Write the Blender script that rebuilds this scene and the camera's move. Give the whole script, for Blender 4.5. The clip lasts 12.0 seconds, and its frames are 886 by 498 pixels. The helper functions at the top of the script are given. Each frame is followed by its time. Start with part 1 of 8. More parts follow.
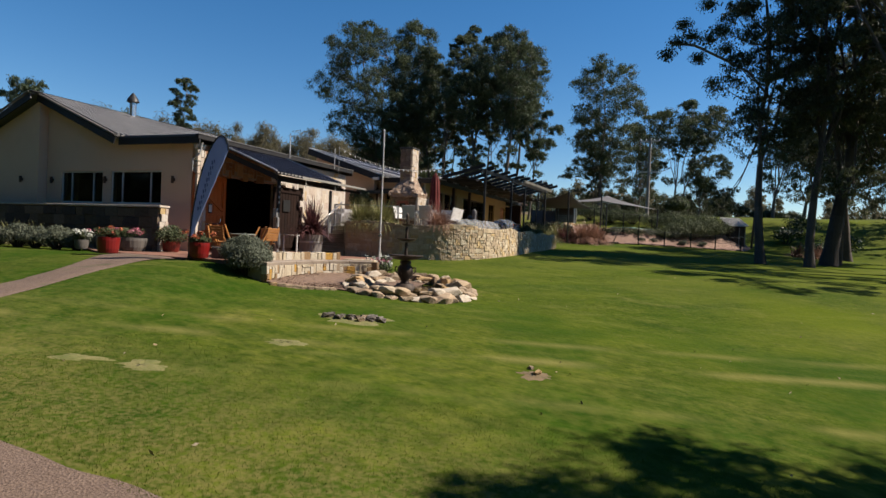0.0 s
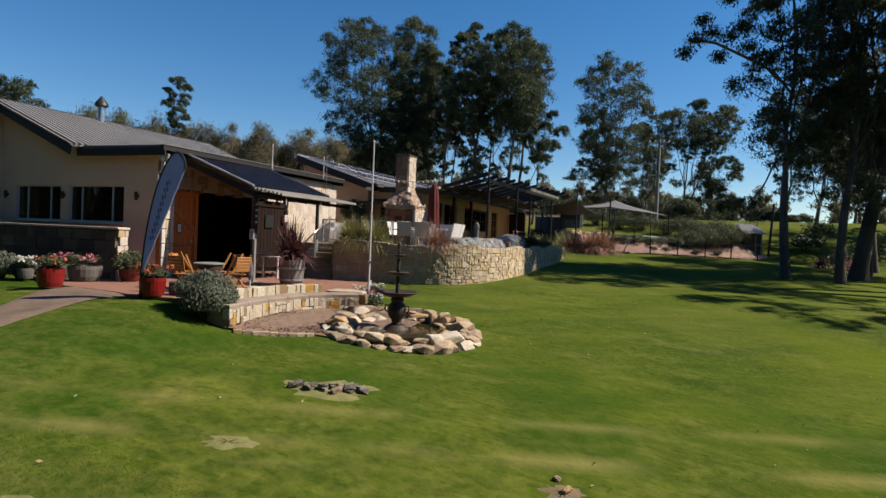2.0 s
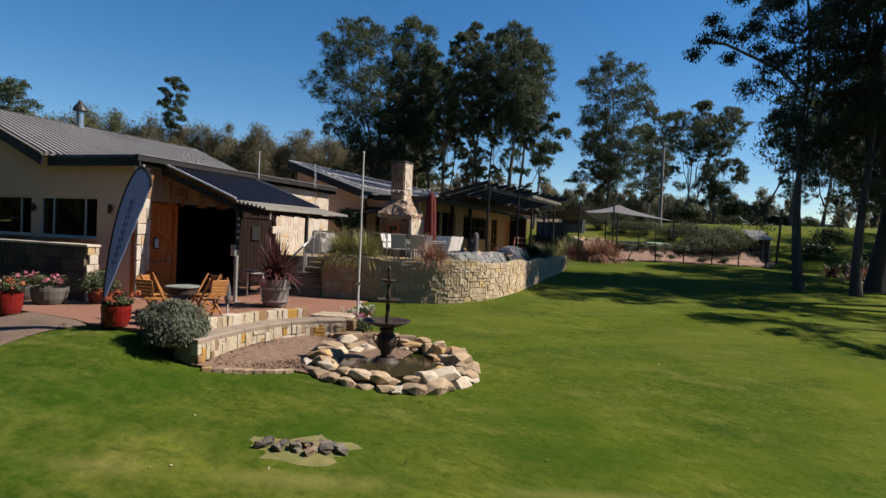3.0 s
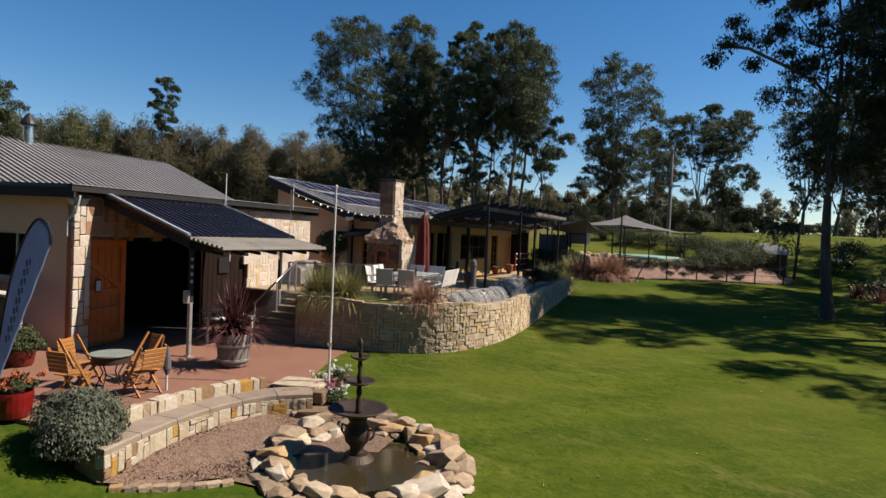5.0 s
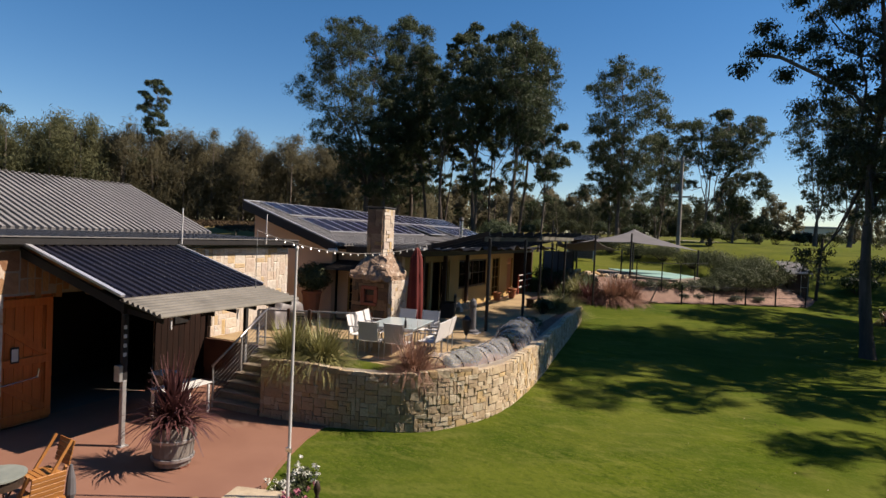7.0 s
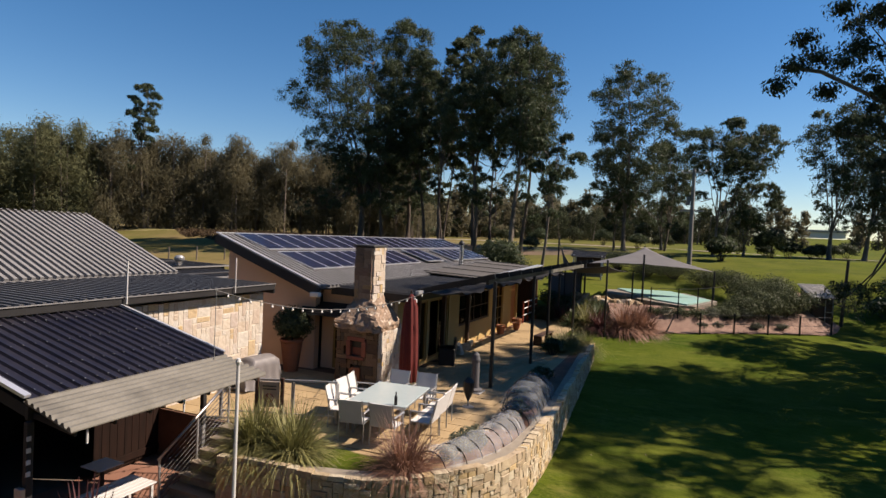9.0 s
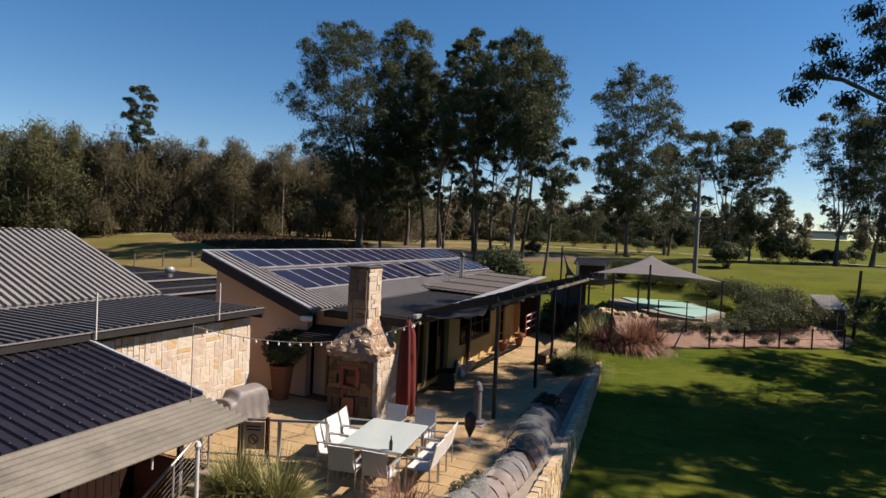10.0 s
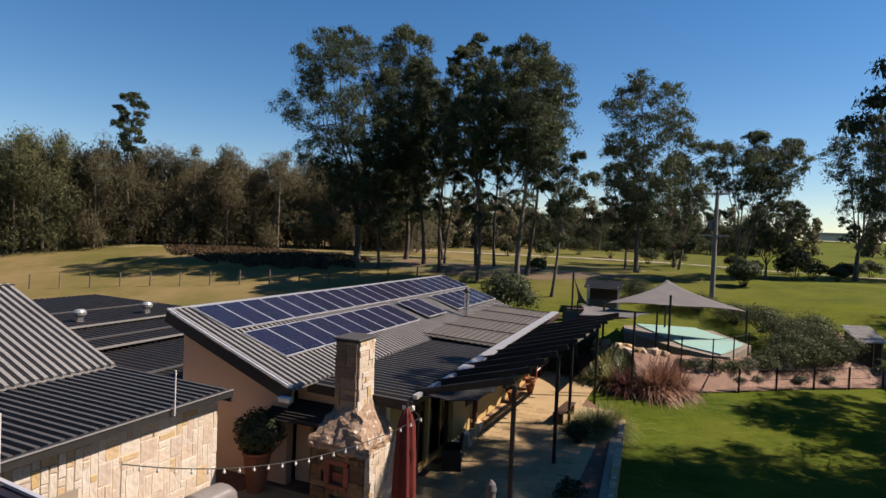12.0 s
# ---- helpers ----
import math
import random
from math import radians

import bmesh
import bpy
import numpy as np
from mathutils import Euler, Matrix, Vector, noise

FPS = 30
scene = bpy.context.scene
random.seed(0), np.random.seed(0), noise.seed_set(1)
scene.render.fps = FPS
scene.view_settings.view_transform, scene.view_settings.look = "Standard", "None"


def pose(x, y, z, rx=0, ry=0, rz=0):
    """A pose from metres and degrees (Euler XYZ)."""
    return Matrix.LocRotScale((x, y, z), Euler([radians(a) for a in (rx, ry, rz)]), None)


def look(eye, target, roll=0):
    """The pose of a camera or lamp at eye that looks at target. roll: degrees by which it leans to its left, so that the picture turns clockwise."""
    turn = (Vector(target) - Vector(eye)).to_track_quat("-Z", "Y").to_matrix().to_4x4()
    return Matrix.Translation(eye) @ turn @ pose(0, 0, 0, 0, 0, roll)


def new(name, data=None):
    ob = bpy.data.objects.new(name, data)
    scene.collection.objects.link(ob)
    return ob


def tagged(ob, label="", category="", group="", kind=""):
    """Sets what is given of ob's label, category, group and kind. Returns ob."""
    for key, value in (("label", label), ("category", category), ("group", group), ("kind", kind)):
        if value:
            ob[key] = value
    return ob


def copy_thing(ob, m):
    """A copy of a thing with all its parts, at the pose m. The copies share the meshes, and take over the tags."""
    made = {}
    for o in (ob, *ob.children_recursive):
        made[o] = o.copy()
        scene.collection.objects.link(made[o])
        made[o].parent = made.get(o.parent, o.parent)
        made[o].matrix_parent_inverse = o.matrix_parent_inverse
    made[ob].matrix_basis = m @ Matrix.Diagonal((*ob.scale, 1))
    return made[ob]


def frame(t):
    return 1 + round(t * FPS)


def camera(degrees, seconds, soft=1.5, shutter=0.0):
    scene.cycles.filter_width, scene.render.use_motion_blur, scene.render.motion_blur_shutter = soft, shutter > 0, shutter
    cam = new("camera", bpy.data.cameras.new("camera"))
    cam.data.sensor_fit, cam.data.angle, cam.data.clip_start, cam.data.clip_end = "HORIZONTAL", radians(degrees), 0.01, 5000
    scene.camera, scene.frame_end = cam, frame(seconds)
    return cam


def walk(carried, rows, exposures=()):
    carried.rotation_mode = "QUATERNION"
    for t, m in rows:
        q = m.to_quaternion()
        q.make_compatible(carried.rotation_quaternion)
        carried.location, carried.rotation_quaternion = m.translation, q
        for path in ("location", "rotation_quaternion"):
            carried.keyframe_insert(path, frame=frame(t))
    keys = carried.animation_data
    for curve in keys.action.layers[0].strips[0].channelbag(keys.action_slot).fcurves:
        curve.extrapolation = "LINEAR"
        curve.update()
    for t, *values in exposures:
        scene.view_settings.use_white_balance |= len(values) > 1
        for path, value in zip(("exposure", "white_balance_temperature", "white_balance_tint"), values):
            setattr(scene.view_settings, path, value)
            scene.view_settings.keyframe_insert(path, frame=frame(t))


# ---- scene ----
cam = camera(74.8, 12.0)
METRES, EYE, TILT, LEAN, TURN = 17.0, 0.74, 0.0, 0.0, 23.0
ROWS = [
    (0.0, 0.0, 0.0, 0.0, 0.03, -0.81, -2.44),
    (0.5, -0.0006, 0.0324, 0.0104, 0.09, -0.88, -2.4),
    (1.0, -0.0014, 0.067, 0.0229, 0.11, -0.96, -2.37),
    (1.5, 0.0011, 0.1079, 0.0364, 0.13, -1.01, -2.38),
    (2.0, 0.0016, 0.1411, 0.049, 0.13, -1.06, -2.39),
    (2.5, 0.0031, 0.178, 0.0635, 0.15, -1.09, -2.41),
    (3.0, 0.0074, 0.215, 0.0791, 0.16, -1.13, -2.45),
    (5.0, 0.0184, 0.3646, 0.1451, 0.21, -1.3, -2.52),
    (5.5, 0.0181, 0.405, 0.164, 0.19, -1.32, -2.54),
    (6.0, 0.0189, 0.4452, 0.1817, 0.19, -1.36, -2.56),
    (6.5, 0.0208, 0.4776, 0.1964, 0.18, -1.38, -2.56),
    (7.0, 0.0228, 0.5236, 0.2185, 0.17, -1.4, -2.56),
    (9.0, 0.0205, 0.6772, 0.2931, 0.09, -1.35, -2.6),
    (9.5, 0.0201, 0.7144, 0.3128, 0.08, -1.37, -2.6),
    (10.0, 0.0193, 0.7432, 0.3275, 0.08, -1.37, -2.59),
    (10.5, 0.0164, 0.79, 0.3541, 0.09, -1.39, -2.56),
    (11.0, 0.0146, 0.8255, 0.3734, 0.11, -1.4, -2.54),
    (11.5, 0.011, 0.8635, 0.3965, 0.12, -1.43, -2.46),
    (12.0, 0.0089, 0.9044, 0.4198, 0.12, -1.43, -2.43),
]
walk(cam, [(t, pose(0, 0, EYE, TILT, LEAN, TURN) @ pose(METRES * x, METRES * y, METRES * z, 90 + pitch, roll, yaw)) for t, x, y, z, yaw, pitch, roll in ROWS], [(0.0, 0.86, 6800, 13), (3.0, 0.82, 6750, 13), (7.0, 0.86, 7200, 18), (12.0, 0.87, 7250, 19)])

# ---- sky and sun ----
SUN_WAY = Vector((1.0, 0.48, 1.16)).normalized()
world = bpy.data.worlds.new("sky")
scene.world = world
world.use_nodes = True
wn = world.node_tree.nodes
sky = wn.new("ShaderNodeTexSky")
sky.sky_type, sky.sun_disc = "NISHITA", False
sky.sun_elevation = math.asin(SUN_WAY.z)
sky.sun_rotation = math.atan2(SUN_WAY.x, SUN_WAY.y)
sky.air_density, sky.dust_density, sky.ozone_density = 1.0, 0.0, 4.0
deep = wn.new("ShaderNodeHueSaturation")
deep.inputs["Saturation"].default_value = 1.3
world.node_tree.links.new(sky.outputs[0], deep.inputs["Color"])
world.node_tree.links.new(deep.outputs[0], wn["Background"].inputs[0])
wn["Background"].inputs[1].default_value = 0.0666
sun = new("sun", bpy.data.lights.new("sun", "SUN"))
sun.data.energy, sun.data.angle, sun.data.color = 5.0, radians(0.53), (1.0, 0.93, 0.82)
sun.matrix_world = look(SUN_WAY * 60, (0, 0, 0))
scene.view_settings.exposure = 0.0

# ---- materials ----
TONE = 0.64


def toned(colour):
    """The base colour for a swatch read in full sun."""
    return tuple(v * TONE for v in colour)


def mat(name, a, b=None, rough=0.8, metal=0.0, scale=4.0, fine=40.0, bump=0.0, vary=0.0, spec=0.4, fine_mix=0.35, stretch=(1, 1, 1), detail=6.0, c=None, c_at=(0.6, 0.7), c_scale=1.0, coord="Object"):
    """Two colours mixed by a broad noise, a fine grain, stains of a third colour, relief, and variation from piece to piece."""
    m = bpy.data.materials.new(name)
    m.use_nodes = True
    t = m.node_tree
    nd, ln = t.nodes, t.links.new
    p = nd["Principled BSDF"]
    b = b or tuple(v * 0.7 for v in a)
    if metal < 0.5:
        a, b, c = toned(a), toned(b), toned(c) if c else c
    tc = nd.new("ShaderNodeTexCoord")
    mp = nd.new("ShaderNodeMapping")
    mp.inputs["Scale"].default_value = stretch
    ln(tc.outputs[coord], mp.inputs[0])
    n1, n2 = nd.new("ShaderNodeTexNoise"), nd.new("ShaderNodeTexNoise")
    n1.inputs["Scale"].default_value, n1.inputs["Detail"].default_value = scale, detail
    n2.inputs["Scale"].default_value, n2.inputs["Detail"].default_value = fine, 3.0
    ln(mp.outputs[0], n1.inputs[0]), ln(mp.outputs[0], n2.inputs[0])
    add = nd.new("ShaderNodeMix")
    add.inputs[0].default_value = fine_mix
    ln(n1.outputs[0], add.inputs[2]), ln(n2.outputs[0], add.inputs[3])
    ramp = nd.new("ShaderNodeValToRGB")
    ramp.color_ramp.elements[0].position, ramp.color_ramp.elements[1].position = 0.35, 0.65
    ramp.color_ramp.elements[0].color, ramp.color_ramp.elements[1].color = (*a, 1), (*b, 1)
    ln(add.outputs[0], ramp.inputs[0])
    col = ramp.outputs[0]
    if c:
        n3 = nd.new("ShaderNodeTexNoise")
        n3.inputs["Scale"].default_value, n3.inputs["Detail"].default_value = c_scale, 4.0
        ln(tc.outputs[coord], n3.inputs[0])
        r3 = nd.new("ShaderNodeValToRGB")
        r3.color_ramp.elements[0].position, r3.color_ramp.elements[1].position = c_at
        ln(n3.outputs[0], r3.inputs[0])
        mx = nd.new("ShaderNodeMix")
        mx.data_type = "RGBA"
        ln(r3.outputs[0], mx.inputs[0]), ln(col, mx.inputs[6])
        mx.inputs[7].default_value = (*c, 1)
        col = mx.outputs[2]
    if vary:
        oi = nd.new("ShaderNodeObjectInfo")
        geo = nd.new("ShaderNodeNewGeometry")
        sm = nd.new("ShaderNodeMath")
        sm.operation = "ADD"
        ln(oi.outputs["Random"], sm.inputs[0]), ln(geo.outputs["Random Per Island"], sm.inputs[1])
        fr = nd.new("ShaderNodeMath")
        fr.operation = "FRACT"
        ln(sm.outputs[0], fr.inputs[0])
        mr = nd.new("ShaderNodeMapRange")
        mr.inputs[3].default_value, mr.inputs[4].default_value = 1 - vary, 1 + vary
        ln(fr.outputs[0], mr.inputs[0])
        hs = nd.new("ShaderNodeHueSaturation")
        ln(mr.outputs[0], hs.inputs["Value"]), ln(col, hs.inputs["Color"])
        col = hs.outputs[0]
    ln(col, p.inputs["Base Color"])
    p.inputs["Roughness"].default_value, p.inputs["Metallic"].default_value = rough, metal
    p.inputs["Specular IOR Level"].default_value = spec
    if bump:
        bp = nd.new("ShaderNodeBump")
        bp.inputs["Strength"].default_value, bp.inputs["Distance"].default_value = bump, 0.03
        ln(add.outputs[0], bp.inputs["Height"]), ln(bp.outputs[0], p.inputs["Normal"])
    return m


def stone_mat(name, colours, bump=0.6, rough=0.9):
    """Stone whose colour is picked piece by piece from a row of colours, with streaks and grain."""
    m = mat(name, (1.0, 1.0, 1.0), (0.68, 0.66, 0.63), rough=rough, scale=5, fine=35, bump=bump, spec=0.25)
    t = m.node_tree
    nd, ln = t.nodes, t.links.new
    oi, geo, sm, fr = nd.new("ShaderNodeObjectInfo"), nd.new("ShaderNodeNewGeometry"), nd.new("ShaderNodeMath"), nd.new("ShaderNodeMath")
    sm.operation, fr.operation = "ADD", "FRACT"
    ln(oi.outputs["Random"], sm.inputs[0]), ln(geo.outputs["Random Per Island"], sm.inputs[1]), ln(sm.outputs[0], fr.inputs[0])
    rp = nd.new("ShaderNodeValToRGB")
    rp.color_ramp.interpolation = "CONSTANT"
    for i, colour in enumerate(colours):
        e = rp.color_ramp.elements[i] if i < 2 else rp.color_ramp.elements.new(i / len(colours))
        e.position, e.color = i / len(colours), (*colour, 1)
    ln(fr.outputs[0], rp.inputs[0])
    mx = nd.new("ShaderNodeMix")
    mx.data_type, mx.blend_type = "RGBA", "MULTIPLY"
    mx.inputs[0].default_value = 1.0
    p = nd["Principled BSDF"]
    old = p.inputs["Base Color"].links[0].from_socket
    ln(old, mx.inputs[6]), ln(rp.outputs[0], mx.inputs[7]), ln(mx.outputs[2], p.inputs["Base Color"])
    return m


def leaf_mat(name, a, b, vary=0.35, gloss=0.35, through_light=0.3):
    """Leaves: colour from leaf to leaf, a waxy sheen, and some light passing through."""
    m = mat(name, a, b, rough=0.5, scale=0.6, fine=6, vary=vary, spec=gloss)
    t = m.node_tree
    nd, ln = t.nodes, t.links.new
    p = nd["Principled BSDF"]
    tr, mx = nd.new("ShaderNodeBsdfTranslucent"), nd.new("ShaderNodeMixShader")
    ln(p.inputs["Base Color"].links[0].from_socket, tr.inputs[0])
    mx.inputs[0].default_value = through_light
    ln(p.outputs[0], mx.inputs[1]), ln(tr.outputs[0], mx.inputs[2]), ln(mx.outputs[0], nd["Material Output"].inputs[0])
    return m


def glass_mat(name, tint=(0.9, 0.95, 0.95)):
    m = bpy.data.materials.new(name)
    m.use_nodes = True
    t = m.node_tree
    nd, ln = t.nodes, t.links.new
    gl, tr, mx = nd.new("ShaderNodeBsdfGlossy"), nd.new("ShaderNodeBsdfTransparent"), nd.new("ShaderNodeMixShader")
    gl.inputs["Roughness"].default_value = 0.02
    tr.inputs[0].default_value = (*tint, 1)
    mx.inputs[0].default_value = 0.025
    ln(tr.outputs[0], mx.inputs[1]), ln(gl.outputs[0], mx.inputs[2]), ln(mx.outputs[0], nd["Material Output"].inputs[0])
    return m


def lawn_mat():
    """Mown grass: green with yellower drifts, worn straw patches, mowing bands and fine blades."""
    m = mat("lawn", (0.04, 0.078, 0.006), (0.09, 0.125, 0.012), rough=0.95, scale=0.8, fine=9, bump=0.9, spec=0.03, fine_mix=0.55, detail=12)
    t = m.node_tree
    nd, ln = t.nodes, t.links.new
    p = nd["Principled BSDF"]
    col = p.inputs["Base Color"].links[0].from_socket
    tc = nd.new("ShaderNodeTexCoord")

    def layer(col, colour, scale, lo, hi, stretch, turn, amount):
        mp = nd.new("ShaderNodeMapping")
        mp.inputs["Rotation"].default_value, mp.inputs["Scale"].default_value = (0, 0, radians(turn)), stretch
        n, r, mx, mu = nd.new("ShaderNodeTexNoise"), nd.new("ShaderNodeMapRange"), nd.new("ShaderNodeMix"), nd.new("ShaderNodeMath")
        n.inputs["Scale"].default_value, n.inputs["Detail"].default_value = scale, 5
        ln(tc.outputs["Object"], mp.inputs[0]), ln(mp.outputs[0], n.inputs[0])
        r.inputs[1].default_value, r.inputs[2].default_value = lo, hi
        ln(n.outputs[0], r.inputs[0])
        mu.operation = "MULTIPLY"
        mu.inputs[1].default_value = amount
        ln(r.outputs[0], mu.inputs[0])
        mx.data_type = "RGBA"
        ln(mu.outputs[0], mx.inputs[0]), ln(col, mx.inputs[6])
        mx.inputs[7].default_value = (*toned(colour), 1)
        return mx.outputs[2]

    col = layer(col, (0.02, 0.045, 0.006), 38, 0.5, 0.66, (1, 1, 1), 0, 0.72)
    col = layer(col, (0.22, 0.21, 0.05), 22, 0.55, 0.7, (1, 1, 1), 0, 0.5)
    col = layer(col, (0.2, 0.19, 0.045), 0.6, 0.56, 0.78, (0.7, 1.2, 1), 25, 0.4)
    col = layer(col, (0.03, 0.075, 0.012), 0.22, 0.48, 0.66, (1, 1, 1), 0, 0.65)
    col = layer(col, (0.19, 0.205, 0.025), 0.1, 0.5, 0.62, (1, 1, 1), 40, 0.4)
    col = layer(col, (0.16, 0.19, 0.035), 0.9, 0.55, 0.75, (0.3, 1.3, 1), -20, 0.45)
    col = layer(col, (0.32, 0.26, 0.09), 0.9, 0.62, 0.76, (0.7, 1.2, 1), 10, 0.4)
    col = layer(col, (0.24, 0.23, 0.06), 1.6, 0.54, 0.76, (0.45, 1.4, 1), -38, 0.35)
    col = layer(col, (0.035, 0.07, 0.008), 1.1, 0.55, 0.7, (0.1, 1.7, 1), -30, 0.5)
    col = layer(col, (0.03, 0.06, 0.006), 2.4, 0.5, 0.72, (0.8, 1.2, 1), 15, 0.45)
    col = layer(col, (0.2, 0.2, 0.05), 3.6, 0.55, 0.72, (0.6, 1.4, 1), -10, 0.4)
    # deeper green on the watered lawn by the pond, thinner grass with dead blades beside the track
    sy = nd.new("ShaderNodeSeparateXYZ")
    ln(tc.outputs["Object"], sy.inputs[0])

    def zone(col, colour, y0, y1, amount, grain=0.0, axis=1):
        r, mu, mx = nd.new("ShaderNodeMapRange"), nd.new("ShaderNodeMath"), nd.new("ShaderNodeMix")
        r.inputs[1].default_value, r.inputs[2].default_value, r.inputs[4].default_value = y0, y1, amount
        ln(sy.outputs[axis], r.inputs[0])
        mu.operation = "MULTIPLY"
        n, nr = nd.new("ShaderNodeTexNoise"), nd.new("ShaderNodeMapRange")
        n.inputs["Scale"].default_value, n.inputs["Detail"].default_value = grain or 0.5, 6
        nr.inputs[1].default_value, nr.inputs[2].default_value = 0.4, 0.62
        ln(tc.outputs["Object"], n.inputs[0]), ln(n.outputs[0], nr.inputs[0])
        ln(r.outputs[0], mu.inputs[0]), ln(nr.outputs[0], mu.inputs[1])
        mx.data_type = "RGBA"
        ln(mu.outputs[0], mx.inputs[0]), ln(col, mx.inputs[6])
        mx.inputs[7].default_value = (*toned(colour), 1)
        return mx.outputs[2]

    def wheel_track(col, colour, at0, slope, wide, amount):
        mu, sb, ad, ab, r, n, nr, m2, mx = [nd.new(k) for k in ("ShaderNodeMath", "ShaderNodeMath", "ShaderNodeMath", "ShaderNodeMath", "ShaderNodeMapRange", "ShaderNodeTexNoise", "ShaderNodeMapRange", "ShaderNodeMath", "ShaderNodeMix")]
        mu.operation, sb.operation, ad.operation, ab.operation, m2.operation = "MULTIPLY", "SUBTRACT", "ADD", "ABSOLUTE", "MULTIPLY"
        mu.inputs[1].default_value = slope
        ln(sy.outputs[0], mu.inputs[0]), ln(sy.outputs[1], sb.inputs[0]), ln(mu.outputs[0], sb.inputs[1])
        n.inputs["Scale"].default_value, n.inputs["Detail"].default_value = 0.55, 6
        ln(tc.outputs["Object"], n.inputs[0])
        ln(sb.outputs[0], ad.inputs[0])
        ad.inputs[1].default_value = -at0
        ln(ad.outputs[0], ab.inputs[0]), ln(ab.outputs[0], r.inputs[0])
        r.inputs[1].default_value, r.inputs[2].default_value, r.inputs[3].default_value, r.inputs[4].default_value = 0.0, wide, amount, 0.0
        nr.inputs[1].default_value, nr.inputs[2].default_value = 0.38, 0.62
        ln(n.outputs[0], nr.inputs[0])
        ln(r.outputs[0], m2.inputs[0]), ln(nr.outputs[0], m2.inputs[1])
        mx.data_type = "RGBA"
        ln(m2.outputs[0], mx.inputs[0]), ln(col, mx.inputs[6])
        mx.inputs[7].default_value = (*toned(colour), 1)
        return mx.outputs[2]

    def streak(col, colour, scale, lo, hi, long, wide, turn, amount):
        mp = nd.new("ShaderNodeMapping")
        mp.vector_type = "TEXTURE"
        mp.inputs["Rotation"].default_value, mp.inputs["Scale"].default_value = (0, 0, radians(turn)), (long, wide, 1)
        n, r, mx = nd.new("ShaderNodeTexNoise"), nd.new("ShaderNodeMapRange"), nd.new("ShaderNodeMix")
        n.inputs["Scale"].default_value, n.inputs["Detail"].default_value = scale, 6
        ln(tc.outputs["Object"], mp.inputs[0]), ln(mp.outputs[0], n.inputs[0]), ln(n.outputs[0], r.inputs[0])
        r.inputs[1].default_value, r.inputs[2].default_value, r.inputs[4].default_value = lo, hi, amount
        mx.data_type = "RGBA"
        ln(r.outputs[0], mx.inputs[0]), ln(col, mx.inputs[6])
        mx.inputs[7].default_value = (*toned(colour), 1)
        return mx.outputs[2]

    col = streak(col, (0.03, 0.072, 0.006), 1.0, 0.5, 0.66, 5.0, 0.9, 24, 0.5)
    col = streak(col, (0.2, 0.2, 0.055), 1.0, 0.57, 0.74, 2.6, 0.5, 26, 0.42)
    col = streak(col, (0.145, 0.175, 0.018), 1.0, 0.5, 0.64, 8.0, 1.6, 40, 0.35)
    col = layer(col, (0.025, 0.055, 0.006), 7.5, 0.5, 0.66, (0.7, 1.3, 1), 24, 0.5)
    col = layer(col, (0.17, 0.175, 0.045), 14, 0.55, 0.7, (0.8, 1.2, 1), 24, 0.35)
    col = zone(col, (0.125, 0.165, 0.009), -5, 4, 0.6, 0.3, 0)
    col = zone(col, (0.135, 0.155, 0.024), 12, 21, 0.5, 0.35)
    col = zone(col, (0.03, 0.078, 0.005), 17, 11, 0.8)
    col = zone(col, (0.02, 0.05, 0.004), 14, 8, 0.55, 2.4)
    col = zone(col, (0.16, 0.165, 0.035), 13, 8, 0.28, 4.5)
    col = zone(col, (0.2, 0.17, 0.06), 6.8, 4.2, 0.6, 14)
    col = wheel_track(col, (0.27, 0.24, 0.08), 10.75, 0.485, 0.34, 0.6)
    col = wheel_track(col, (0.25, 0.23, 0.07), 8.36, 0.43, 0.3, 0.6)
    col = wheel_track(col, (0.24, 0.22, 0.07), 12.1, 0.5, 0.3, 0.5)
    # the unmown paddock to the west and north is dry
    sx, mr, mr2, mu = nd.new("ShaderNodeSeparateXYZ"), nd.new("ShaderNodeMapRange"), nd.new("ShaderNodeMapRange"), nd.new("ShaderNodeMath")
    ln(tc.outputs["Object"], sx.inputs[0])
    mr.inputs[1].default_value, mr.inputs[2].default_value = -22, -34
    mr2.inputs[1].default_value, mr2.inputs[2].default_value = 30, 42
    ln(sx.outputs[0], mr.inputs[0]), ln(sx.outputs[1], mr2.inputs[0])
    mu.operation = "MULTIPLY"
    ln(mr.outputs[0], mu.inputs[0]), ln(mr2.outputs[0], mu.inputs[1])
    mr3, mu3, mxx = nd.new("ShaderNodeMapRange"), nd.new("ShaderNodeMath"), nd.new("ShaderNodeMath")
    mr3.inputs[1].default_value, mr3.inputs[2].default_value = 50, 66
    ln(sx.outputs[1], mr3.inputs[0])
    mu3.operation, mxx.operation = "MULTIPLY", "MAXIMUM"
    mr4 = nd.new("ShaderNodeMapRange")
    mr4.inputs[1].default_value, mr4.inputs[2].default_value, mr4.inputs[3].default_value, mr4.inputs[4].default_value = -18, 0, 0.5, 0.12
    ln(sx.outputs[0], mr4.inputs[0]), ln(mr4.outputs[0], mu3.inputs[1])
    ln(mr3.outputs[0], mu3.inputs[0]), ln(mu3.outputs[0], mxx.inputs[0]), ln(mu.outputs[0], mxx.inputs[1])
    mu = mxx
    n, rp, mx = nd.new("ShaderNodeTexNoise"), nd.new("ShaderNodeValToRGB"), nd.new("ShaderNodeMix")
    n.inputs["Scale"].default_value, n.inputs["Detail"].default_value, n.inputs["Roughness"].default_value = 0.09, 12, 0.68
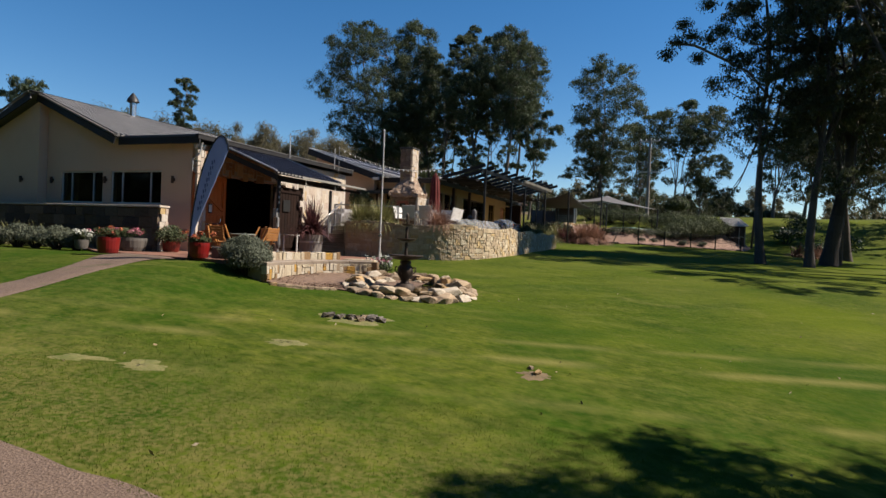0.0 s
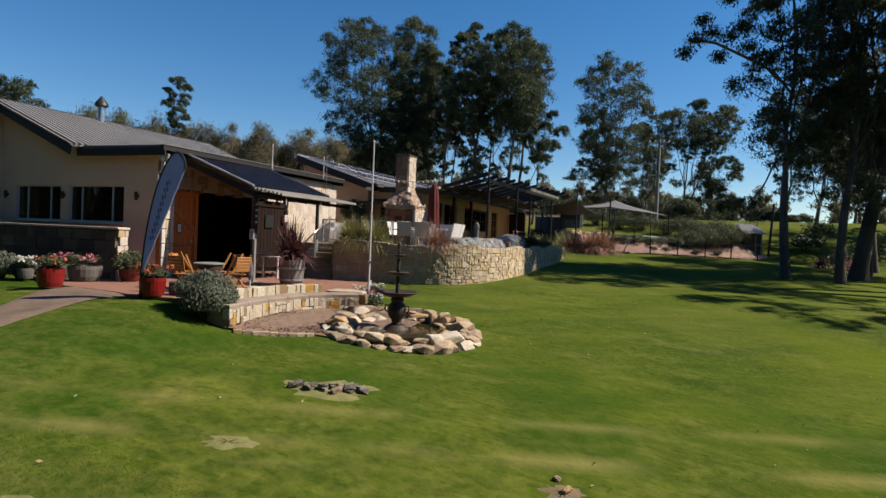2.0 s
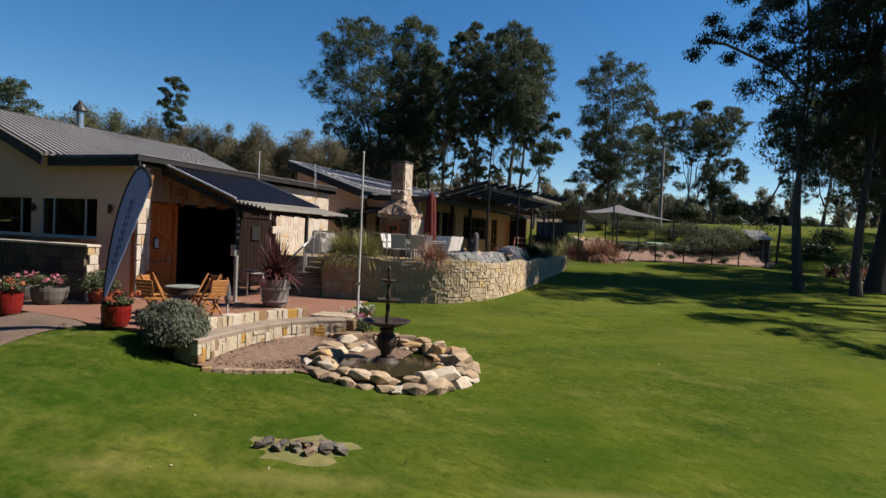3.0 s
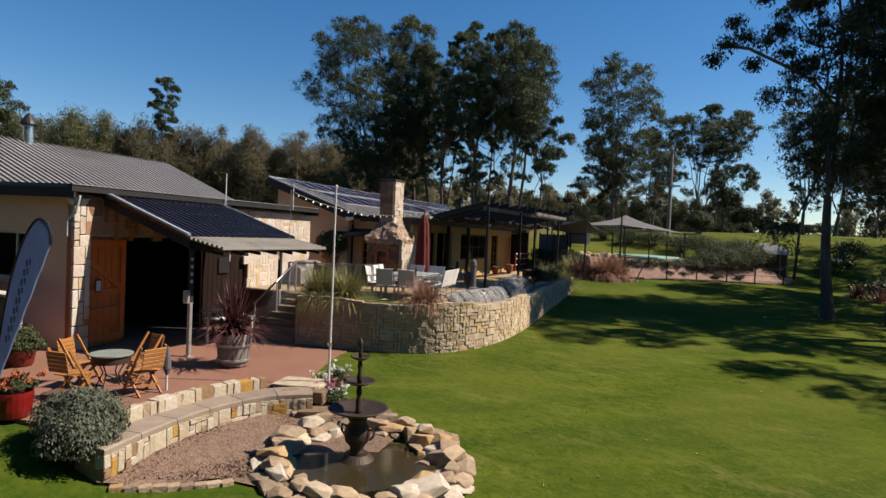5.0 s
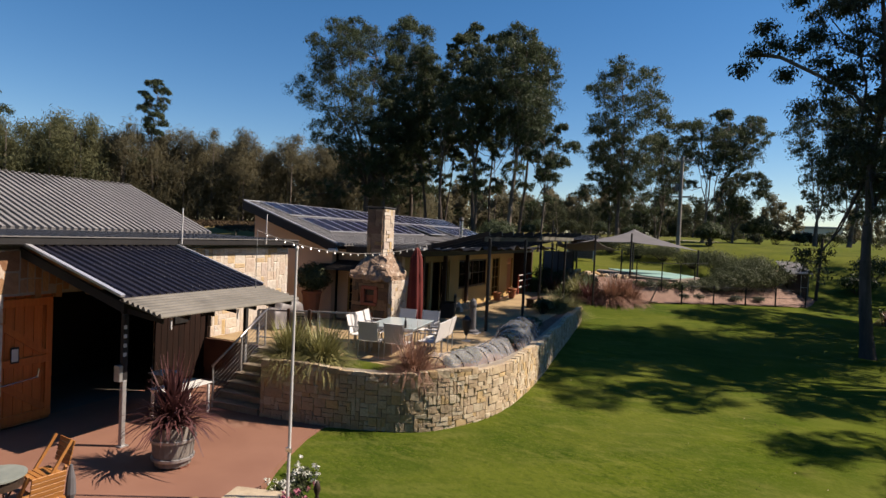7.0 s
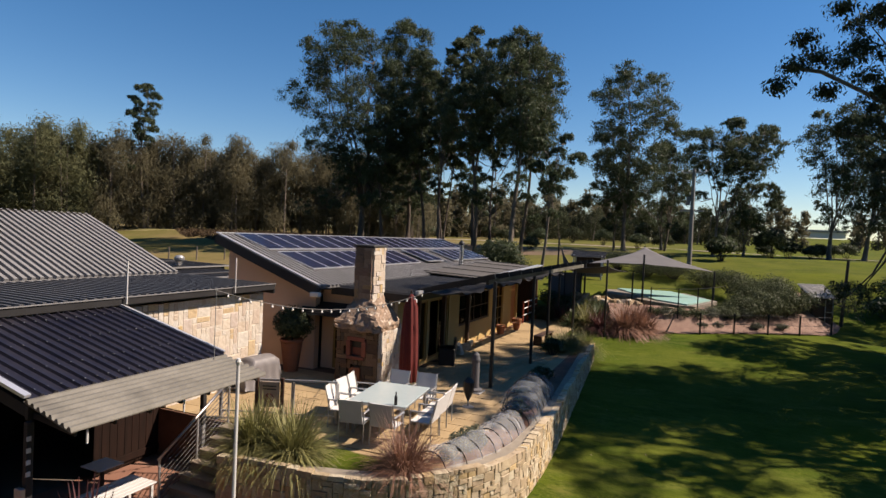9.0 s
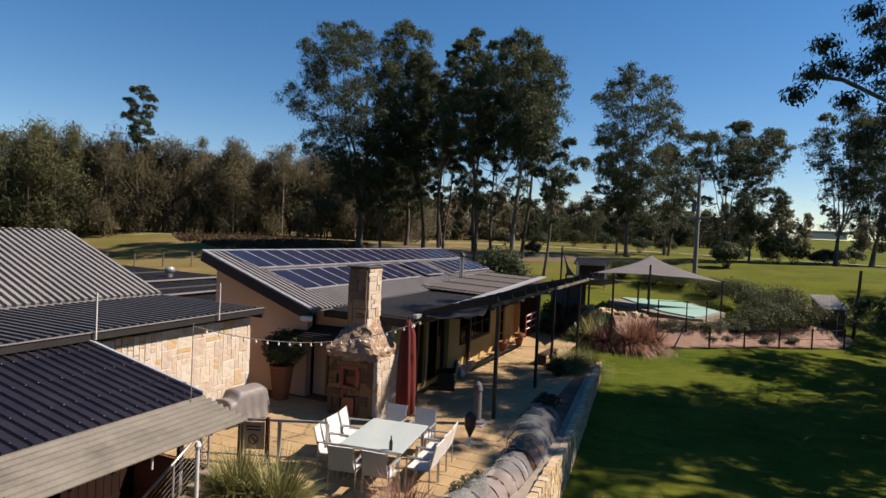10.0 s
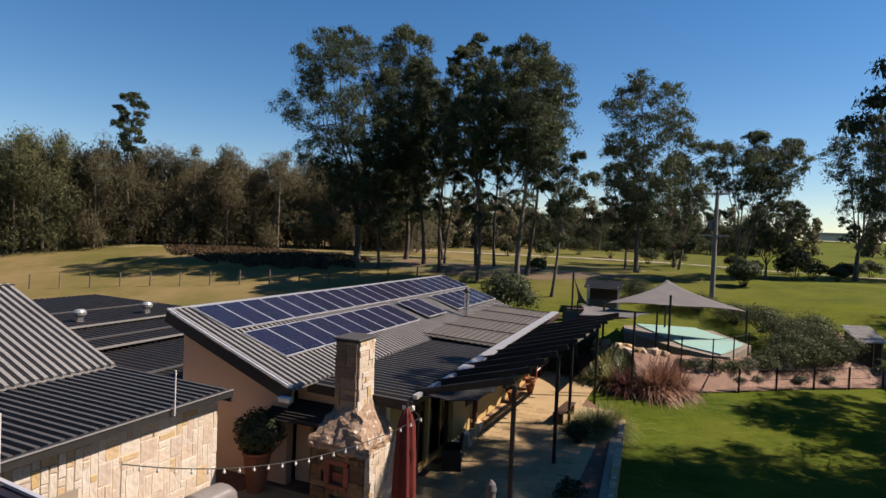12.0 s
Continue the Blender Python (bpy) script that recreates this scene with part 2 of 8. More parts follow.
    ln(tc.outputs["Object"], n.inputs[0])
    rp.color_ramp.elements[0].position, rp.color_ramp.elements[1].position = 0.4, 0.64
    rp.color_ramp.elements[0].color, rp.color_ramp.elements[1].color = (*toned((0.155, 0.142, 0.046)), 1), (*toned((0.29, 0.21, 0.105)), 1)
    ln(n.outputs[0], rp.inputs[0])
    mx.data_type = "RGBA"
    ln(mu.outputs[0], mx.inputs[0]), ln(col, mx.inputs[6]), ln(rp.outputs[0], mx.inputs[7])
    ln(mx.outputs[2], p.inputs["Base Color"])
    return m


M_LAWN = lawn_mat()
M_SOIL = mat("dry_soil", (0.24, 0.16, 0.08), (0.12, 0.09, 0.04), scale=4, fine=40, bump=0.5)
M_STRAW = mat("worn_grass", (0.25, 0.22, 0.08), (0.13, 0.145, 0.03), scale=5, fine=40, bump=0.6)
M_GRAVEL = mat("red_gravel", (0.12, 0.077, 0.054), (0.26, 0.18, 0.132), scale=1.5, fine=45, bump=1.0, fine_mix=0.75, c=(0.11, 0.1, 0.045), c_at=(0.6, 0.75), c_scale=1.3)
M_CHIP = mat("wood_chip", (0.1, 0.06, 0.04), (0.34, 0.22, 0.15), scale=5, fine=32, bump=1.0, fine_mix=0.75)
M_PATIO = mat("red_aggregate", (0.25, 0.115, 0.075), (0.33, 0.165, 0.11), scale=0.7, fine=70, bump=0.15, c=(0.38, 0.24, 0.17), c_at=(0.6, 0.8), c_scale=0.5)
M_PAVER = mat("sand_paver", (0.4, 0.28, 0.145), (0.48, 0.35, 0.19), scale=1.2, fine=40, bump=0.2, vary=0.12)
M_MULCH = mat("red_mulch", (0.11, 0.05, 0.03), (0.22, 0.11, 0.068), scale=2, fine=30, bump=0.9)
M_BANK = mat("pink_bark_mulch", (0.2, 0.108, 0.076), (0.33, 0.195, 0.14), scale=2, fine=30, bump=0.9)
M_STONE = stone_mat("sandstone", [(0.7, 0.56, 0.37), (0.78, 0.66, 0.47), (0.62, 0.48, 0.31), (0.76, 0.56, 0.3), (0.7, 0.57, 0.4), (0.82, 0.71, 0.52), (0.64, 0.5, 0.34), (0.76, 0.61, 0.42)], bump=0.9)
M_CREAM = stone_mat("cream_stone", [(0.8, 0.69, 0.56), (0.84, 0.76, 0.65), (0.78, 0.65, 0.52), (0.76, 0.58, 0.36), (0.85, 0.78, 0.69), (0.74, 0.61, 0.5), (0.84, 0.73, 0.6), (0.8, 0.71, 0.62), (0.86, 0.8, 0.72), (0.83, 0.74, 0.63), (0.72, 0.61, 0.53), (0.74, 0.54, 0.28), (0.84, 0.77, 0.67), (0.82, 0.74, 0.64), (0.81, 0.71, 0.59)], bump=0.45)
# oven stone for the faces turned from the sun, shade put into its colours
M_OVEN_SHADE = stone_mat("shaded_oven_stone", [(0.2, 0.13, 0.08), (0.26, 0.18, 0.11), (0.16, 0.1, 0.07), (0.3, 0.2, 0.13), (0.22, 0.13, 0.075), (0.13, 0.1, 0.075)], bump=0.6)
# rust-stained stone, with awning shade and warm bounced light put into its colours
M_RUST_SHADE = stone_mat("rust_shaded_sandstone", [(0.5, 0.25, 0.11), (0.4, 0.2, 0.095), (0.58, 0.33, 0.16), (0.33, 0.17, 0.09), (0.48, 0.28, 0.15), (0.62, 0.4, 0.22)], bump=0.6)
# chimney stone darkened the same way for its shaded faces
M_CHIM_SHADE = stone_mat("shaded_chimney_stone", [(0.34, 0.23, 0.16), (0.26, 0.18, 0.13), (0.46, 0.33, 0.24), (0.3, 0.2, 0.15), (0.5, 0.34, 0.18), (0.4, 0.29, 0.21)], bump=0.8)
M_MORTAR_LT = mat("pale_mortar", (0.76, 0.67, 0.55), (0.66, 0.57, 0.46), scale=6, fine=50, bump=0.3)
M_SHADESTONE = stone_mat("shaded_dark_stone", [(0.16, 0.12, 0.09), (0.22, 0.17, 0.12), (0.12, 0.095, 0.08), (0.26, 0.2, 0.15), (0.18, 0.13, 0.08)])
M_SEAT = stone_mat("seat_stone", [(0.64, 0.53, 0.38), (0.7, 0.6, 0.44), (0.62, 0.36, 0.09), (0.5, 0.38, 0.26), (0.74, 0.66, 0.54), (0.4, 0.26, 0.14), (0.66, 0.56, 0.42), (0.7, 0.61, 0.47), (0.72, 0.63, 0.5)])
M_LUMP = mat("lumpy_render_stone", (0.46, 0.32, 0.22), (0.2, 0.13, 0.09), scale=5, fine=25, bump=0.8, c=(0.68, 0.56, 0.44), c_at=(0.56, 0.66), c_scale=5)
M_ROCK = stone_mat("field_rock", [(0.62, 0.47, 0.31), (0.74, 0.6, 0.43), (0.48, 0.35, 0.23), (0.64, 0.43, 0.22), (0.76, 0.66, 0.53), (0.42, 0.32, 0.22), (0.58, 0.44, 0.3)], bump=0.9)
M_GREYROCK = stone_mat("grey_field_rock", [(0.22, 0.19, 0.16), (0.3, 0.26, 0.22), (0.16, 0.14, 0.12), (0.36, 0.27, 0.18)], bump=0.8)
M_ENDROCK = stone_mat("brown_step_stone", [(0.36, 0.25, 0.16), (0.46, 0.34, 0.23), (0.28, 0.19, 0.12), (0.42, 0.3, 0.19)])
M_SEATCAP = mat("worn_seat_concrete", (0.36, 0.29, 0.22), (0.27, 0.21, 0.16), scale=3, fine=35, bump=0.3, vary=0.12)
M_MORTAR = mat("mortar", (0.4, 0.34, 0.26), (0.3, 0.25, 0.19), scale=6, fine=50, bump=0.3)
M_RENDER = mat("tan_render", (0.96, 0.69, 0.48), (0.89, 0.63, 0.43), scale=0.8, fine=90, bump=0.12, c=(0.78, 0.56, 0.38), c_at=(0.62, 0.8), c_scale=0.6)
M_YELLOW = mat("ochre_render", (0.62, 0.42, 0.17), (0.56, 0.37, 0.14), scale=0.9, fine=80, bump=0.1)
M_ROOF = mat("grey_roof_steel", (0.235, 0.229, 0.226), (0.29, 0.282, 0.276), rough=0.55, scale=0.7, fine=25, spec=0.22, c=(0.2, 0.196, 0.19), c_at=(0.55, 0.75), c_scale=0.5)
M_FASCIA = mat("charcoal_trim", (0.03, 0.029, 0.03), (0.042, 0.04, 0.04), rough=0.55, scale=2, fine=30, spec=0.2)
M_ROOF_DK = mat("charcoal_roof_steel", (0.075, 0.073, 0.073), (0.1, 0.097, 0.095), rough=0.5, scale=0.7, fine=25, spec=0.3)
M_AWNING = mat("smoked_sheet", (0.012, 0.0115, 0.022), (0.026, 0.024, 0.034), rough=0.34, scale=1.6, fine=20, spec=0.5)
M_PALESHEET = mat("zinc_roof_sheet", (0.55, 0.53, 0.5), (0.46, 0.445, 0.42), rough=0.5, scale=1.5, fine=25, spec=0.4)
M_STRIP = mat("pale_roof_sheet", (0.17, 0.158, 0.13), (0.25, 0.232, 0.195), rough=0.5, scale=2.2, fine=25, spec=0.4, c=(0.13, 0.12, 0.1), c_at=(0.55, 0.7), c_scale=1.2)
M_WOOD_OR = mat("orange_stained_wood", (0.74, 0.19, 0.03), (0.52, 0.115, 0.018), rough=0.5, scale=2.5, fine=30, stretch=(6, 6, 0.5), bump=0.15, vary=0.12)
M_WOOD_DK = mat("dark_timber", (0.09, 0.04, 0.022), (0.05, 0.024, 0.015), rough=0.6, scale=2.5, fine=30, stretch=(5, 5, 0.5), bump=0.2, vary=0.2)
M_CHAIRW = mat("honey_wood", (0.5, 0.22, 0.06), (0.4, 0.16, 0.04), rough=0.5, scale=6, fine=50, bump=0.1, vary=0.15)
M_BLACK = mat("black_steel", (0.012, 0.012, 0.013), (0.02, 0.02, 0.02), rough=0.5, scale=5, fine=40)
M_GREYST = mat("grey_steel", (0.3, 0.3, 0.3), (0.4, 0.4, 0.4), rough=0.4, metal=0.6, scale=5, fine=40)
M_STEEL = mat("galvanised_steel", (0.55, 0.55, 0.55), (0.7, 0.7, 0.71), rough=0.22, metal=0.9, scale=8, fine=60)
M_WHITE = mat("white_paint", (0.75, 0.74, 0.72), (0.68, 0.67, 0.64), rough=0.5, scale=3, fine=40)
M_SLING = mat("white_sling_fabric", (0.82, 0.8, 0.77), (0.74, 0.72, 0.69), rough=0.7, scale=6, fine=120, bump=0.1)
M_TABLE = mat("frosted_table_glass", (0.5, 0.6, 0.6), (0.56, 0.65, 0.65), rough=0.2, scale=1, fine=10, spec=0.6)
M_RED = mat("red_glaze", (0.24, 0.012, 0.01), (0.17, 0.009, 0.009), rough=0.35, scale=5, fine=40)
M_REDCL = mat("red_canvas", (0.17, 0.016, 0.012), (0.12, 0.012, 0.01), rough=0.85, scale=6, fine=60, bump=0.3)
M_TERRA = mat("terracotta", (0.42, 0.15, 0.07), (0.34, 0.12, 0.06), rough=0.8, scale=5, fine=40, bump=0.1)
M_POLEARM = mat("bleached_timber", (0.6, 0.55, 0.47), (0.48, 0.43, 0.36), rough=0.85, scale=4, fine=30, bump=0.2)
M_BARREL = mat("weathered_barrel", (0.34, 0.31, 0.28), (0.24, 0.215, 0.19), rough=0.8, scale=3, fine=30, stretch=(6, 6, 0.6), bump=0.3, vary=0.15)
M_TUB = mat("dark_barrel_wood", (0.17, 0.15, 0.13), (0.1, 0.09, 0.08), rough=0.8, scale=3, fine=30, stretch=(6, 6, 0.6), bump=0.3)
M_IRON = mat("dark_cast_iron", (0.045, 0.03, 0.022), (0.075, 0.05, 0.034), rough=0.6, scale=7, fine=60, bump=0.3, metal=0.3)
M_WATER = mat("pond_water", (0.055, 0.042, 0.02), (0.04, 0.032, 0.015), rough=0.1, scale=2, fine=8, bump=0.05, spec=0.7)
M_POOL = mat("pool_cover", (0.36, 0.62, 0.56), (0.42, 0.68, 0.62), rough=0.35, scale=1, fine=12, bump=0.05)
M_SAIL = mat("grey_shade_cloth", (0.12, 0.116, 0.124), (0.155, 0.15, 0.155), rough=0.85, scale=1, fine=80, bump=0.05)
M_SHADE_LT = mat("grey_shade_sheet", (0.085, 0.078, 0.072), (0.12, 0.11, 0.1), rough=0.6, scale=1, fine=50)
M_BLKCL = mat("black_shade_cloth", (0.012, 0.012, 0.014), (0.02, 0.02, 0.022), rough=0.9, scale=3, fine=60, bump=0.3)
M_COVER = mat("grey_vinyl_cover", (0.2, 0.185, 0.185), (0.26, 0.243, 0.24), rough=0.5, scale=3, fine=40, bump=0.2)
M_PANEL = mat("solar_cell", (0.008, 0.009, 0.03), (0.014, 0.015, 0.045), rough=0.25, scale=1.5, fine=12, spec=0.25, vary=0.15)
_t = M_PANEL.node_tree
_tc, _mp, _br, _mx = _t.nodes.new("ShaderNodeTexCoord"), _t.nodes.new("ShaderNodeMapping"), _t.nodes.new("ShaderNodeTexBrick"), _t.nodes.new("ShaderNodeMix")
_mp.inputs["Location"].default_value = (-0.03, -0.025, 0.5)
_br.offset, _br.squash = 0.0, 1.0
for _k, _v in (("Scale", 1.0), ("Mortar Size", 0.006), ("Mortar Smooth", 0.2), ("Brick Width", 0.154), ("Row Height", 0.147)):
    _br.inputs[_k].default_value = _v
_mx.data_type = "RGBA"
_mx.inputs[7].default_value = (0.06, 0.06, 0.08, 1)
_p = _t.nodes["Principled BSDF"]
_t.links.new(_tc.outputs["Object"], _mp.inputs[0]), _t.links.new(_mp.outputs[0], _br.inputs[0])
_t.links.new(_p.inputs["Base Color"].links[0].from_socket, _mx.inputs[6])
_t.links.new(_br.outputs["Fac"], _mx.inputs[0]), _t.links.new(_mx.outputs[2], _p.inputs["Base Color"])
M_REDRAIL = mat("faded_red_paint", (0.42, 0.09, 0.05), (0.3, 0.06, 0.035), rough=0.7, scale=4, fine=40)
M_ALU = mat("aluminium_trim", (0.62, 0.63, 0.65), (0.7, 0.7, 0.72), rough=0.35, metal=0.7, scale=4, fine=40)
M_GLASS = glass_mat("window_glass", (0.55, 0.58, 0.56))
# near-black: the darkness of unlit rooms put into the colour
M_ROOM_SHADE = mat("interior_shade", (0.03, 0.025, 0.02), (0.045, 0.035, 0.03), rough=0.9, scale=1, fine=10)
M_BARK = mat("pale_gum_bark", (0.26, 0.21, 0.17), (0.11, 0.09, 0.075), rough=0.9, scale=1.6, fine=14, stretch=(3, 3, 0.5), bump=0.5, vary=0.2)
M_BARKD = mat("dark_bark", (0.1, 0.08, 0.065), (0.05, 0.042, 0.035), rough=0.95, scale=2, fine=14, stretch=(3, 3, 0.4), bump=0.7, vary=0.2)
M_BANNER = leaf_mat("blue_banner_cloth", (0.42, 0.52, 0.78), (0.47, 0.57, 0.82), vary=0.0, gloss=0.1, through_light=0.5)
M_GUM = leaf_mat("gum_leaf", (0.062, 0.088, 0.042), (0.108, 0.134, 0.07), vary=0.2, through_light=0.4, gloss=0.16)
M_GUMD = leaf_mat("dark_gum_leaf", (0.06, 0.076, 0.036), (0.115, 0.128, 0.066), gloss=0.22, through_light=0.42)
M_FOREST = leaf_mat("she_oak_needles", (0.195, 0.178, 0.108), (0.255, 0.23, 0.15), vary=0.12, gloss=0.02, through_light=0.62)
M_FORESTG = leaf_mat("olive_forest_leaf", (0.155, 0.165, 0.084), (0.222, 0.226, 0.122), vary=0.16, gloss=0.03, through_light=0.5)
M_BELT = leaf_mat("dull_scrub_leaf", (0.06, 0.072, 0.036), (0.09, 0.1, 0.055), vary=0.12, gloss=0.05, through_light=0.4)
M_BLADE = leaf_mat("grass_blade", (0.085, 0.135, 0.01), (0.15, 0.18, 0.03), vary=0.3, gloss=0.05, through_light=0.5)
M_LAVENDER = leaf_mat("grey_green_leaf", (0.13, 0.15, 0.1), (0.21, 0.225, 0.165), vary=0.3, gloss=0.1)
M_SHRUB = leaf_mat("shrub_leaf", (0.075, 0.095, 0.042), (0.13, 0.15, 0.08), vary=0.25, gloss=0.1)
M_BOX = leaf_mat("topiary_leaf", (0.02, 0.045, 0.012), (0.045, 0.085, 0.02), vary=0.4)
M_LOM = leaf_mat("strap_leaf", (0.2, 0.21, 0.06), (0.38, 0.35, 0.15), vary=0.4)
M_CORD = leaf_mat("burgundy_strap_leaf", (0.09, 0.03, 0.035), (0.19, 0.08, 0.075), vary=0.4)
M_BRONZE = leaf_mat("bronze_strap_leaf", (0.25, 0.115, 0.075), (0.42, 0.24, 0.165), vary=0.4)
M_GRASSY = leaf_mat("dark_strap_leaf", (0.05, 0.08, 0.03), (0.1, 0.13, 0.05), vary=0.4)
M_PETAL_R = mat("red_petals", (0.4, 0.06, 0.03), (0.5, 0.16, 0.05), rough=0.6, scale=8, fine=30, vary=0.4)
M_PETAL_P = mat("pink_petals", (0.5, 0.08, 0.14), (0.62, 0.26, 0.34), rough=0.6, scale=8, fine=30, vary=0.4)
M_PETAL_W = mat("white_petals", (0.8, 0.8, 0.74), (0.6, 0.62, 0.5), rough=0.6, scale=8, fine=30, vary=0.2)
M_BRICK = mat("red_brick", (0.3, 0.1, 0.06), (0.22, 0.07, 0.045), rough=0.85, scale=6, fine=40, bump=0.3, vary=0.25)
M_FARHOUSE = mat("far_roof", (0.3, 0.3, 0.3), (0.4, 0.4, 0.4), rough=0.7)
M_BULB = mat("bulb_glass", (0.75, 0.73, 0.68), (0.8, 0.78, 0.72), rough=0.2)
M_BARKM = mat("brown_gum_bark", (0.16, 0.125, 0.1), (0.07, 0.055, 0.045), rough=0.92, scale=1.8, fine=14, stretch=(3, 3, 0.45), bump=0.6, vary=0.2)
M_NET = mat("garden_netting", (1.25, 1.28, 1.3), (1.35, 1.36, 1.36), rough=0.6, scale=8, fine=60)
_t = M_NET.node_tree
_tr, _mx = _t.nodes.new("ShaderNodeBsdfTransparent"), _t.nodes.new("ShaderNodeMixShader")
_mx.inputs[0].default_value = 0.15
_t.links.new(_tr.outputs[0], _mx.inputs[1])
_t.links.new(_t.nodes["Principled BSDF"].outputs[0], _mx.inputs[2])
_t.links.new(_mx.outputs[0], _t.nodes["Material Output"].inputs[0])
M_CHROME = mat("dulled_rail", (0.5, 0.46, 0.43), (0.42, 0.385, 0.36), rough=0.36, metal=1.0, scale=8, fine=60)
M_DKRED = mat("dark_red_glaze", (0.22, 0.022, 0.014), (0.13, 0.015, 0.01), rough=0.35, scale=3, fine=30)
M_REED = leaf_mat("dry_reed", (0.15, 0.105, 0.065), (0.09, 0.065, 0.042), vary=0.35, gloss=0.05)
M_NETB = mat("dark_netting", (0.5, 0.55, 0.6), (0.6, 0.63, 0.66), rough=0.5, scale=8, fine=60)
_t = M_NETB.node_tree
_tr, _mx = _t.nodes.new("ShaderNodeBsdfTransparent"), _t.nodes.new("ShaderNodeMixShader")
_mx.inputs[0].default_value = 0.2
_t.links.new(_tr.outputs[0], _mx.inputs[1])
_t.links.new(_t.nodes["Principled BSDF"].outputs[0], _mx.inputs[2])
_t.links.new(_mx.outputs[0], _t.nodes["Material Output"].inputs[0])
# wood this black carries the shade of the barn opening in its colour
M_DOOR_SHADE = mat("shade_black_wood", (0.028, 0.013, 0.009), (0.014, 0.008, 0.006), spec=0.12, rough=0.8, scale=2.5, fine=30, stretch=(5, 5, 0.5), bump=0.2, vary=0.2)

# ---- building tools ----
def smooth(v):
    v = min(max(v, 0.0), 1.0)
    return v * v * (3 - 2 * v)


def G(x, y):
    """The height of the ground."""
    a = np.interp(y, [-60, 0, 8.4, 11.75, 14, 17, 20.4, 22.6, 30, 37, 44.6, 52, 63, 75, 95, 120, 150, 220, 330, 900], [-3.0, -1.15, -0.83, -0.68, -0.62, -0.3, 0.0, 0.18, 0.4, 0.6, 1.25, 1.55, 4.0, 4.9, 5.05, 5.7, 6.4, 7.0, 12.5, 16.0])
    s = np.interp(y, [0, 10, 20, 36, 52, 66], [0.09, 0.08, 0.05, 0.031, 0.055, 0.0])
    z = a - s * (min(max(x, -30), 22) + 8)
    w = smooth((-8.5 - x) / 3.5)
    left = np.interp(y, [-60, 4, 9, 11, 26, 40, 70, 95, 120, 150, 900], [-2.5, -0.9, -0.25, -0.06, -0.06, 0.5, 4.8, 5.0, 5.6, 6.4, 13.0])
    return float(z * (1 - w) + left * w)


def GZ(x, y):
    """The height of the lawn's surface, with its small bumps."""
    return G(x, y) + 0.05 * noise.noise((x * 0.22, y * 0.22, 0))


def part(name, bm, material, parent=None, label=""):
    """Links a bmesh as one mesh object under a thing or part."""
    me = bpy.data.meshes.new(name)
    bm.to_mesh(me)
    bm.free()
    return link(name, me, material, parent, label)


def link(name, me, material, parent=None, label=""):
    if material and not me.materials:
        me.materials.append(material)
    ob = new(name, me)
    ob.parent = parent
    if label:
        tagged(ob, label)
    return ob


def raw(name, verts, faces, material, parent=None, label=""):
    me = bpy.data.meshes.new(name)
    me.from_pydata([tuple(v) for v in verts], [], faces)
    return link(name, me, material, parent, label)


def thing(name, label, category, at=(0, 0, 0), turn=0, group="", kind=""):
    ob = new(name)
    ob.matrix_basis = pose(*at, 0, 0, turn)
    ob.empty_display_size = 0.2
    return tagged(ob, label, category, group, kind)


def shaded(ob, smooth_it=True):
    ob.data.polygons.foreach_set("use_smooth", [smooth_it] * len(ob.data.polygons))
    return ob


def box(bm, x0, x1, y0, y1, z0, z1, bevel=0.0, m=None):
    vs = bmesh.ops.create_cube(bm, size=1.0)["verts"]
    mx = Matrix.Translation(((x0 + x1) / 2, (y0 + y1) / 2, (z0 + z1) / 2)) @ Matrix.Diagonal((abs(x1 - x0), abs(y1 - y0), abs(z1 - z0), 1))
    bmesh.ops.transform(bm, matrix=(m @ mx if m else mx), verts=vs)
    if bevel:
        es = list({e for v in vs for e in v.link_edges})
        bmesh.ops.bevel(bm, geom=es, offset=bevel, segments=1, affect="EDGES")
    return vs


def boxes(*rows, bevel=0.0):
    bm = bmesh.new()
    for r in rows:
        box(bm, *r, bevel=bevel)
    return bm


def bar(bm, p0, p1, r0, r1=None, n=8, cap=True):
    """A round bar from p0 to p1."""
    p0, p1 = Vector(p0), Vector(p1)
    r1 = r0 if r1 is None else r1
    d = (p1 - p0)
    q = d.to_track_quat("Z", "Y").to_matrix()
    rings = []
    for p, r in ((p0, r0), (p1, r1)):
        rings.append([bm.verts.new(p + q @ Vector((r * math.cos(2 * math.pi * i / n), r * math.sin(2 * math.pi * i / n), 0))) for i in range(n)])
    for i in range(n):
        bm.faces.new((rings[0][i], rings[0][(i + 1) % n], rings[1][(i + 1) % n], rings[1][i]))
    if cap:
        bm.faces.new(rings[0][::-1])
        bm.faces.new(rings[1])


def bars(*rows, n=8):
    bm = bmesh.new()
    for r in rows:
        bar(bm, *r, n=n)
    return bm


def beam(bm, p0, p1, w, h):
    """A square bar from p0 to p1, w wide and h high."""
    p0, p1 = Vector(p0), Vector(p1)
    d = (p1 - p0).normalized()
    side = d.cross(Vector((0, 0, 1)))
    side = side.normalized() if side.length > 1e-4 else Vector((1, 0, 0))
    up = side.cross(d)
    vs = [bm.verts.new(p + side * a * w / 2 + up * b * h / 2) for p in (p0, p1) for a, b in ((-1, -1), (1, -1), (1, 1), (-1, 1))]
    for f in ((0, 1, 2, 3), (7, 6, 5, 4), (0, 4, 5, 1), (1, 5, 6, 2), (2, 6, 7, 3), (3, 7, 4, 0)):
        bm.faces.new([vs[i] for i in f])


def beams(*rows):
    bm = bmesh.new()
    for r in rows:
        beam(bm, *r)
    return bm


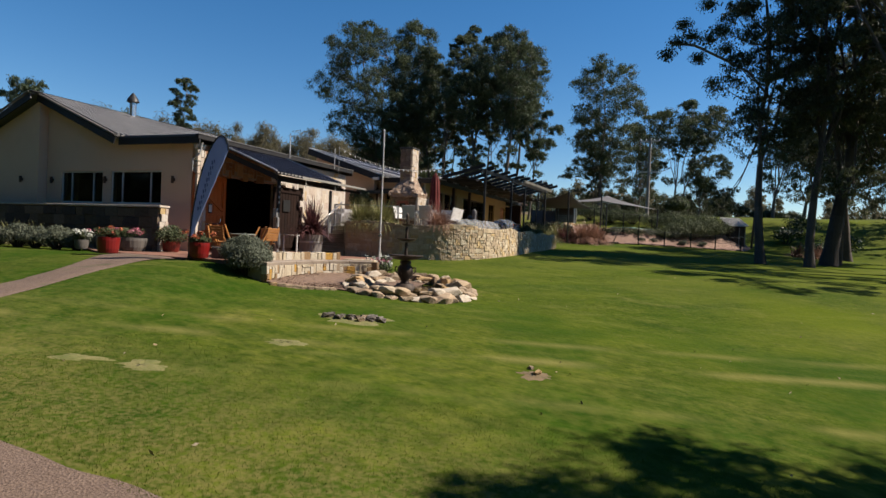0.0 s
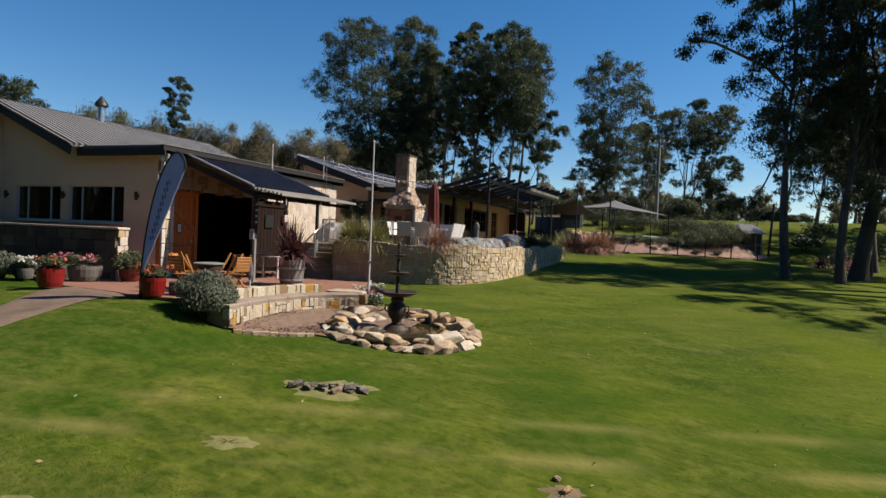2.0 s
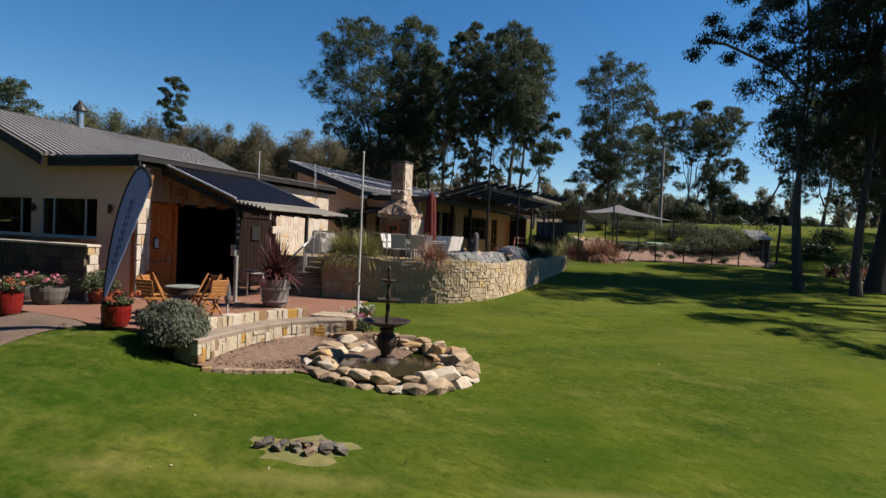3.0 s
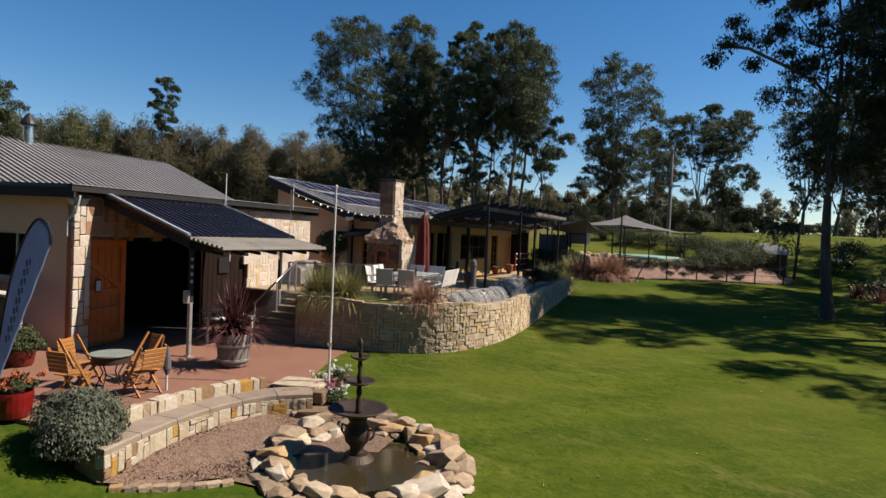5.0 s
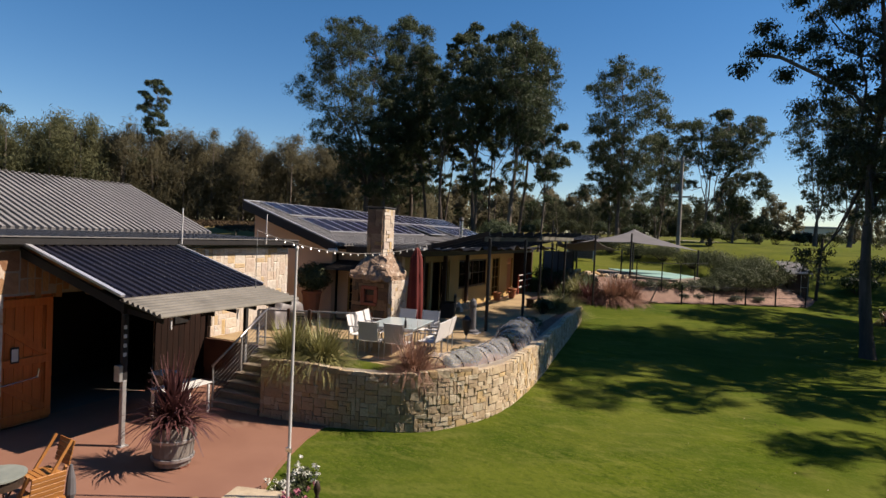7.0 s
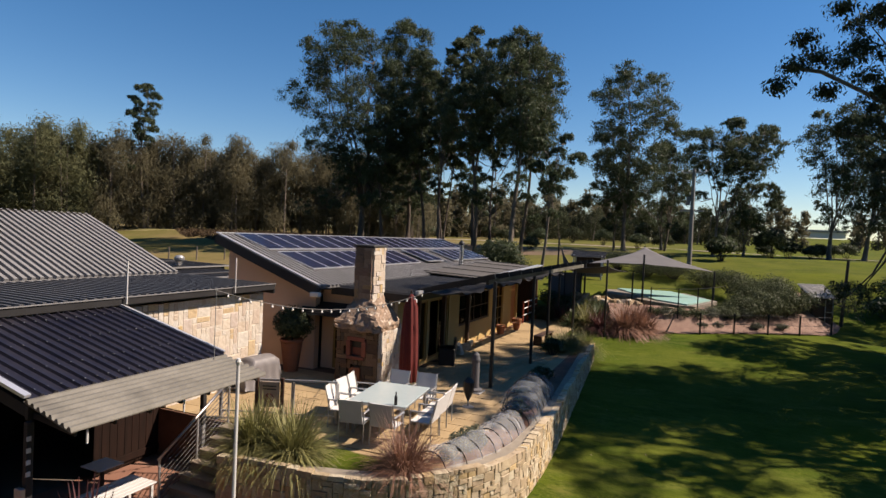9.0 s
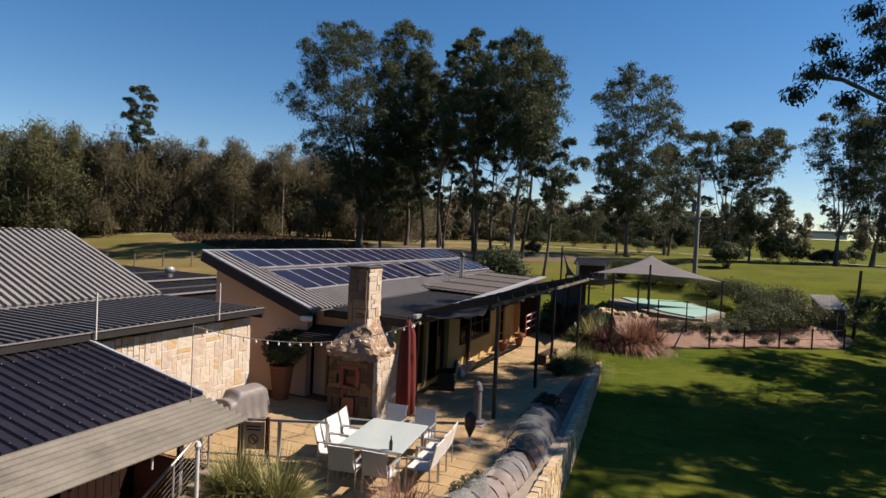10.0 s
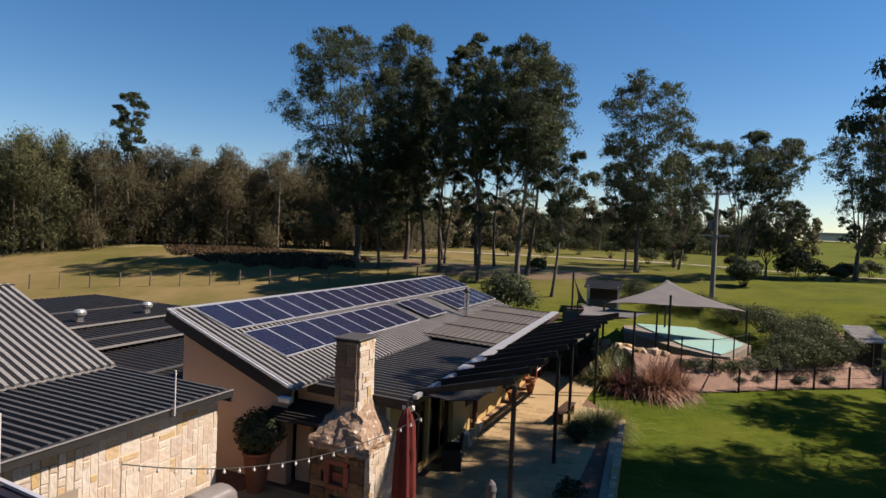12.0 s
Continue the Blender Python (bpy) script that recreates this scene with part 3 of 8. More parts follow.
def lathe(profile, n=24, at=(0, 0, 0), bm=None):
    """A turned shape from (radius, height) pairs."""
    bm = bm or bmesh.new()
    at = Vector(at)
    rings = [[bm.verts.new(at + Vector((max(r, 0.001) * math.cos(2 * math.pi * i / n), max(r, 0.001) * math.sin(2 * math.pi * i / n), z))) for i in range(n)] for r, z in profile]
    for a, b in zip(rings, rings[1:]):
        for i in range(n):
            bm.faces.new((a[i], a[(i + 1) % n], b[(i + 1) % n], b[i]))
    bm.faces.new(rings[0][::-1])
    bm.faces.new(rings[-1])
    return bm


def tube(points, r, n=6, bm=None):
    bm = bm or bmesh.new()
    pts = [Vector(q) for q in points]
    rings = []
    for i, q in enumerate(pts):
        t = (pts[min(i + 1, len(pts) - 1)] - pts[max(i - 1, 0)]).normalized()
        u = t.cross(Vector((0.3, 0.2, 0.93)) if abs(t.z) < 0.9 else Vector((1, 0.2, 0))).normalized()
        if rings and u.dot(side) < 0:
            u = -u
        side = u
        v = t.cross(u)
        rings.append([bm.verts.new(q + (u * math.cos(2 * math.pi * k / n) + v * math.sin(2 * math.pi * k / n)) * r) for k in range(n)])
    for a, b in zip(rings, rings[1:]):
        for k in range(n):
            bm.faces.new((a[k], a[(k + 1) % n], b[(k + 1) % n], b[k]))
    bm.faces.new(rings[0][::-1]), bm.faces.new(rings[-1])
    return bm


def prism(outline, z0, z1, bm=None):
    """An upright slab over a plan outline; z0 and z1 are numbers."""
    bm = bm or bmesh.new()
    lo = [bm.verts.new((x, y, z0)) for x, y in outline]
    hi = [bm.verts.new((x, y, z1)) for x, y in outline]
    n = len(outline)
    bm.faces.new(lo[::-1]), bm.faces.new(hi)
    for i in range(n):
        bm.faces.new((lo[i], lo[(i + 1) % n], hi[(i + 1) % n], hi[i]))
    bmesh.ops.recalc_face_normals(bm, faces=bm.faces[:])
    return bm


def wall_panel(bm, plan0, plan1, thick, outline, holes=()):
    """An upright wall from plan0 to plan1 (its outer face on the right hand), cut into strips so that openings go through.
    outline(s) gives the top at s metres along; holes are (s0, s1, z0, z1)."""
    p0, p1 = Vector((*plan0, 0)), Vector((*plan1, 0))
    d = (p1 - p0)
    length = d.length
    d.normalize()
    inn = Vector((-d.y, d.x, 0)) * thick
    base = outline[0]
    cuts = sorted({0.0, length, *[h[0] for h in holes], *[h[1] for h in holes], *outline[2]})
    top = outline[1]
    for a, b in zip(cuts, cuts[1:]):
        mid = (a + b) / 2
        spans, z = [], base
        for h in sorted([h for h in holes if h[0] <= mid <= h[1]], key=lambda h: h[2]):
            if h[2] > z:
                spans.append((z, z, h[2], h[2]))
            z = h[3]
        spans.append((z, z, top(a), top(b)))
        for za, zb, ta, tb in spans:
            v = [bm.verts.new(p0 + d * s + o + Vector((0, 0, zz))) for o in (Vector(), inn) for s, zz in ((a, za), (b, zb), (b, tb), (a, ta))]
            for f in ((0, 1, 2, 3), (7, 6, 5, 4), (0, 4, 5, 1), (1, 5, 6, 2), (2, 6, 7, 3), (3, 7, 4, 0)):
                bm.faces.new([v[i] for i in f])
    bmesh.ops.remove_doubles(bm, verts=bm.verts, dist=0.0005)
    return bm


def ribbed(origin, along, across, pitch=0.21, rise=0.055, thick=0.02, bm=None, sheet=((0.0, 0), (0.45, 0), (0.6, 1), (0.85, 1))):
    """A ribbed roof sheet: ribs run with the vector along, and repeat over the vector across."""
    bm = bm or bmesh.new()
    o, u, v = Vector(origin), Vector(along), Vector(across)
    up = u.cross(v).normalized()
    up = up if up.z > 0 else -up
    n = max(1, round(v.length / pitch))
    rows = []
    for i in range(n):
        for f, h in sheet:
            rows.append(((i + f) / n, h * rise))
    rows.append((1.0, 0))
    top = [[bm.verts.new(o + u * s + v * f + up * h) for s in (0, 1)] for f, h in rows]
    low = [[bm.verts.new(o + u * s + v * f - up * thick) for s in (0, 1)] for f in (0, 1) for _ in (0,)]
    for a, b in zip(top, top[1:]):
        bm.faces.new((a[0], a[1], b[1], b[0]))
    bm.faces.new((low[0][0], low[1][0], low[1][1], low[0][1]))
    for s in (0, 1):
        bm.faces.new([r[s] for r in top] + [low[1][s], low[0][s]])
    bm.faces.new((top[0][0], low[0][0], low[0][1], top[0][1]))
    bm.faces.new((top[-1][0], top[-1][1], low[1][1], low[1][0]))
    bmesh.ops.recalc_face_normals(bm, faces=bm.faces[:])
    return bm


def block_mesh(name, seed, chamfer=0.07, jitter=0.05):
    """A rough unit block with chamfered, uneven edges."""
    rng = random.Random(seed)
    bm = bmesh.new()
    bmesh.ops.create_cube(bm, size=1.0)
    bmesh.ops.bevel(bm, geom=bm.edges[:], offset=chamfer, segments=1, affect="EDGES")
    for v in bm.verts:
        v.co += Vector([rng.uniform(-jitter, jitter) for _ in range(3)])
    me = bpy.data.meshes.new(name)
    bm.to_mesh(me)
    bm.free()
    return me


def rock_mesh(name, seed, n=13):
    """An angular rock: the hull of a few points in a box, with its edges chipped off."""
    rng = random.Random(seed)
    bm = bmesh.new()
    for _ in range(n):
        p = Vector([rng.uniform(-1, 1) for _ in range(3)])
        p /= max(abs(c) for c in p) ** 0.55 * p.length ** 0.45 + 1e-6
        bm.verts.new(p * 0.5 * rng.uniform(0.82, 1.0))
    hull = bmesh.ops.convex_hull(bm, input=bm.verts[:])
    bmesh.ops.delete(bm, geom=list({g for g in hull["geom_interior"] + hull["geom_unused"] if isinstance(g, bmesh.types.BMVert)}), context="VERTS")
    bmesh.ops.bevel(bm, geom=bm.edges[:], offset=0.012, segments=1, affect="EDGES", clamp_overlap=True)
    me = bpy.data.meshes.new(name)
    bm.to_mesh(me)
    bm.free()
    return me


BLOCKS = {}


def block(material, i):
    key = (material.name, i)
    if key not in BLOCKS:
        BLOCKS[key] = block_mesh("stone", 100 + i, 0.05, 0.045)
        BLOCKS[key].materials.append(material)
    return BLOCKS[key]


def lay(parent, where, length, z0, top, material, seed, row=(0.16, 0.28), wide=(0.22, 0.55), depth=0.12, name="stone", skip=None, most=10**6):
    """Lays uneven courses of stones over a face. where(s) gives plan place and heading at s; top(s) the wall's height."""
    rng = random.Random(seed)
    z, count = z0, 0
    limit = max(top(length * i / 20) for i in range(21))
    rest = []
    while z < limit - 0.04:
        h = min(rng.uniform(*row), limit - z)
        s = -rng.uniform(0, 0.2)
        while s < length:
            w = rng.uniform(*wide) * (0.8 + h)
            a, b = max(s, 0), min(s + w, length)
            s += w
            if b - a < 0.07:
                continue
            mid = (a + b) / 2
            hh = min(h, top(mid) - z)
            if hh < 0.06 or (skip and skip(mid, z + hh / 2)):
                continue
            x, y, head = where(mid)
            m = pose(x, y, z + hh / 2, rng.uniform(-2, 2), rng.uniform(-1.5, 1.5), head + rng.uniform(-2, 2)) @ Matrix.Diagonal((b - a - 0.012, depth * rng.uniform(0.8, 1.25), hh - 0.012, 1))
            if count < most:
                ob = new(name, block(material, rng.randrange(10)))
                ob.parent, ob.matrix_basis = parent, m
            else:
                rest.append((block(material, rng.randrange(10)), m))
            count += 1
        z += h
    if rest:
        bm = bmesh.new()
        for me, m in rest:
            k = len(bm.verts)
            bm.from_mesh(me)
            bm.verts.ensure_lookup_table()
            for v in bm.verts[k:]:
                v.co = m @ v.co
        tagged(part("stonework", bm, material, parent), kind="stuff")


def ashlar(parent, where, length, z0, top, material, seed, cell=0.13, wide=(2, 5), tall=(1, 3), depth=0.12, gap=0.014, name="stone", skip=None, most=10**6, rough=2.0, batter=0.0, proud=(0.8, 1.25)):
    """Random squared rubble: stones of many sizes fitted together over a face."""
    rng = random.Random(seed)
    cw = length / max(1, round(length / cell))
    nx, nz = round(length / cw), int(math.ceil((max(top(length * i / 20) for i in range(21)) - z0) / cell))
    used = [[False] * nx for _ in range(nz)]
    stones = []
    for j in range(nz):
        for i in range(nx):
            if used[j][i]:
                continue
            w, h = rng.randint(*wide), rng.randint(*tall)
            if rng.random() < 0.2:
                w = max(1, w // 2)
            k = 0
            while k < w and i + k < nx and not used[j][i + k]:
                k += 1
            w, h = k, min(h, nz - j)
            for b in range(h):
                for a in range(w):
                    used[j + b][i + a] = True
            s, z = (i + w / 2) * cw, z0 + j * cell
            hh = min(h * cell, top(s) - z)
            if hh < 0.05 or (skip and skip(s, z + hh / 2)):
                continue
            x, y, head = where(s)
            m = pose(x, y, z + hh / 2, 0, 0, head) @ pose(0, 0, 0, rng.uniform(-rough, rough) - batter, rng.uniform(-rough, rough) * 0.6, rng.uniform(-rough, rough)) @ Matrix.Diagonal((w * cw - gap, depth * rng.uniform(*proud), hh - gap, 1))
            stones.append((s, rng.randrange(10), m))
    stones.sort(key=lambda q: q[0])
    for _, i, m in stones[:most]:
        ob = new(name, block(material, i))
        ob.parent, ob.matrix_basis = parent, m
    if stones[most:]:
        bm = bmesh.new()
        for _, i, m in stones[most:]:
            k = len(bm.verts)
            bm.from_mesh(block(material, i))
            bm.verts.ensure_lookup_table()
            for v in bm.verts[k:]:
                v.co = m @ v.co
        tagged(part("stonework", bm, material, parent), kind="stuff")


def along(points):
    """where() for a plan polyline; the face looks to the right of the way."""
    pts = [Vector(p) for p in points]
    runs = [(b - a).length for a, b in zip(pts, pts[1:])]

    def where(s):
        for a, b, r in zip(pts, pts[1:], runs):
            if s <= r or b is pts[-1]:
                p = a + (b - a) * min(s / r, 1.0)
                return p.x, p.y, math.degrees(math.atan2(b.y - a.y, b.x - a.x))
            s -= r
    return where, sum(runs)


def curve(points, n=6):
    """A smooth plan line through the points."""
    p = [Vector((*q, 0)).to_2d() for q in points]
    p = [p[0] * 2 - p[1]] + p + [p[-1] * 2 - p[-2]]
    out = []
    for a, b, c, d in zip(p, p[1:], p[2:], p[3:]):
        for i in range(n):
            t = i / n
            out.append(0.5 * (2 * b + (c - a) * t + (2 * a - 5 * b + 4 * c - d) * t * t + (3 * b - a - 3 * c + d) * t ** 3))
    return [tuple(q) for q in out] + [tuple(p[-2])]


# ---- plants ----
def leaf_cards(rng, centres, radii, per, size, flat=0.65, droop=0.3, shell=0.55, corners=4, thin=1.0):
    """Leaves scattered through clumps: arrays of corners, four or three a leaf."""
    c = np.repeat(np.asarray(centres, float), per, axis=0)
    r = np.repeat(np.asarray(radii, float), per)
    n = len(c)
    d = rng.normal(size=(n, 3))
    d /= np.linalg.norm(d, axis=1)[:, None]
    k = (shell + (1 - shell) * rng.random(n)) * (0.92 + 0.13 * rng.random(n))
    pos = c + d * (r * k)[:, None] * np.array([1, 1, flat])
    nrm = d * 1.1 + rng.normal(size=(n, 3)) * 0.55 + np.array([0, 0, 0.25])
    nrm /= np.linalg.norm(nrm, axis=1)[:, None]
    u = rng.normal(size=(n, 3)) + np.array([0, 0, -droop]) * 3
    u -= nrm * np.sum(u * nrm, axis=1)[:, None]
    u /= np.linalg.norm(u, axis=1)[:, None] + 1e-9
    w = np.cross(nrm, u)
    ln_ = (size * (0.6 + 0.8 * rng.random(n)))[:, None]
    wd = ln_ * thin * (0.32 + 0.2 * rng.random(n))[:, None]
    if corners == 3:
        return np.stack([pos - u * ln_ * 0.5 - w * wd * 0.5, pos - u * ln_ * 0.5 + w * wd * 0.5, pos + u * ln_ * 0.5], axis=1).reshape(-1, 3)
    quad = np.stack([pos - u * ln_ * 0.5, pos + w * wd * 0.5, pos + u * ln_ * 0.5, pos - w * wd * 0.5], axis=1)
    return quad.reshape(-1, 3)


def leaves(name, points, material, parent=None, label="", corners=4):
    n, k = len(points) // corners, corners
    me = bpy.data.meshes.new(name)
    me.vertices.add(k * n), me.loops.add(k * n), me.polygons.add(n)
    me.vertices.foreach_set("co", np.asarray(points, np.float32).ravel())
    me.loops.foreach_set("vertex_index", np.arange(k * n, dtype=np.int32))
    me.polygons.foreach_set("loop_start", np.arange(0, k * n, k, dtype=np.int32))
    me.update(calc_edges=True)
    return link(name, me, material, parent, label)


def crown_width(g):
    """The outline of a gum's crown, from its lowest leaves (0) to its top (1)."""
    return float(np.interp(g, [0, 0.15, 0.35, 0.55, 0.75, 0.9, 1.0], [0.5, 0.76, 0.95, 1.0, 0.94, 0.74, 0.4]))


def gum(name, label, seed, height, crown_low, spread, trunk_r, clumps=60, per=300, size=0.42, lean=(0, 0), bark=None, leaf=None, forks=5, at=(0, 0, 0), fork_at=0.88, puff=1.0, strays=0.28):
    """A eucalypt: a tapered trunk that forks into rising limbs, which carry billows of many small leaf clumps, open from below."""
    rng = np.random.default_rng(seed)
    r2 = random.Random(seed)
    root = thing(name, label, "tree", at)
    bm = bmesh.new()
    fork = crown_low * fork_at * r2.uniform(0.9, 1.06)
    lean = Vector((*lean, 0))

    def axis(z):
        return lean * (max(z, 0) / height) ** 1.3 + Vector((0.25 * math.sin(z * 0.35 + seed), 0.25 * math.cos(z * 0.3 + seed), z))

    prev, steps = axis(-0.3), 7
    pr = trunk_r * 1.35
    for i in range(1, steps + 1):
        z = fork * i / steps
        r = trunk_r * (1 - 0.4 * i / steps)
        bar(bm, prev, axis(z), pr, r, n=9, cap=False)
        prev, pr = axis(z), r
    limbs = []
    for k in range(forks):
        ang = 2 * math.pi * (k + r2.uniform(-0.3, 0.3)) / forks + seed
        out = spread * r2.uniform(0.3, 0.62) if k else spread * 0.1
        end_z = height * r2.uniform(0.74, 0.9) if k else height * 0.93
        pts, p, rr = [prev], prev, pr * (0.75 if k == 0 else 0.55)
        for i in range(1, 7):
            f = i / 6
            base = axis(fork + (end_z - fork) * f)
            q = base + Vector((math.cos(ang), math.sin(ang), 0)) * out * f ** 0.75 + Vector((r2.uniform(-0.2, 0.2), r2.uniform(-0.2, 0.2), 0))
            rn = max(rr * (1 - 0.145 * i), 0.03)
            bar(bm, p, q, rr * (1 - 0.145 * (i - 1)) if i > 1 else rr, rn, n=6, cap=False)
            pts.append(q)
            p = q
        limbs.append(pts)
    nodes = [q for pts in limbs for q in pts[1:]]
    count = max(7, clumps // 2)
    low = max(2, int(count * strays))
    centres, radii = [], []
    for i in range(count + low):
        if i < count:
            g = (i + 0.5) / count
            rb = min(0.36 * spread, 1.75) * r2.uniform(0.72, 1.15) * puff * (0.8 if g > 0.86 else 1.0)
            z = crown_low + (height - crown_low) * g - rb * 0.55 * g
            rad = max(spread * crown_width(g) - rb * 0.8, 0.1) * math.sqrt(r2.uniform(0.22, 1.0))
        else:
            z = crown_low * r2.uniform(0.5, 1.0)
            rb = min(0.26 * spread, 1.1) * r2.uniform(0.6, 1.2)
            rad = spread * r2.uniform(0.3, 0.9)
        ang = i * 2.39996 + r2.uniform(-0.5, 0.5)
        c = axis(z) + Vector((math.cos(ang) * rad, math.sin(ang) * rad, 0))
        limb = min(nodes, key=lambda q: (q - c).length + (2.5 if q.z > c.z - 0.2 else 0))
        mid = (limb + c) / 2 + Vector((0, 0, -0.12 * (limb - c).length))
        bar(bm, limb, mid, 0.03 + trunk_r * 0.1, 0.035, n=5, cap=False)
        bar(bm, mid, c, 0.035, 0.014, n=4, cap=False)
        subs = 22 if i < count else 9
        for j in range(subs):
            d = Vector((r2.gauss(0, 1), r2.gauss(0, 1), r2.gauss(0.42, 0.85))).normalized()
            q = c + Vector((d.x, d.y, d.z * 0.72)) * rb * r2.uniform(0.55, 1.0)
            if j % 4 == 0:
                bar(bm, c, q, 0.016, 0.006, n=3, cap=False)
            centres.append(tuple(q))
            radii.append(rb * r2.uniform(0.34, 0.6))
    shaded(part("trunk", bm, bark or M_BARK, root))
    each = max(6, int(clumps * per / len(centres)))
    leaves("crown", leaf_cards(rng, centres, radii, each, size, flat=0.75, droop=0.6, shell=0.1, corners=3, thin=0.8), leaf or M_GUM, root, corners=3)
    return root


def shrub(name, label, seed, at, rx, ry, h, material, n=900, size=0.12, category="shrub", group="", lumps=9, stem=True, droop=0.0):
    """A rounded bush: short stems and a lumpy mass of leaves."""
    rng, r2 = np.random.default_rng(seed), random.Random(seed)
    root = thing(name, label, category, at, group=group)
    cs, rs = [], []
    for i in range(lumps):
        a, k = i * 2.4, math.sqrt((i + 0.3) / lumps) * 0.72
        cs.append((math.cos(a) * rx * k, math.sin(a) * ry * k, h * (0.32 + 0.33 * (1 - k) + r2.uniform(-0.05, 0.12))))
        rs.append(min(rx, ry, h) * r2.uniform(0.42, 0.6))
    leaves("foliage", leaf_cards(rng, cs, rs, n // lumps, size, flat=0.8, droop=droop, shell=0.5), material, root)
    if stem:
        bm = bmesh.new()
        for c in cs:
            bar(bm, (c[0] * 0.15, c[1] * 0.15, -0.05), c, 0.025, 0.01, n=5)
        part("branching_stem", bm, M_BARKD, root)
    return root


def strap_plant(name, label, seed, at, n, length, width, material, upright=0.5, category="plant", parent=None, leaf_name="leaves"):
    """A tuft of arching strap leaves."""
    r2 = random.Random(seed)
    verts, faces = [], []
    for i in range(n):
        a, L = r2.uniform(0, 2 * math.pi), length * r2.uniform(0.6, 1.1)
        out = Vector((math.cos(a), math.sin(a), 0))
        side = Vector((-out.y, out.x, 0)) * width * r2.uniform(0.7, 1.2)
        tilt = r2.uniform(0.1, 1.0) ** upright
        p = Vector((r2.gauss(0, 0.06), r2.gauss(0, 0.06), 0)) * length
        base = len(verts)
        for k in range(5):
            f = k / 4
            q = p + out * L * (0.15 + 0.75 * tilt) * f + Vector((0, 0, L * (f * (1.05 - 0.5 * tilt) - 0.75 * tilt * f * f)))
            wd = (1 - f ** 2) * 0.9 + 0.1
            verts += [q - side * wd / 2, q + side * wd / 2]
        faces += [(base + 2 * k, base + 2 * k + 1, base + 2 * k + 3, base + 2 * k + 2) for k in range(4)]
    if parent:
        return raw(leaf_name, verts, faces, material, parent)
    root = thing(name, label, category, at)
    raw(leaf_name, verts, faces, material, root)
    return root

# ---- ground ----
def axis_steps(lo, hi, step, far, grow=1.35):
    mid = list(np.arange(lo, hi + 1e-6, step))
    a, b, d = [lo], [hi], step
    while a[-1] > -far or b[-1] < far:
        d *= grow
        a.append(max(a[-1] - d, -far) if a[-1] > -far else a[-1])
        b.append(min(b[-1] + d, far) if b[-1] < far else b[-1])
    return sorted({*[round(v, 3) for v in mid], *[round(v, 3) for v in a], *[round(v, 3) for v in b]})


def ground_sheet():
    xs, ys = axis_steps(-36, 28, 0.8, 1500), axis_steps(-12, 84, 0.8, 1500)
    verts = []
    for y in ys:
        for x in xs:
            k = 0.05 * noise.noise((x * 0.22, y * 0.22, 0)) * (1 if math.hypot(x + 6, y - 20) < 60 else 4)
            inside = -36 < x < -8.2 and 10 < y < 42
            verts.append((x, y, G(x, y) + (0 if inside else k)))
    w = len(xs)
    faces = [(j * w + i, j * w + i + 1, (j + 1) * w + i + 1, (j + 1) * w + i) for j in range(len(ys) - 1) for i in range(w - 1)]
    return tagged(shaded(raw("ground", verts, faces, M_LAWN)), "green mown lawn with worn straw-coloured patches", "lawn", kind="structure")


ground_sheet()


def draped(name, left, right, n, lift, material, label, category, thick=0.03):
    """A strip that lies on the ground between two plan lines."""
    verts, faces = [], []
    for a, b in zip(left, right):
        for i in range(n + 1):
            p = Vector(a).lerp(Vector(b), i / n)
            e = 0.0 if 0 < i < n else -thick
            verts.append((p.x, p.y, GZ(p.x, p.y) + lift + e))
    for j in range(len(left) - 1):
        for i in range(n):
            k = j * (n + 1) + i
            faces.append((k, k + 1, k + n + 2, k + n + 1))
    return tagged(shaded(raw(name, verts, faces, material)), label, category, kind="structure")


draped("driveway", curve([(-15.4, 12.3), (-14.65, 10.7), (-13.5, 9.1), (-12.97, 8.0), (-12.6, 6.8), (-11.6, 0)]), curve([(-12.7, 11.9), (-12.77, 10.6), (-12.3, 9.2), (-11.9, 8.1), (-11.2, 6.4), (-9, 0)]), 8, 0.03, M_GRAVEL, "reddish gravel driveway curving across the lawn", "driveway")
draped("gravel_road", curve([(-60, -3.0), (-32, 0.8), (-16, 2.4), (-9, 3.0), (-5.6, 3.27), (-4.7, 3.27), (-3.8, 3.36), (-1.5, 3.1), (2, 1.6), (6, -1), (16, -8), (34, -20)]), curve([(-60, -9.5), (-32, -5.6), (-16, -4), (-9, -3.4), (-5.6, -3), (-4.7, -3), (-3.8, -3), (-1.5, -3.4), (2, -5), (6, -7), (16, -14), (34, -26)]), 8, 0.03, M_GRAVEL, "reddish gravel track with a soft grass edge", "track")
draped("far_road", curve([(-60, 100), (-15, 104), (11, 93.5), (40, 90)]), curve([(-60, 97), (-15, 101.5), (11, 91.5), (40, 87)]), 3, 0.06, mat("pale_dirt", (0.4, 0.34, 0.25), (0.33, 0.28, 0.2), scale=0.6, fine=12), "pale dirt road across the far paddock", "road")
draped("far_track", curve([(-90, 78), (-60, 84), (-30, 82), (-10, 80)]), curve([(-90, 64), (-62, 70), (-30, 79), (-10, 78)]), 6, 0.05, mat("dry_grass", (0.3, 0.22, 0.1), (0.2, 0.19, 0.06), scale=0.25, fine=5, bump=0.3), "dry straw-coloured paddock grass", "paddock")

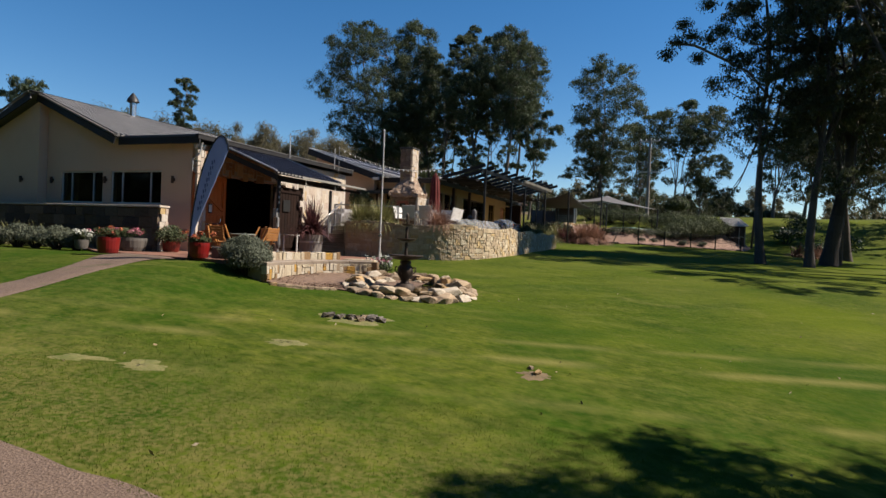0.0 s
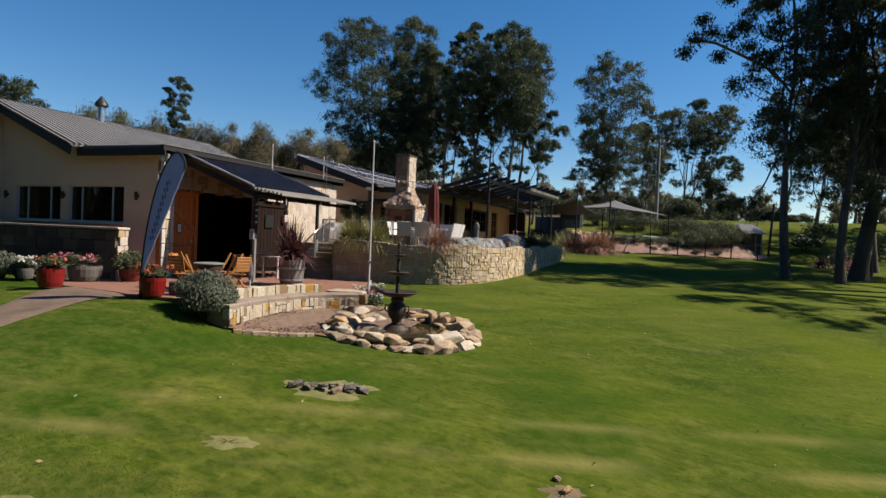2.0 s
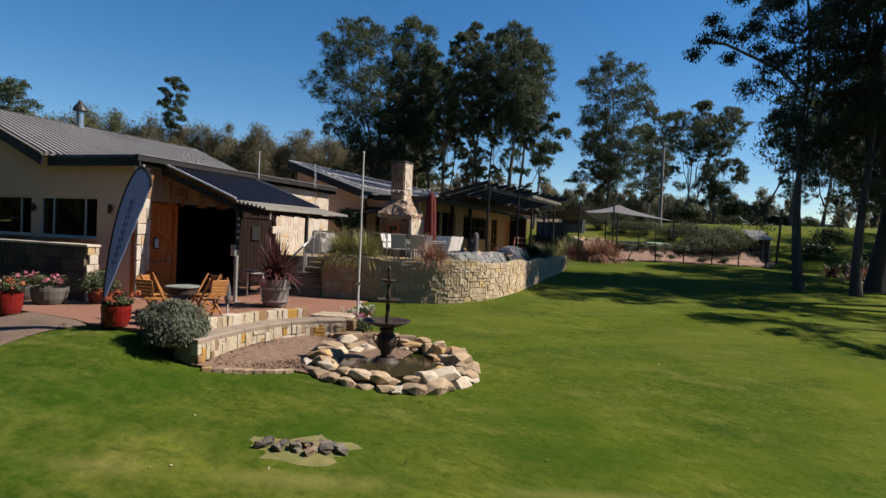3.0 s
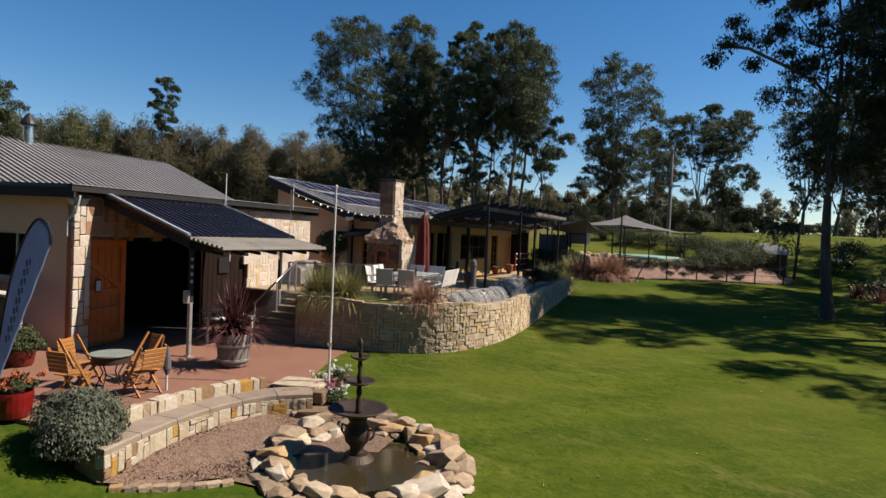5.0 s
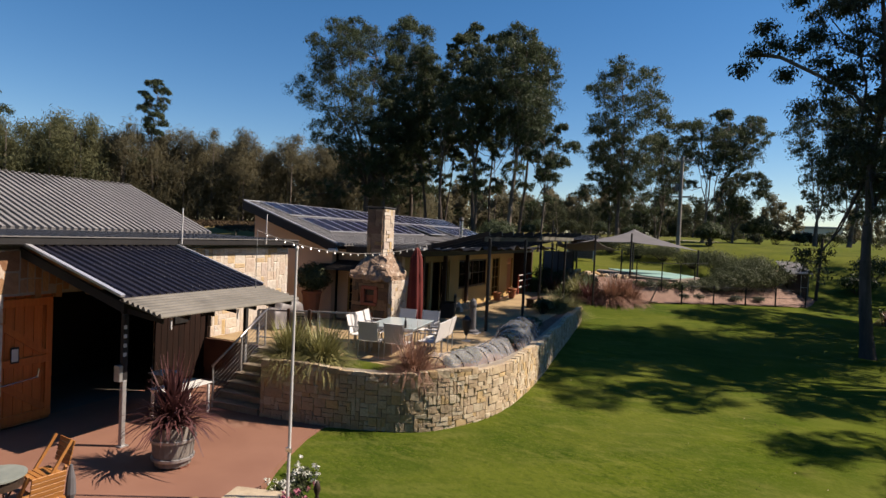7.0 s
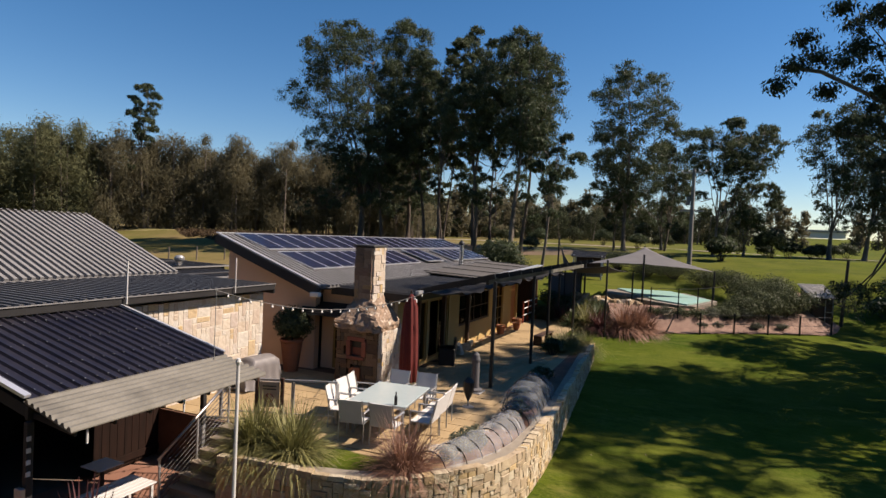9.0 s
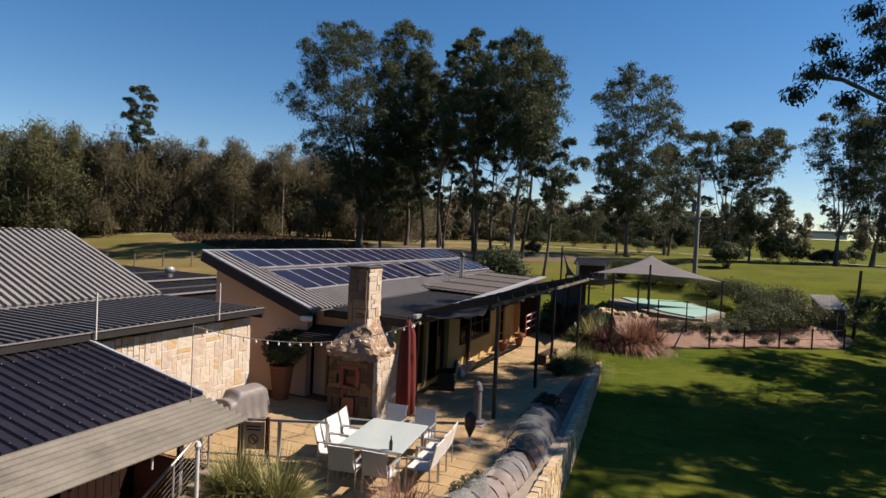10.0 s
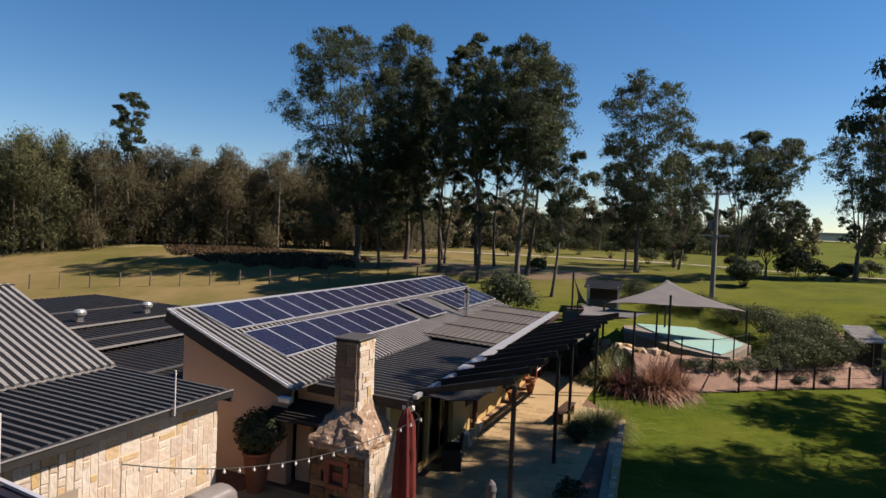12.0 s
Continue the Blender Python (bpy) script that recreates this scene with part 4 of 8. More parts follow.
M_LITTER = mat("leaf_littered_earth", (0.2, 0.125, 0.08), (0.13, 0.1, 0.05), scale=0.5, fine=8, bump=0.4, c=(0.12, 0.13, 0.035), c_at=(0.5, 0.62), c_scale=0.35)
draped("bare_earth", curve([(-40, 74), (-30, 74.5), (-22, 72.5), (-15, 71.5), (-8, 72.5)]), curve([(-40, 67), (-30, 65.5), (-22, 65), (-15, 67), (-8, 71)]), 6, 0.04, M_LITTER, "brown leaf-littered earth under the gum grove", "ground")
# patio: a red slab at the height of the barn's floor
patio_edge = [(-17.4, 15.2), (-18.5, 13.0), (-16.2, 11.9), (-13.4, 11.75), (-12.4, 11.5), (-11.2, 11.75), (-10.4, 12.2), (-10.25, 13.0), (-10.2, 14.0), (-9.95, 15.2), (-9.6, 16.0), (-10.0, 17.0), (-10.25, 17.8), (-10.45, 18.6), (-10.55, 19.7), (-12.3, 20.2), (-13.8, 21.0), (-16.3, 21.4), (-16.3, 15.2)]
tagged(part("patio", prism(patio_edge, -0.5, 0.0), M_PATIO), "reddish exposed-aggregate patio beside the barn", "patio", kind="structure")
# terrace platform and paving
terr_line = curve([(-12.25, 19.25), (-11.0, 19.38), (-9.9, 19.6), (-9.0, 19.9), (-8.35, 20.32), (-7.78, 21.05), (-7.38, 22.0), (-7.2, 23.2), (-7.22, 26.0), (-7.45, 30.0), (-7.7, 34.0), (-7.85, 36.6)])
inner = [(x - 0.25, y + 0.25) for x, y in terr_line]
tagged(part("terrace_platform", prism(inner + [(-12.6, 44.0), (-19.2, 44.0), (-19.2, 24.7), (-16.0, 24.7), (-16.0, 21.1), (-12.3, 21.1)], -0.4, 1.16), M_MULCH), "raised garden soil behind a stone retaining wall", "terrace", kind="structure")
terrace = tagged(new("terrace_floor"), "sandy-coloured paved terrace in front of the house", "paving", kind="structure")

# ---- barn ----
BX0, BX1, BY0, BY1 = -23.85, -16.1, 15.2, 24.6


def barn_top(x):
    return 3.9 if x > -19.5 else 3.9 + (-19.5 - x) * 0.395


barn = tagged(new("barn"), "tan rendered barn with grey ribbed roof and stone side wall", "barn", kind="structure")
bm = bmesh.new()
wall_panel(bm, (BX0, BY0), (BX1, BY0), 0.25, (-0.4, lambda s: barn_top(BX0 + s), [4.35]), [(0.88, 3.25, 1.62, 2.84), (3.7, 6.3, 1.62, 2.84)])
part("front_wall", bm, M_RENDER, barn)
bm = bmesh.new()
wall_panel(bm, (BX1, BY0 + 0.26), (BX1, BY1), 0.25, (-0.4, lambda s: 3.85, []), [(1.25, 4.2, -0.01, 2.8)])
part("side_wall", bm, M_MORTAR_LT, barn)
bm = bmesh.new()
wall_panel(bm, (BX1 - 0.26, BY1), (-33.0, BY1), 0.25, (-0.4, lambda s: barn_top(BX1 - 0.26 - s) if BX1 - 0.26 - s > BX0 - 0.01 else 5.6 - (BX0 - (BX1 - 0.26 - s)) * 0.395, [3.14, 7.49]))
part("back_wall", bm, M_RENDER, barn)
bm = bmesh.new()
wall_panel(bm, (-33.0, 14.85), (BX0, 14.85), 0.25, (-0.4, lambda s: 5.6 - (9.15 - s) * 0.395, []), [(2.5, 4.6, 1.3, 2.3)])
part("wing_wall", bm, M_RENDER, barn)
part("return_wall", wall_panel(bmesh.new(), (BX0 + 0.004, 14.846), (BX0 + 0.004, 15.196), 0.1, (-0.4, lambda s: 5.58, [])), M_RENDER, barn)
part("end_wall", wall_panel(bmesh.new(), (-33.0, 24.6), (-33.0, 15.1), 0.25, (-0.4, lambda s: 1.98, [])), M_RENDER, barn)
part("barn_floor", boxes((-32.7, -16.2, 15.5, 24.3, -0.3, -0.004)), mat("worn_concrete", (0.12, 0.1, 0.085), (0.17, 0.145, 0.12), scale=1, fine=30, bump=0.1), barn)
# added dark sheets give the barn's unlit inside behind windows and door
part("barn_dark_backing", boxes((-19.6, -19.5, 15.5, 24.3, 0, 3.8)), M_ROOM_SHADE, barn)
part("window_dark_backing", boxes((-23.6, -16.7, 16.35, 16.4, 0, 3.55)), M_ROOM_SHADE, barn)
part("barn_dark_lining", boxes((-28.0, -16.4, 15.5, 24.3, 3.55, 3.6)), M_ROOM_SHADE, barn)
# roofs
part("upper_roof", ribbed((-23.9, 14.75, 5.84), (4.45, 0, -1.76), (0, 9.95, 0), rise=0.11, sheet=((0.0, 0), (0.36, 0), (0.43, 1), (0.88, 1))), M_ROOF, barn, "grey ribbed steel roof slope")
part("west_roof", ribbed((-23.9, 14.5, 5.84), (-9.6, 0, -3.79), (0, 10.2, 0)), M_ROOF, barn)
part("lower_roof", ribbed((-19.5, 14.95, 4.03), (3.84, 0, -0.05), (0, 9.75, 0), rise=0.085, sheet=((0.0, 0), (0.42, 0), (0.54, 1), (0.88, 1))), M_ROOF_DK, barn, "nearly flat grey ribbed roof")
part("ridge_cap", beams(((-23.9, 14.45, 5.9), (-23.9, 24.75, 5.9), 0.35, 0.03)), M_FASCIA, barn)
part("barge_board", beams(((-23.95, 14.8, 5.72), (-19.5, 14.8, 3.9), 0.05, 0.26), ((-19.5, 14.98, 3.9), (-15.55, 14.98, 3.86), 0.05, 0.26), ((-23.9, 14.5, 5.72), (-33.4, 14.5, 1.97), 0.05, 0.24)), M_FASCIA, barn, "charcoal barge board along the gable")
part("barge_trim", beams(((-23.95, 14.77, 5.9), (-19.48, 14.77, 4.13), 0.1, 0.03), ((-23.95, 14.47, 5.9), (-33.4, 14.47, 2.16), 0.1, 0.03)), M_STRIP, barn, "thin pale metal roof edge")
part("back_barge", beams(((-23.95, 24.7, 5.74), (-19.5, 24.7, 3.94), 0.05, 0.22), ((-19.5, 24.72, 3.9), (-15.55, 24.72, 3.86), 0.05, 0.2)), M_FASCIA, barn)
part("gutter", beams(((-15.61, 14.9, 3.96), (-15.61, 24.75, 3.96), 0.15, 0.16)), M_FASCIA, barn, "charcoal eaves gutter")
part("gutter_lip", beams(((-15.53, 14.9, 4.045), (-15.53, 24.75, 4.045), 0.04, 0.02)), M_ROOF, barn, "pale gutter lip")
part("roof_step_flashing", beams(((-19.47, 14.95, 4.1), (-19.47, 24.7, 4.1), 0.2, 0.03)), M_ROOF, barn)
# stone face of the side wall
part("pointing", wall_panel(bmesh.new(), (BX1 + 0.262, BY0 + 6.05), (BX1 + 0.262, BY1 - 0.02), 0.24, (-0.1, lambda s: 3.76, [])), M_MORTAR_LT, barn, "pale mortar between the stones")
part("pointing", wall_panel(bmesh.new(), (BX1 + 0.262, BY0 + 0.28), (BX1 + 0.262, BY0 + 6.05), 0.24, (-0.1, lambda s: 3.76, []), [(0.04, 5.72, -0.11, 2.8)]), M_MORTAR, barn, "brown mortar between the stones")
w, n = along([(BX1 + 0.2, BY0 - 0.02), (BX1 + 0.2, BY1)])
ashlar(barn, w, n, 0.0, lambda s: 3.78, M_CREAM, 5, cell=0.15, wide=(1, 3), tall=(1, 3), depth=0.14, gap=0.02, rough=0.5, proud=(0.97, 1.05), skip=lambda s, z: (0.45 < s < 6.05 and z < 2.78) or 0.45 < s < 3.9)
# over the door: awning shade and bounce painted as darker, rustier stones
ashlar(barn, w, n, 0.0, lambda s: 3.78, M_RUST_SHADE, 6, cell=0.15, wide=(1, 3), tall=(1, 3), depth=0.14, gap=0.02, rough=0.5, proud=(0.97, 1.05), skip=lambda s, z: z < 2.78 or s < 0.45 or s > 3.9)
# windows
for i, (x0, x1) in enumerate(((-22.97, -20.6), (-20.15, -17.55))):
    win = tagged(new("window"), "dark three-pane window with pale frame", "window", group="barn windows", kind="structure")
    part("frame", boxes((x0, x1, 15.24, 15.32, 1.62, 1.68), (x0, x1, 15.24, 15.32, 2.79, 2.84), (x0, x0 + 0.05, 15.24, 15.32, 1.68, 2.79), (x1 - 0.05, x1, 15.24, 15.32, 1.68, 2.79), (x0 + 0.55, x0 + 0.59, 15.24, 15.32, 1.68, 2.79), (x1 - 0.59, x1 - 0.55, 15.24, 15.32, 1.68, 2.79)), M_WHITE, win, "pale aluminium frame")
    for a, b in ((x0 + 0.05, x0 + 0.55), (x0 + 0.59, x1 - 0.59), (x1 - 0.55, x1 - 0.05)):
        part("pane", boxes((a, b, 15.27, 15.28, 1.68, 2.79)), M_GLASS, win)
    part("sill", boxes((x0 - 0.05, x1 + 0.05, 15.1, 15.24, 1.56, 1.615), bevel=0.01), M_RENDER, win)
# wall lamps on the front
lamp = thing("wall_lamp", "small rusty cylinder wall lamp on tan render", "lamp", (-23.45, 15.2, 2.5), group="barn wall lamps")
part("body", lathe([(0.04, -0.13), (0.05, -0.11), (0.05, 0.11), (0.04, 0.13)], 12, (0, -0.09, 0)), M_WOOD_DK, lamp)
part("bracket", boxes((-0.03, 0.03, -0.06, 0.0, -0.05, 0.05)), M_IRON, lamp)
for x in (-20.38, -16.91, -24.8):
    copy_thing(lamp, pose(x, 15.2 if x > -24 else 14.85, 2.5))
# chimney pipe
pipe = thing("flue_pipe", "galvanised flue pipe with dark cowl on barn roof", "flue", (-23.63, 18.78, 5.55))
part("pipe", lathe([(0.15, -0.3), (0.15, 0.85), (0.13, 0.86)], 16), M_STEEL, pipe)
part("cowl", lathe([(0.13, 0.84), (0.27, 0.92), (0.24, 1.02), (0.05, 1.3), (0.0, 1.33)], 16), M_BLACK, pipe)
part("flashing", boxes((-0.35, 0.75, -0.3, 0.3, -0.03, 0.0), bevel=0.005), M_STEEL, pipe).matrix_basis = pose(0, 0, 0.25, 0, 21.6, 0)
# sliding door leaf in orange wood
door = tagged(new("barn_door"), "orange-stained plank barn door slid open", "door", kind="structure")
for i in range(8):
    y = 15.17 + i * 0.19
    part("plank", boxes((-16.03, -15.97, y, y + 0.184, 0.05, 2.78), bevel=0.006), M_WOOD_OR, door)
part("rail", boxes((-15.97, -15.93, 15.17, 16.69, 2.55, 2.72), (-15.97, -15.93, 15.17, 16.69, 1.3, 1.46), (-15.97, -15.93, 15.17, 16.69, 0.12, 0.28), bevel=0.006), M_WOOD_OR, door)
part("brace", beams(((-15.95, 15.24, 2.5), (-15.95, 16.55, 1.5), 0.035, 0.13), ((-15.95, 15.24, 1.25), (-15.95, 16.55, 0.32), 0.035, 0.13)), M_WOOD_OR, door)
part("edge_stile", boxes((-15.97, -15.93, 16.55, 16.69, 0.28, 1.3), (-15.97, -15.93, 16.55, 16.69, 1.46, 2.55), (-15.97, -15.93, 15.17, 15.28, 0.28, 1.3), (-15.97, -15.93, 15.17, 15.28, 1.46, 2.55), bevel=0.006), M_WOOD_OR, door)
part("push_bar", bars(((-15.86, 15.4, 0.95), (-15.86, 16.35, 1.02), 0.02), ((-15.86, 16.35, 1.02), (-15.86, 16.37, 1.2), 0.02), ((-15.86, 15.4, 0.95), (-15.97, 15.4, 0.95), 0.02)), M_STEEL, door, "bent steel handle rail")
part("notice", boxes((-15.925, -15.915, 15.83, 16.0, 1.38, 1.72)), M_BLACK, door, "small dark notice plate")
part("notice_sheet", boxes((-15.912, -15.908, 15.85, 15.98, 1.42, 1.68)), M_WHITE, door, "white notice sheet")
part("track", beams(((-15.96, 15.3, 2.83), (-15.96, 21.3, 2.83), 0.06, 0.07)), M_WOOD_OR, door)
# added leaf that stands in for the dark opening, shade painted into the planks
door2 = tagged(new("dark_barn_door"), "near-black plank leaf standing in for the dark shaded barn opening", "door", kind="structure")
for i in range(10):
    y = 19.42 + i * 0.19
    part("plank", boxes((-16.03, -15.98, y, y + 0.184, 0.05, 2.78), bevel=0.006), M_DOOR_SHADE, door2)
part("rail", boxes((-15.98, -15.94, 19.42, 21.3, 2.5, 2.68), (-15.98, -15.94, 19.42, 21.3, 0.15, 0.3)), M_DOOR_SHADE, door2)
part("poster", boxes((-15.94, -15.93, 20.0, 20.45, 1.7, 2.2)), M_BLACK, door2, "dark notice board")
# fittings at the corner
spot = thing("security_light", "white twin floodlight under the barn gutter", "light", (-15.95, 15.25, 3.62))
part("bracket", bars(((-0.12, 0, 0), (0.12, 0.0, 0.0), 0.02)), M_WHITE, spot)
for y in (-0.16, 0.16):
    part("head", lathe([(0.03, -0.05), (0.07, 0.0), (0.08, 0.09), (0.06, 0.1)], 12, (0.12, y, 0)), M_WHITE, spot)
part("arm", bars(((0.12, -0.16, 0.02), (0.12, 0.16, 0.02), 0.015)), M_WHITE, spot)
dp = thing("downpipe", "white downpipe at the barn corner", "pipe", (-16.0, 15.13, 0))
part("pipe", bars(((0, 0, 2.8), (0, 0, 3.2), 0.03), ((0, 0, 3.2), (0.3, 0, 3.4), 0.03), ((0.3, 0, 3.4), (0.42, 0, 3.78), 0.03)), M_WHITE, dp)
mast = thing("roof_aerial", "thin white aerial rod on the barn gutter", "aerial", (-15.46, 19.7, 3.9))
part("rod", bars(((0, 0, 0), (0, 0, 0.95), 0.018)), M_WHITE, mast)
copy_thing(mast, pose(-15.46, 23.0, 3.9))
# awning
awn = thing("awning", "smoked ribbed awning with pale front strip on grey posts", "awning")
bm = ribbed((-15.6, 15.9, 3.84), (2.2, 0, -0.92), (0.0, 3.85, 0), pitch=0.2, rise=0.045, sheet=((0.0, 0), (0.66, 0), (0.74, 1), (0.9, 1)))
for v in bm.verts:
    f, g = (v.co.y - 15.9) / 3.85, (v.co.x + 15.6) / 2.2
    v.co.y += 0.55 * g * (1 - f) + f * (0.75 * g - 0.1 * (1 - g))
part("main_sheet", bm, M_AWNING, awn, "dark smoked ribbed sheet")
part("front_sheet", ribbed((-13.5, 16.4, 2.88), (0.05, 4.1, 0), (1.3, -0.12, -0.22), pitch=0.16, rise=0.055, sheet=((0.0, 0), (0.3, 0), (0.5, 1), (0.8, 1))), M_STRIP, awn, "pale grey ribbed sheet")
part("edge_flashing", beams(((-15.62, 15.87, 3.9), (-13.42, 16.42, 2.96), 0.12, 0.05)), M_ALU, awn, "light metal edge flashing")
part("far_flashing", beams(((-15.6, 19.62, 3.9), (-13.42, 20.52, 2.96), 0.08, 0.05)), M_ALU, awn)
part("front_beam", beams(((-13.4, 16.4, 2.7), (-13.4, 20.5, 2.7), 0.07, 0.2)), M_FASCIA, awn)
for a, b in ((15.95, 16.44), (19.6, 20.45)):
    part("side_rafter", beams(((-15.9, a, 3.72), (-13.4, b, 2.72), 0.06, 0.18)), M_FASCIA, awn)
# screw heads in rows across the sheet
bm = bmesh.new()
for f in (0.12, 0.42, 0.72, 0.94):
    for k in range(19):
        y0 = (k + 0.82) / 19.25
        y = 15.9 + 3.85 * y0 + 0.55 * f * (1 - y0) + y0 * (0.75 * f - 0.1 * (1 - f))
        lathe([(0.013, 0.0), (0.011, 0.008), (0.0, 0.01)], 6, (-15.6 + 2.2 * f, y, 3.84 - 0.92 * f + 0.04), bm)
tagged(part("screw_heads", bm, M_GREYST, awn), kind="stuff")
for y in np.linspace(16.5, 20.4, 7):
    part("bracket", beams(((-13.4, y, 2.66), (-12.4, y, 2.54), 0.04, 0.09)), M_FASCIA, awn)
for x, y in ((-13.25, 16.35), (-13.85, 20.4)):
    z0 = 0.0 if y < 18 else 0.0
    p = part("post", boxes((x - 0.05, x + 0.05, y - 0.05, y + 0.05, 1.32, 2.62), bevel=0.008), M_FASCIA, awn, "charcoal upper post")
    part("lower_post", boxes((x - 0.045, x + 0.045, y - 0.045, y + 0.045, z0, 1.32), bevel=0.008), M_GREYST, p, "grey steel lower post")
    part("foot", boxes((x - 0.09, x + 0.09, y - 0.09, y + 0.09, 0.0, 0.02)), M_GREYST, p)
part("meter_box", boxes((-13.36, -13.2, 16.22, 16.3, 1.3, 1.62), bevel=0.01), M_GREYST, awn, "grey meter box")
for z in (1.8, 1.98, 2.16, 2.34):
    part("cable_clip", boxes((-13.19, -13.17, 16.28, 16.34, z, z + 0.07)), M_WHITE, awn, "white cable clip")
for y in (16.6, 18.4):
    part("drip_pipe", bars(((-12.3, y, 2.6), (-12.3, y, 2.38), 0.018)), M_WHITE, awn)
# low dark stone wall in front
low = tagged(new("garden_wall"), "stone garden wall, front shade put into dark stones, pale capping", "wall", kind="structure")
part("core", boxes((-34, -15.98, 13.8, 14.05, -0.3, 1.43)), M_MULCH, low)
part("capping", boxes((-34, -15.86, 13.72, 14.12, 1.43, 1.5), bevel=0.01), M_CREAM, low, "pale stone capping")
# shade of the front face put into dark stones; the sunward end is cream
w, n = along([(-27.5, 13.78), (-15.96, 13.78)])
lay(low, w, n, -0.05, lambda s: 1.43, M_SHADESTONE, 8, row=(0.2, 0.36), wide=(0.3, 0.7), depth=0.1)
w, n = along([(-15.94, 13.76), (-15.94, 14.1)])
lay(low, w, n, -0.05, lambda s: 1.43, M_CREAM, 9, row=(0.2, 0.3), wide=(0.2, 0.3), depth=0.1)
# flat roofs behind the barn
shed = thing("rear_shed", "low building with dark flat roofs behind the barn", "building")
for x0, x1, y0, y1, z in ((-38.0, -29.3, 26.5, 37.6, 3.45), (-29.3, -25.86, 25.6, 36.4, 3.2), (-25.86, -19.6, 24.95, 34.5, 2.9)):
    part("wall", boxes((x0 + 0.2, x1 - 0.25, y0 + 0.25, y1 - 0.25, 0.0, z - 0.1)), M_FASCIA, shed)
    part("roof", ribbed((x0, y0, z), (x1 - x0, 0, -0.12), (0, y1 - y0, 0), pitch=0.3), M_FASCIA, shed)
    part("fascia", beams(((x1 + 0.03, y0, z - 0.1), (x1 + 0.03, y1, z - 0.1), 0.06, 0.08)), M_ROOF, shed, "grey metal fascia")
    part("roof_seam", beams(((x0 + 0.6 * (x1 - x0), y0 + 0.1, z + 0.0), (x0 + 0.6 * (x1 - x0), y1 - 0.1, z + 0.0), 0.16, 0.05)), M_ROOF_DK, shed)
vent = thing("roof_vent", "grey turbine vent on a flat roof", "vent", (-30.3, 31.3, 3.4), group="turbine vents")
part("neck", lathe([(0.16, -0.1), (0.16, 0.2)], 12), M_STEEL, vent)
part("turbine", lathe([(0.18, 0.2), (0.26, 0.3), (0.27, 0.42), (0.18, 0.52), (0.02, 0.55)], 14), M_GREYST, vent)
copy_thing(vent, pose(-30.4, 34.8, 3.4))

# ---- house ----
SL = 0.32


def roof_z(x):
    return 5.4 - SL * (x + 19.26)


house = tagged(new("house"), "single-storey ochre house with grey skillion roof", "house", kind="structure")
bm = bmesh.new()
wall_panel(bm, (-19.0, 26.5), (-15.3, 26.5), 0.25, (0.0, lambda s: roof_z(-19.0 + s) - 0.1, []))
part("gable_wall", bm, M_RENDER, house, "tan rendered end wall")
bm = bmesh.new()
wall_panel(bm, (-15.3, 26.9), (-12.6, 26.9), 0.2, (0.0, lambda s: 3.75, []), [(0.45, 1.25, 1.2, 3.25)])
part("porch_wall", bm, M_RENDER, house)
bm = bmesh.new()
wall_panel(bm, (-12.6, 27.11), (-12.6, 41.15), 0.22, (0.0, lambda s: 3.8, []), [(0.9, 2.3, 1.25, 3.4), (2.5, 4.3, 1.25, 3.4), (5.4, 9.2, 2.05, 3.35), (10.2, 11.4, 1.25, 3.4), (12.8, 13.9, 1.25, 3.3)])
part("front_wall", bm, M_YELLOW, house, "ochre rendered verandah wall")
part("back_wall", boxes((-19.0, -18.8, 26.76, 45.2, 0, 5.15)), M_RENDER, house)
part("return_wall", boxes((-14.2, -12.82, 41.0, 41.15, 0.8, 3.8)), M_YELLOW, house)
for i in range(24):
    part("board", boxes((-14.2, -14.16, 41.16 + i * 0.16, 41.31 + i * 0.16, 0.8, 3.9)), M_WOOD_DK, house)
part("recess_soffit", boxes((-14.2, -11.95, 41.16, 45.0, 3.82, 3.9)), M_WOOD_DK, house)
part("far_wall", boxes((-18.8, -12.5, 45.0, 45.2, 0, 3.8)), M_WOOD_DK, house)
# added near-black sheet for the dim rooms behind the glazing
part("house_dark_backing", boxes((-16.2, -16.1, 27.2, 43.5, 1.2, 3.7)), M_ROOM_SHADE, house)
part("house_ceiling", boxes((-16.1, -12.9, 27.2, 43.5, 3.55, 3.6)), M_RENDER, house)
part("main_roof", ribbed((-19.2, 26.1, roof_z(-19.2)), (4.6, -0.4, -SL * 4.6), (0, 19.4, 0), rise=0.08, sheet=((0.0, 0), (0.38, 0), (0.46, 1), (0.88, 1))), M_ROOF, house, "grey ribbed skillion roof")
part("verandah_roof", ribbed((-14.75, 26.7, 3.88), (2.9, 0, -0.06), (0, 7.3, 0), pitch=0.24, rise=0.07), M_ROOF_DK, house, "dark ribbed verandah roof")
part("gable_barge", beams(((-19.22, 26.06, roof_z(-19.22) - 0.12), (-14.6, 25.66, roof_z(-14.6) - 0.12), 0.05, 0.3)), M_FASCIA, house)
part("roof_edge_trim", beams(((-19.22, 26.1, roof_z(-19.22) + 0.09), (-14.6, 25.7, roof_z(-14.6) + 0.09), 0.07, 0.03), ((-19.2, 26.1, roof_z(-19.2) + 0.09), (-19.2, 45.5, roof_z(-19.2) + 0.09), 0.08, 0.03)), M_ALU, house, "light metal edge trim")
part("verandah_fascia", beams(((-14.8, 26.64, 3.78), (-11.8, 26.66, 3.72), 0.05, 0.24)), M_FASCIA, house)
part("gutter_box", boxes((-14.85, -14.5, 25.5, 25.64, 3.66, 3.8), bevel=0.02), M_WHITE, house, "white gutter end")
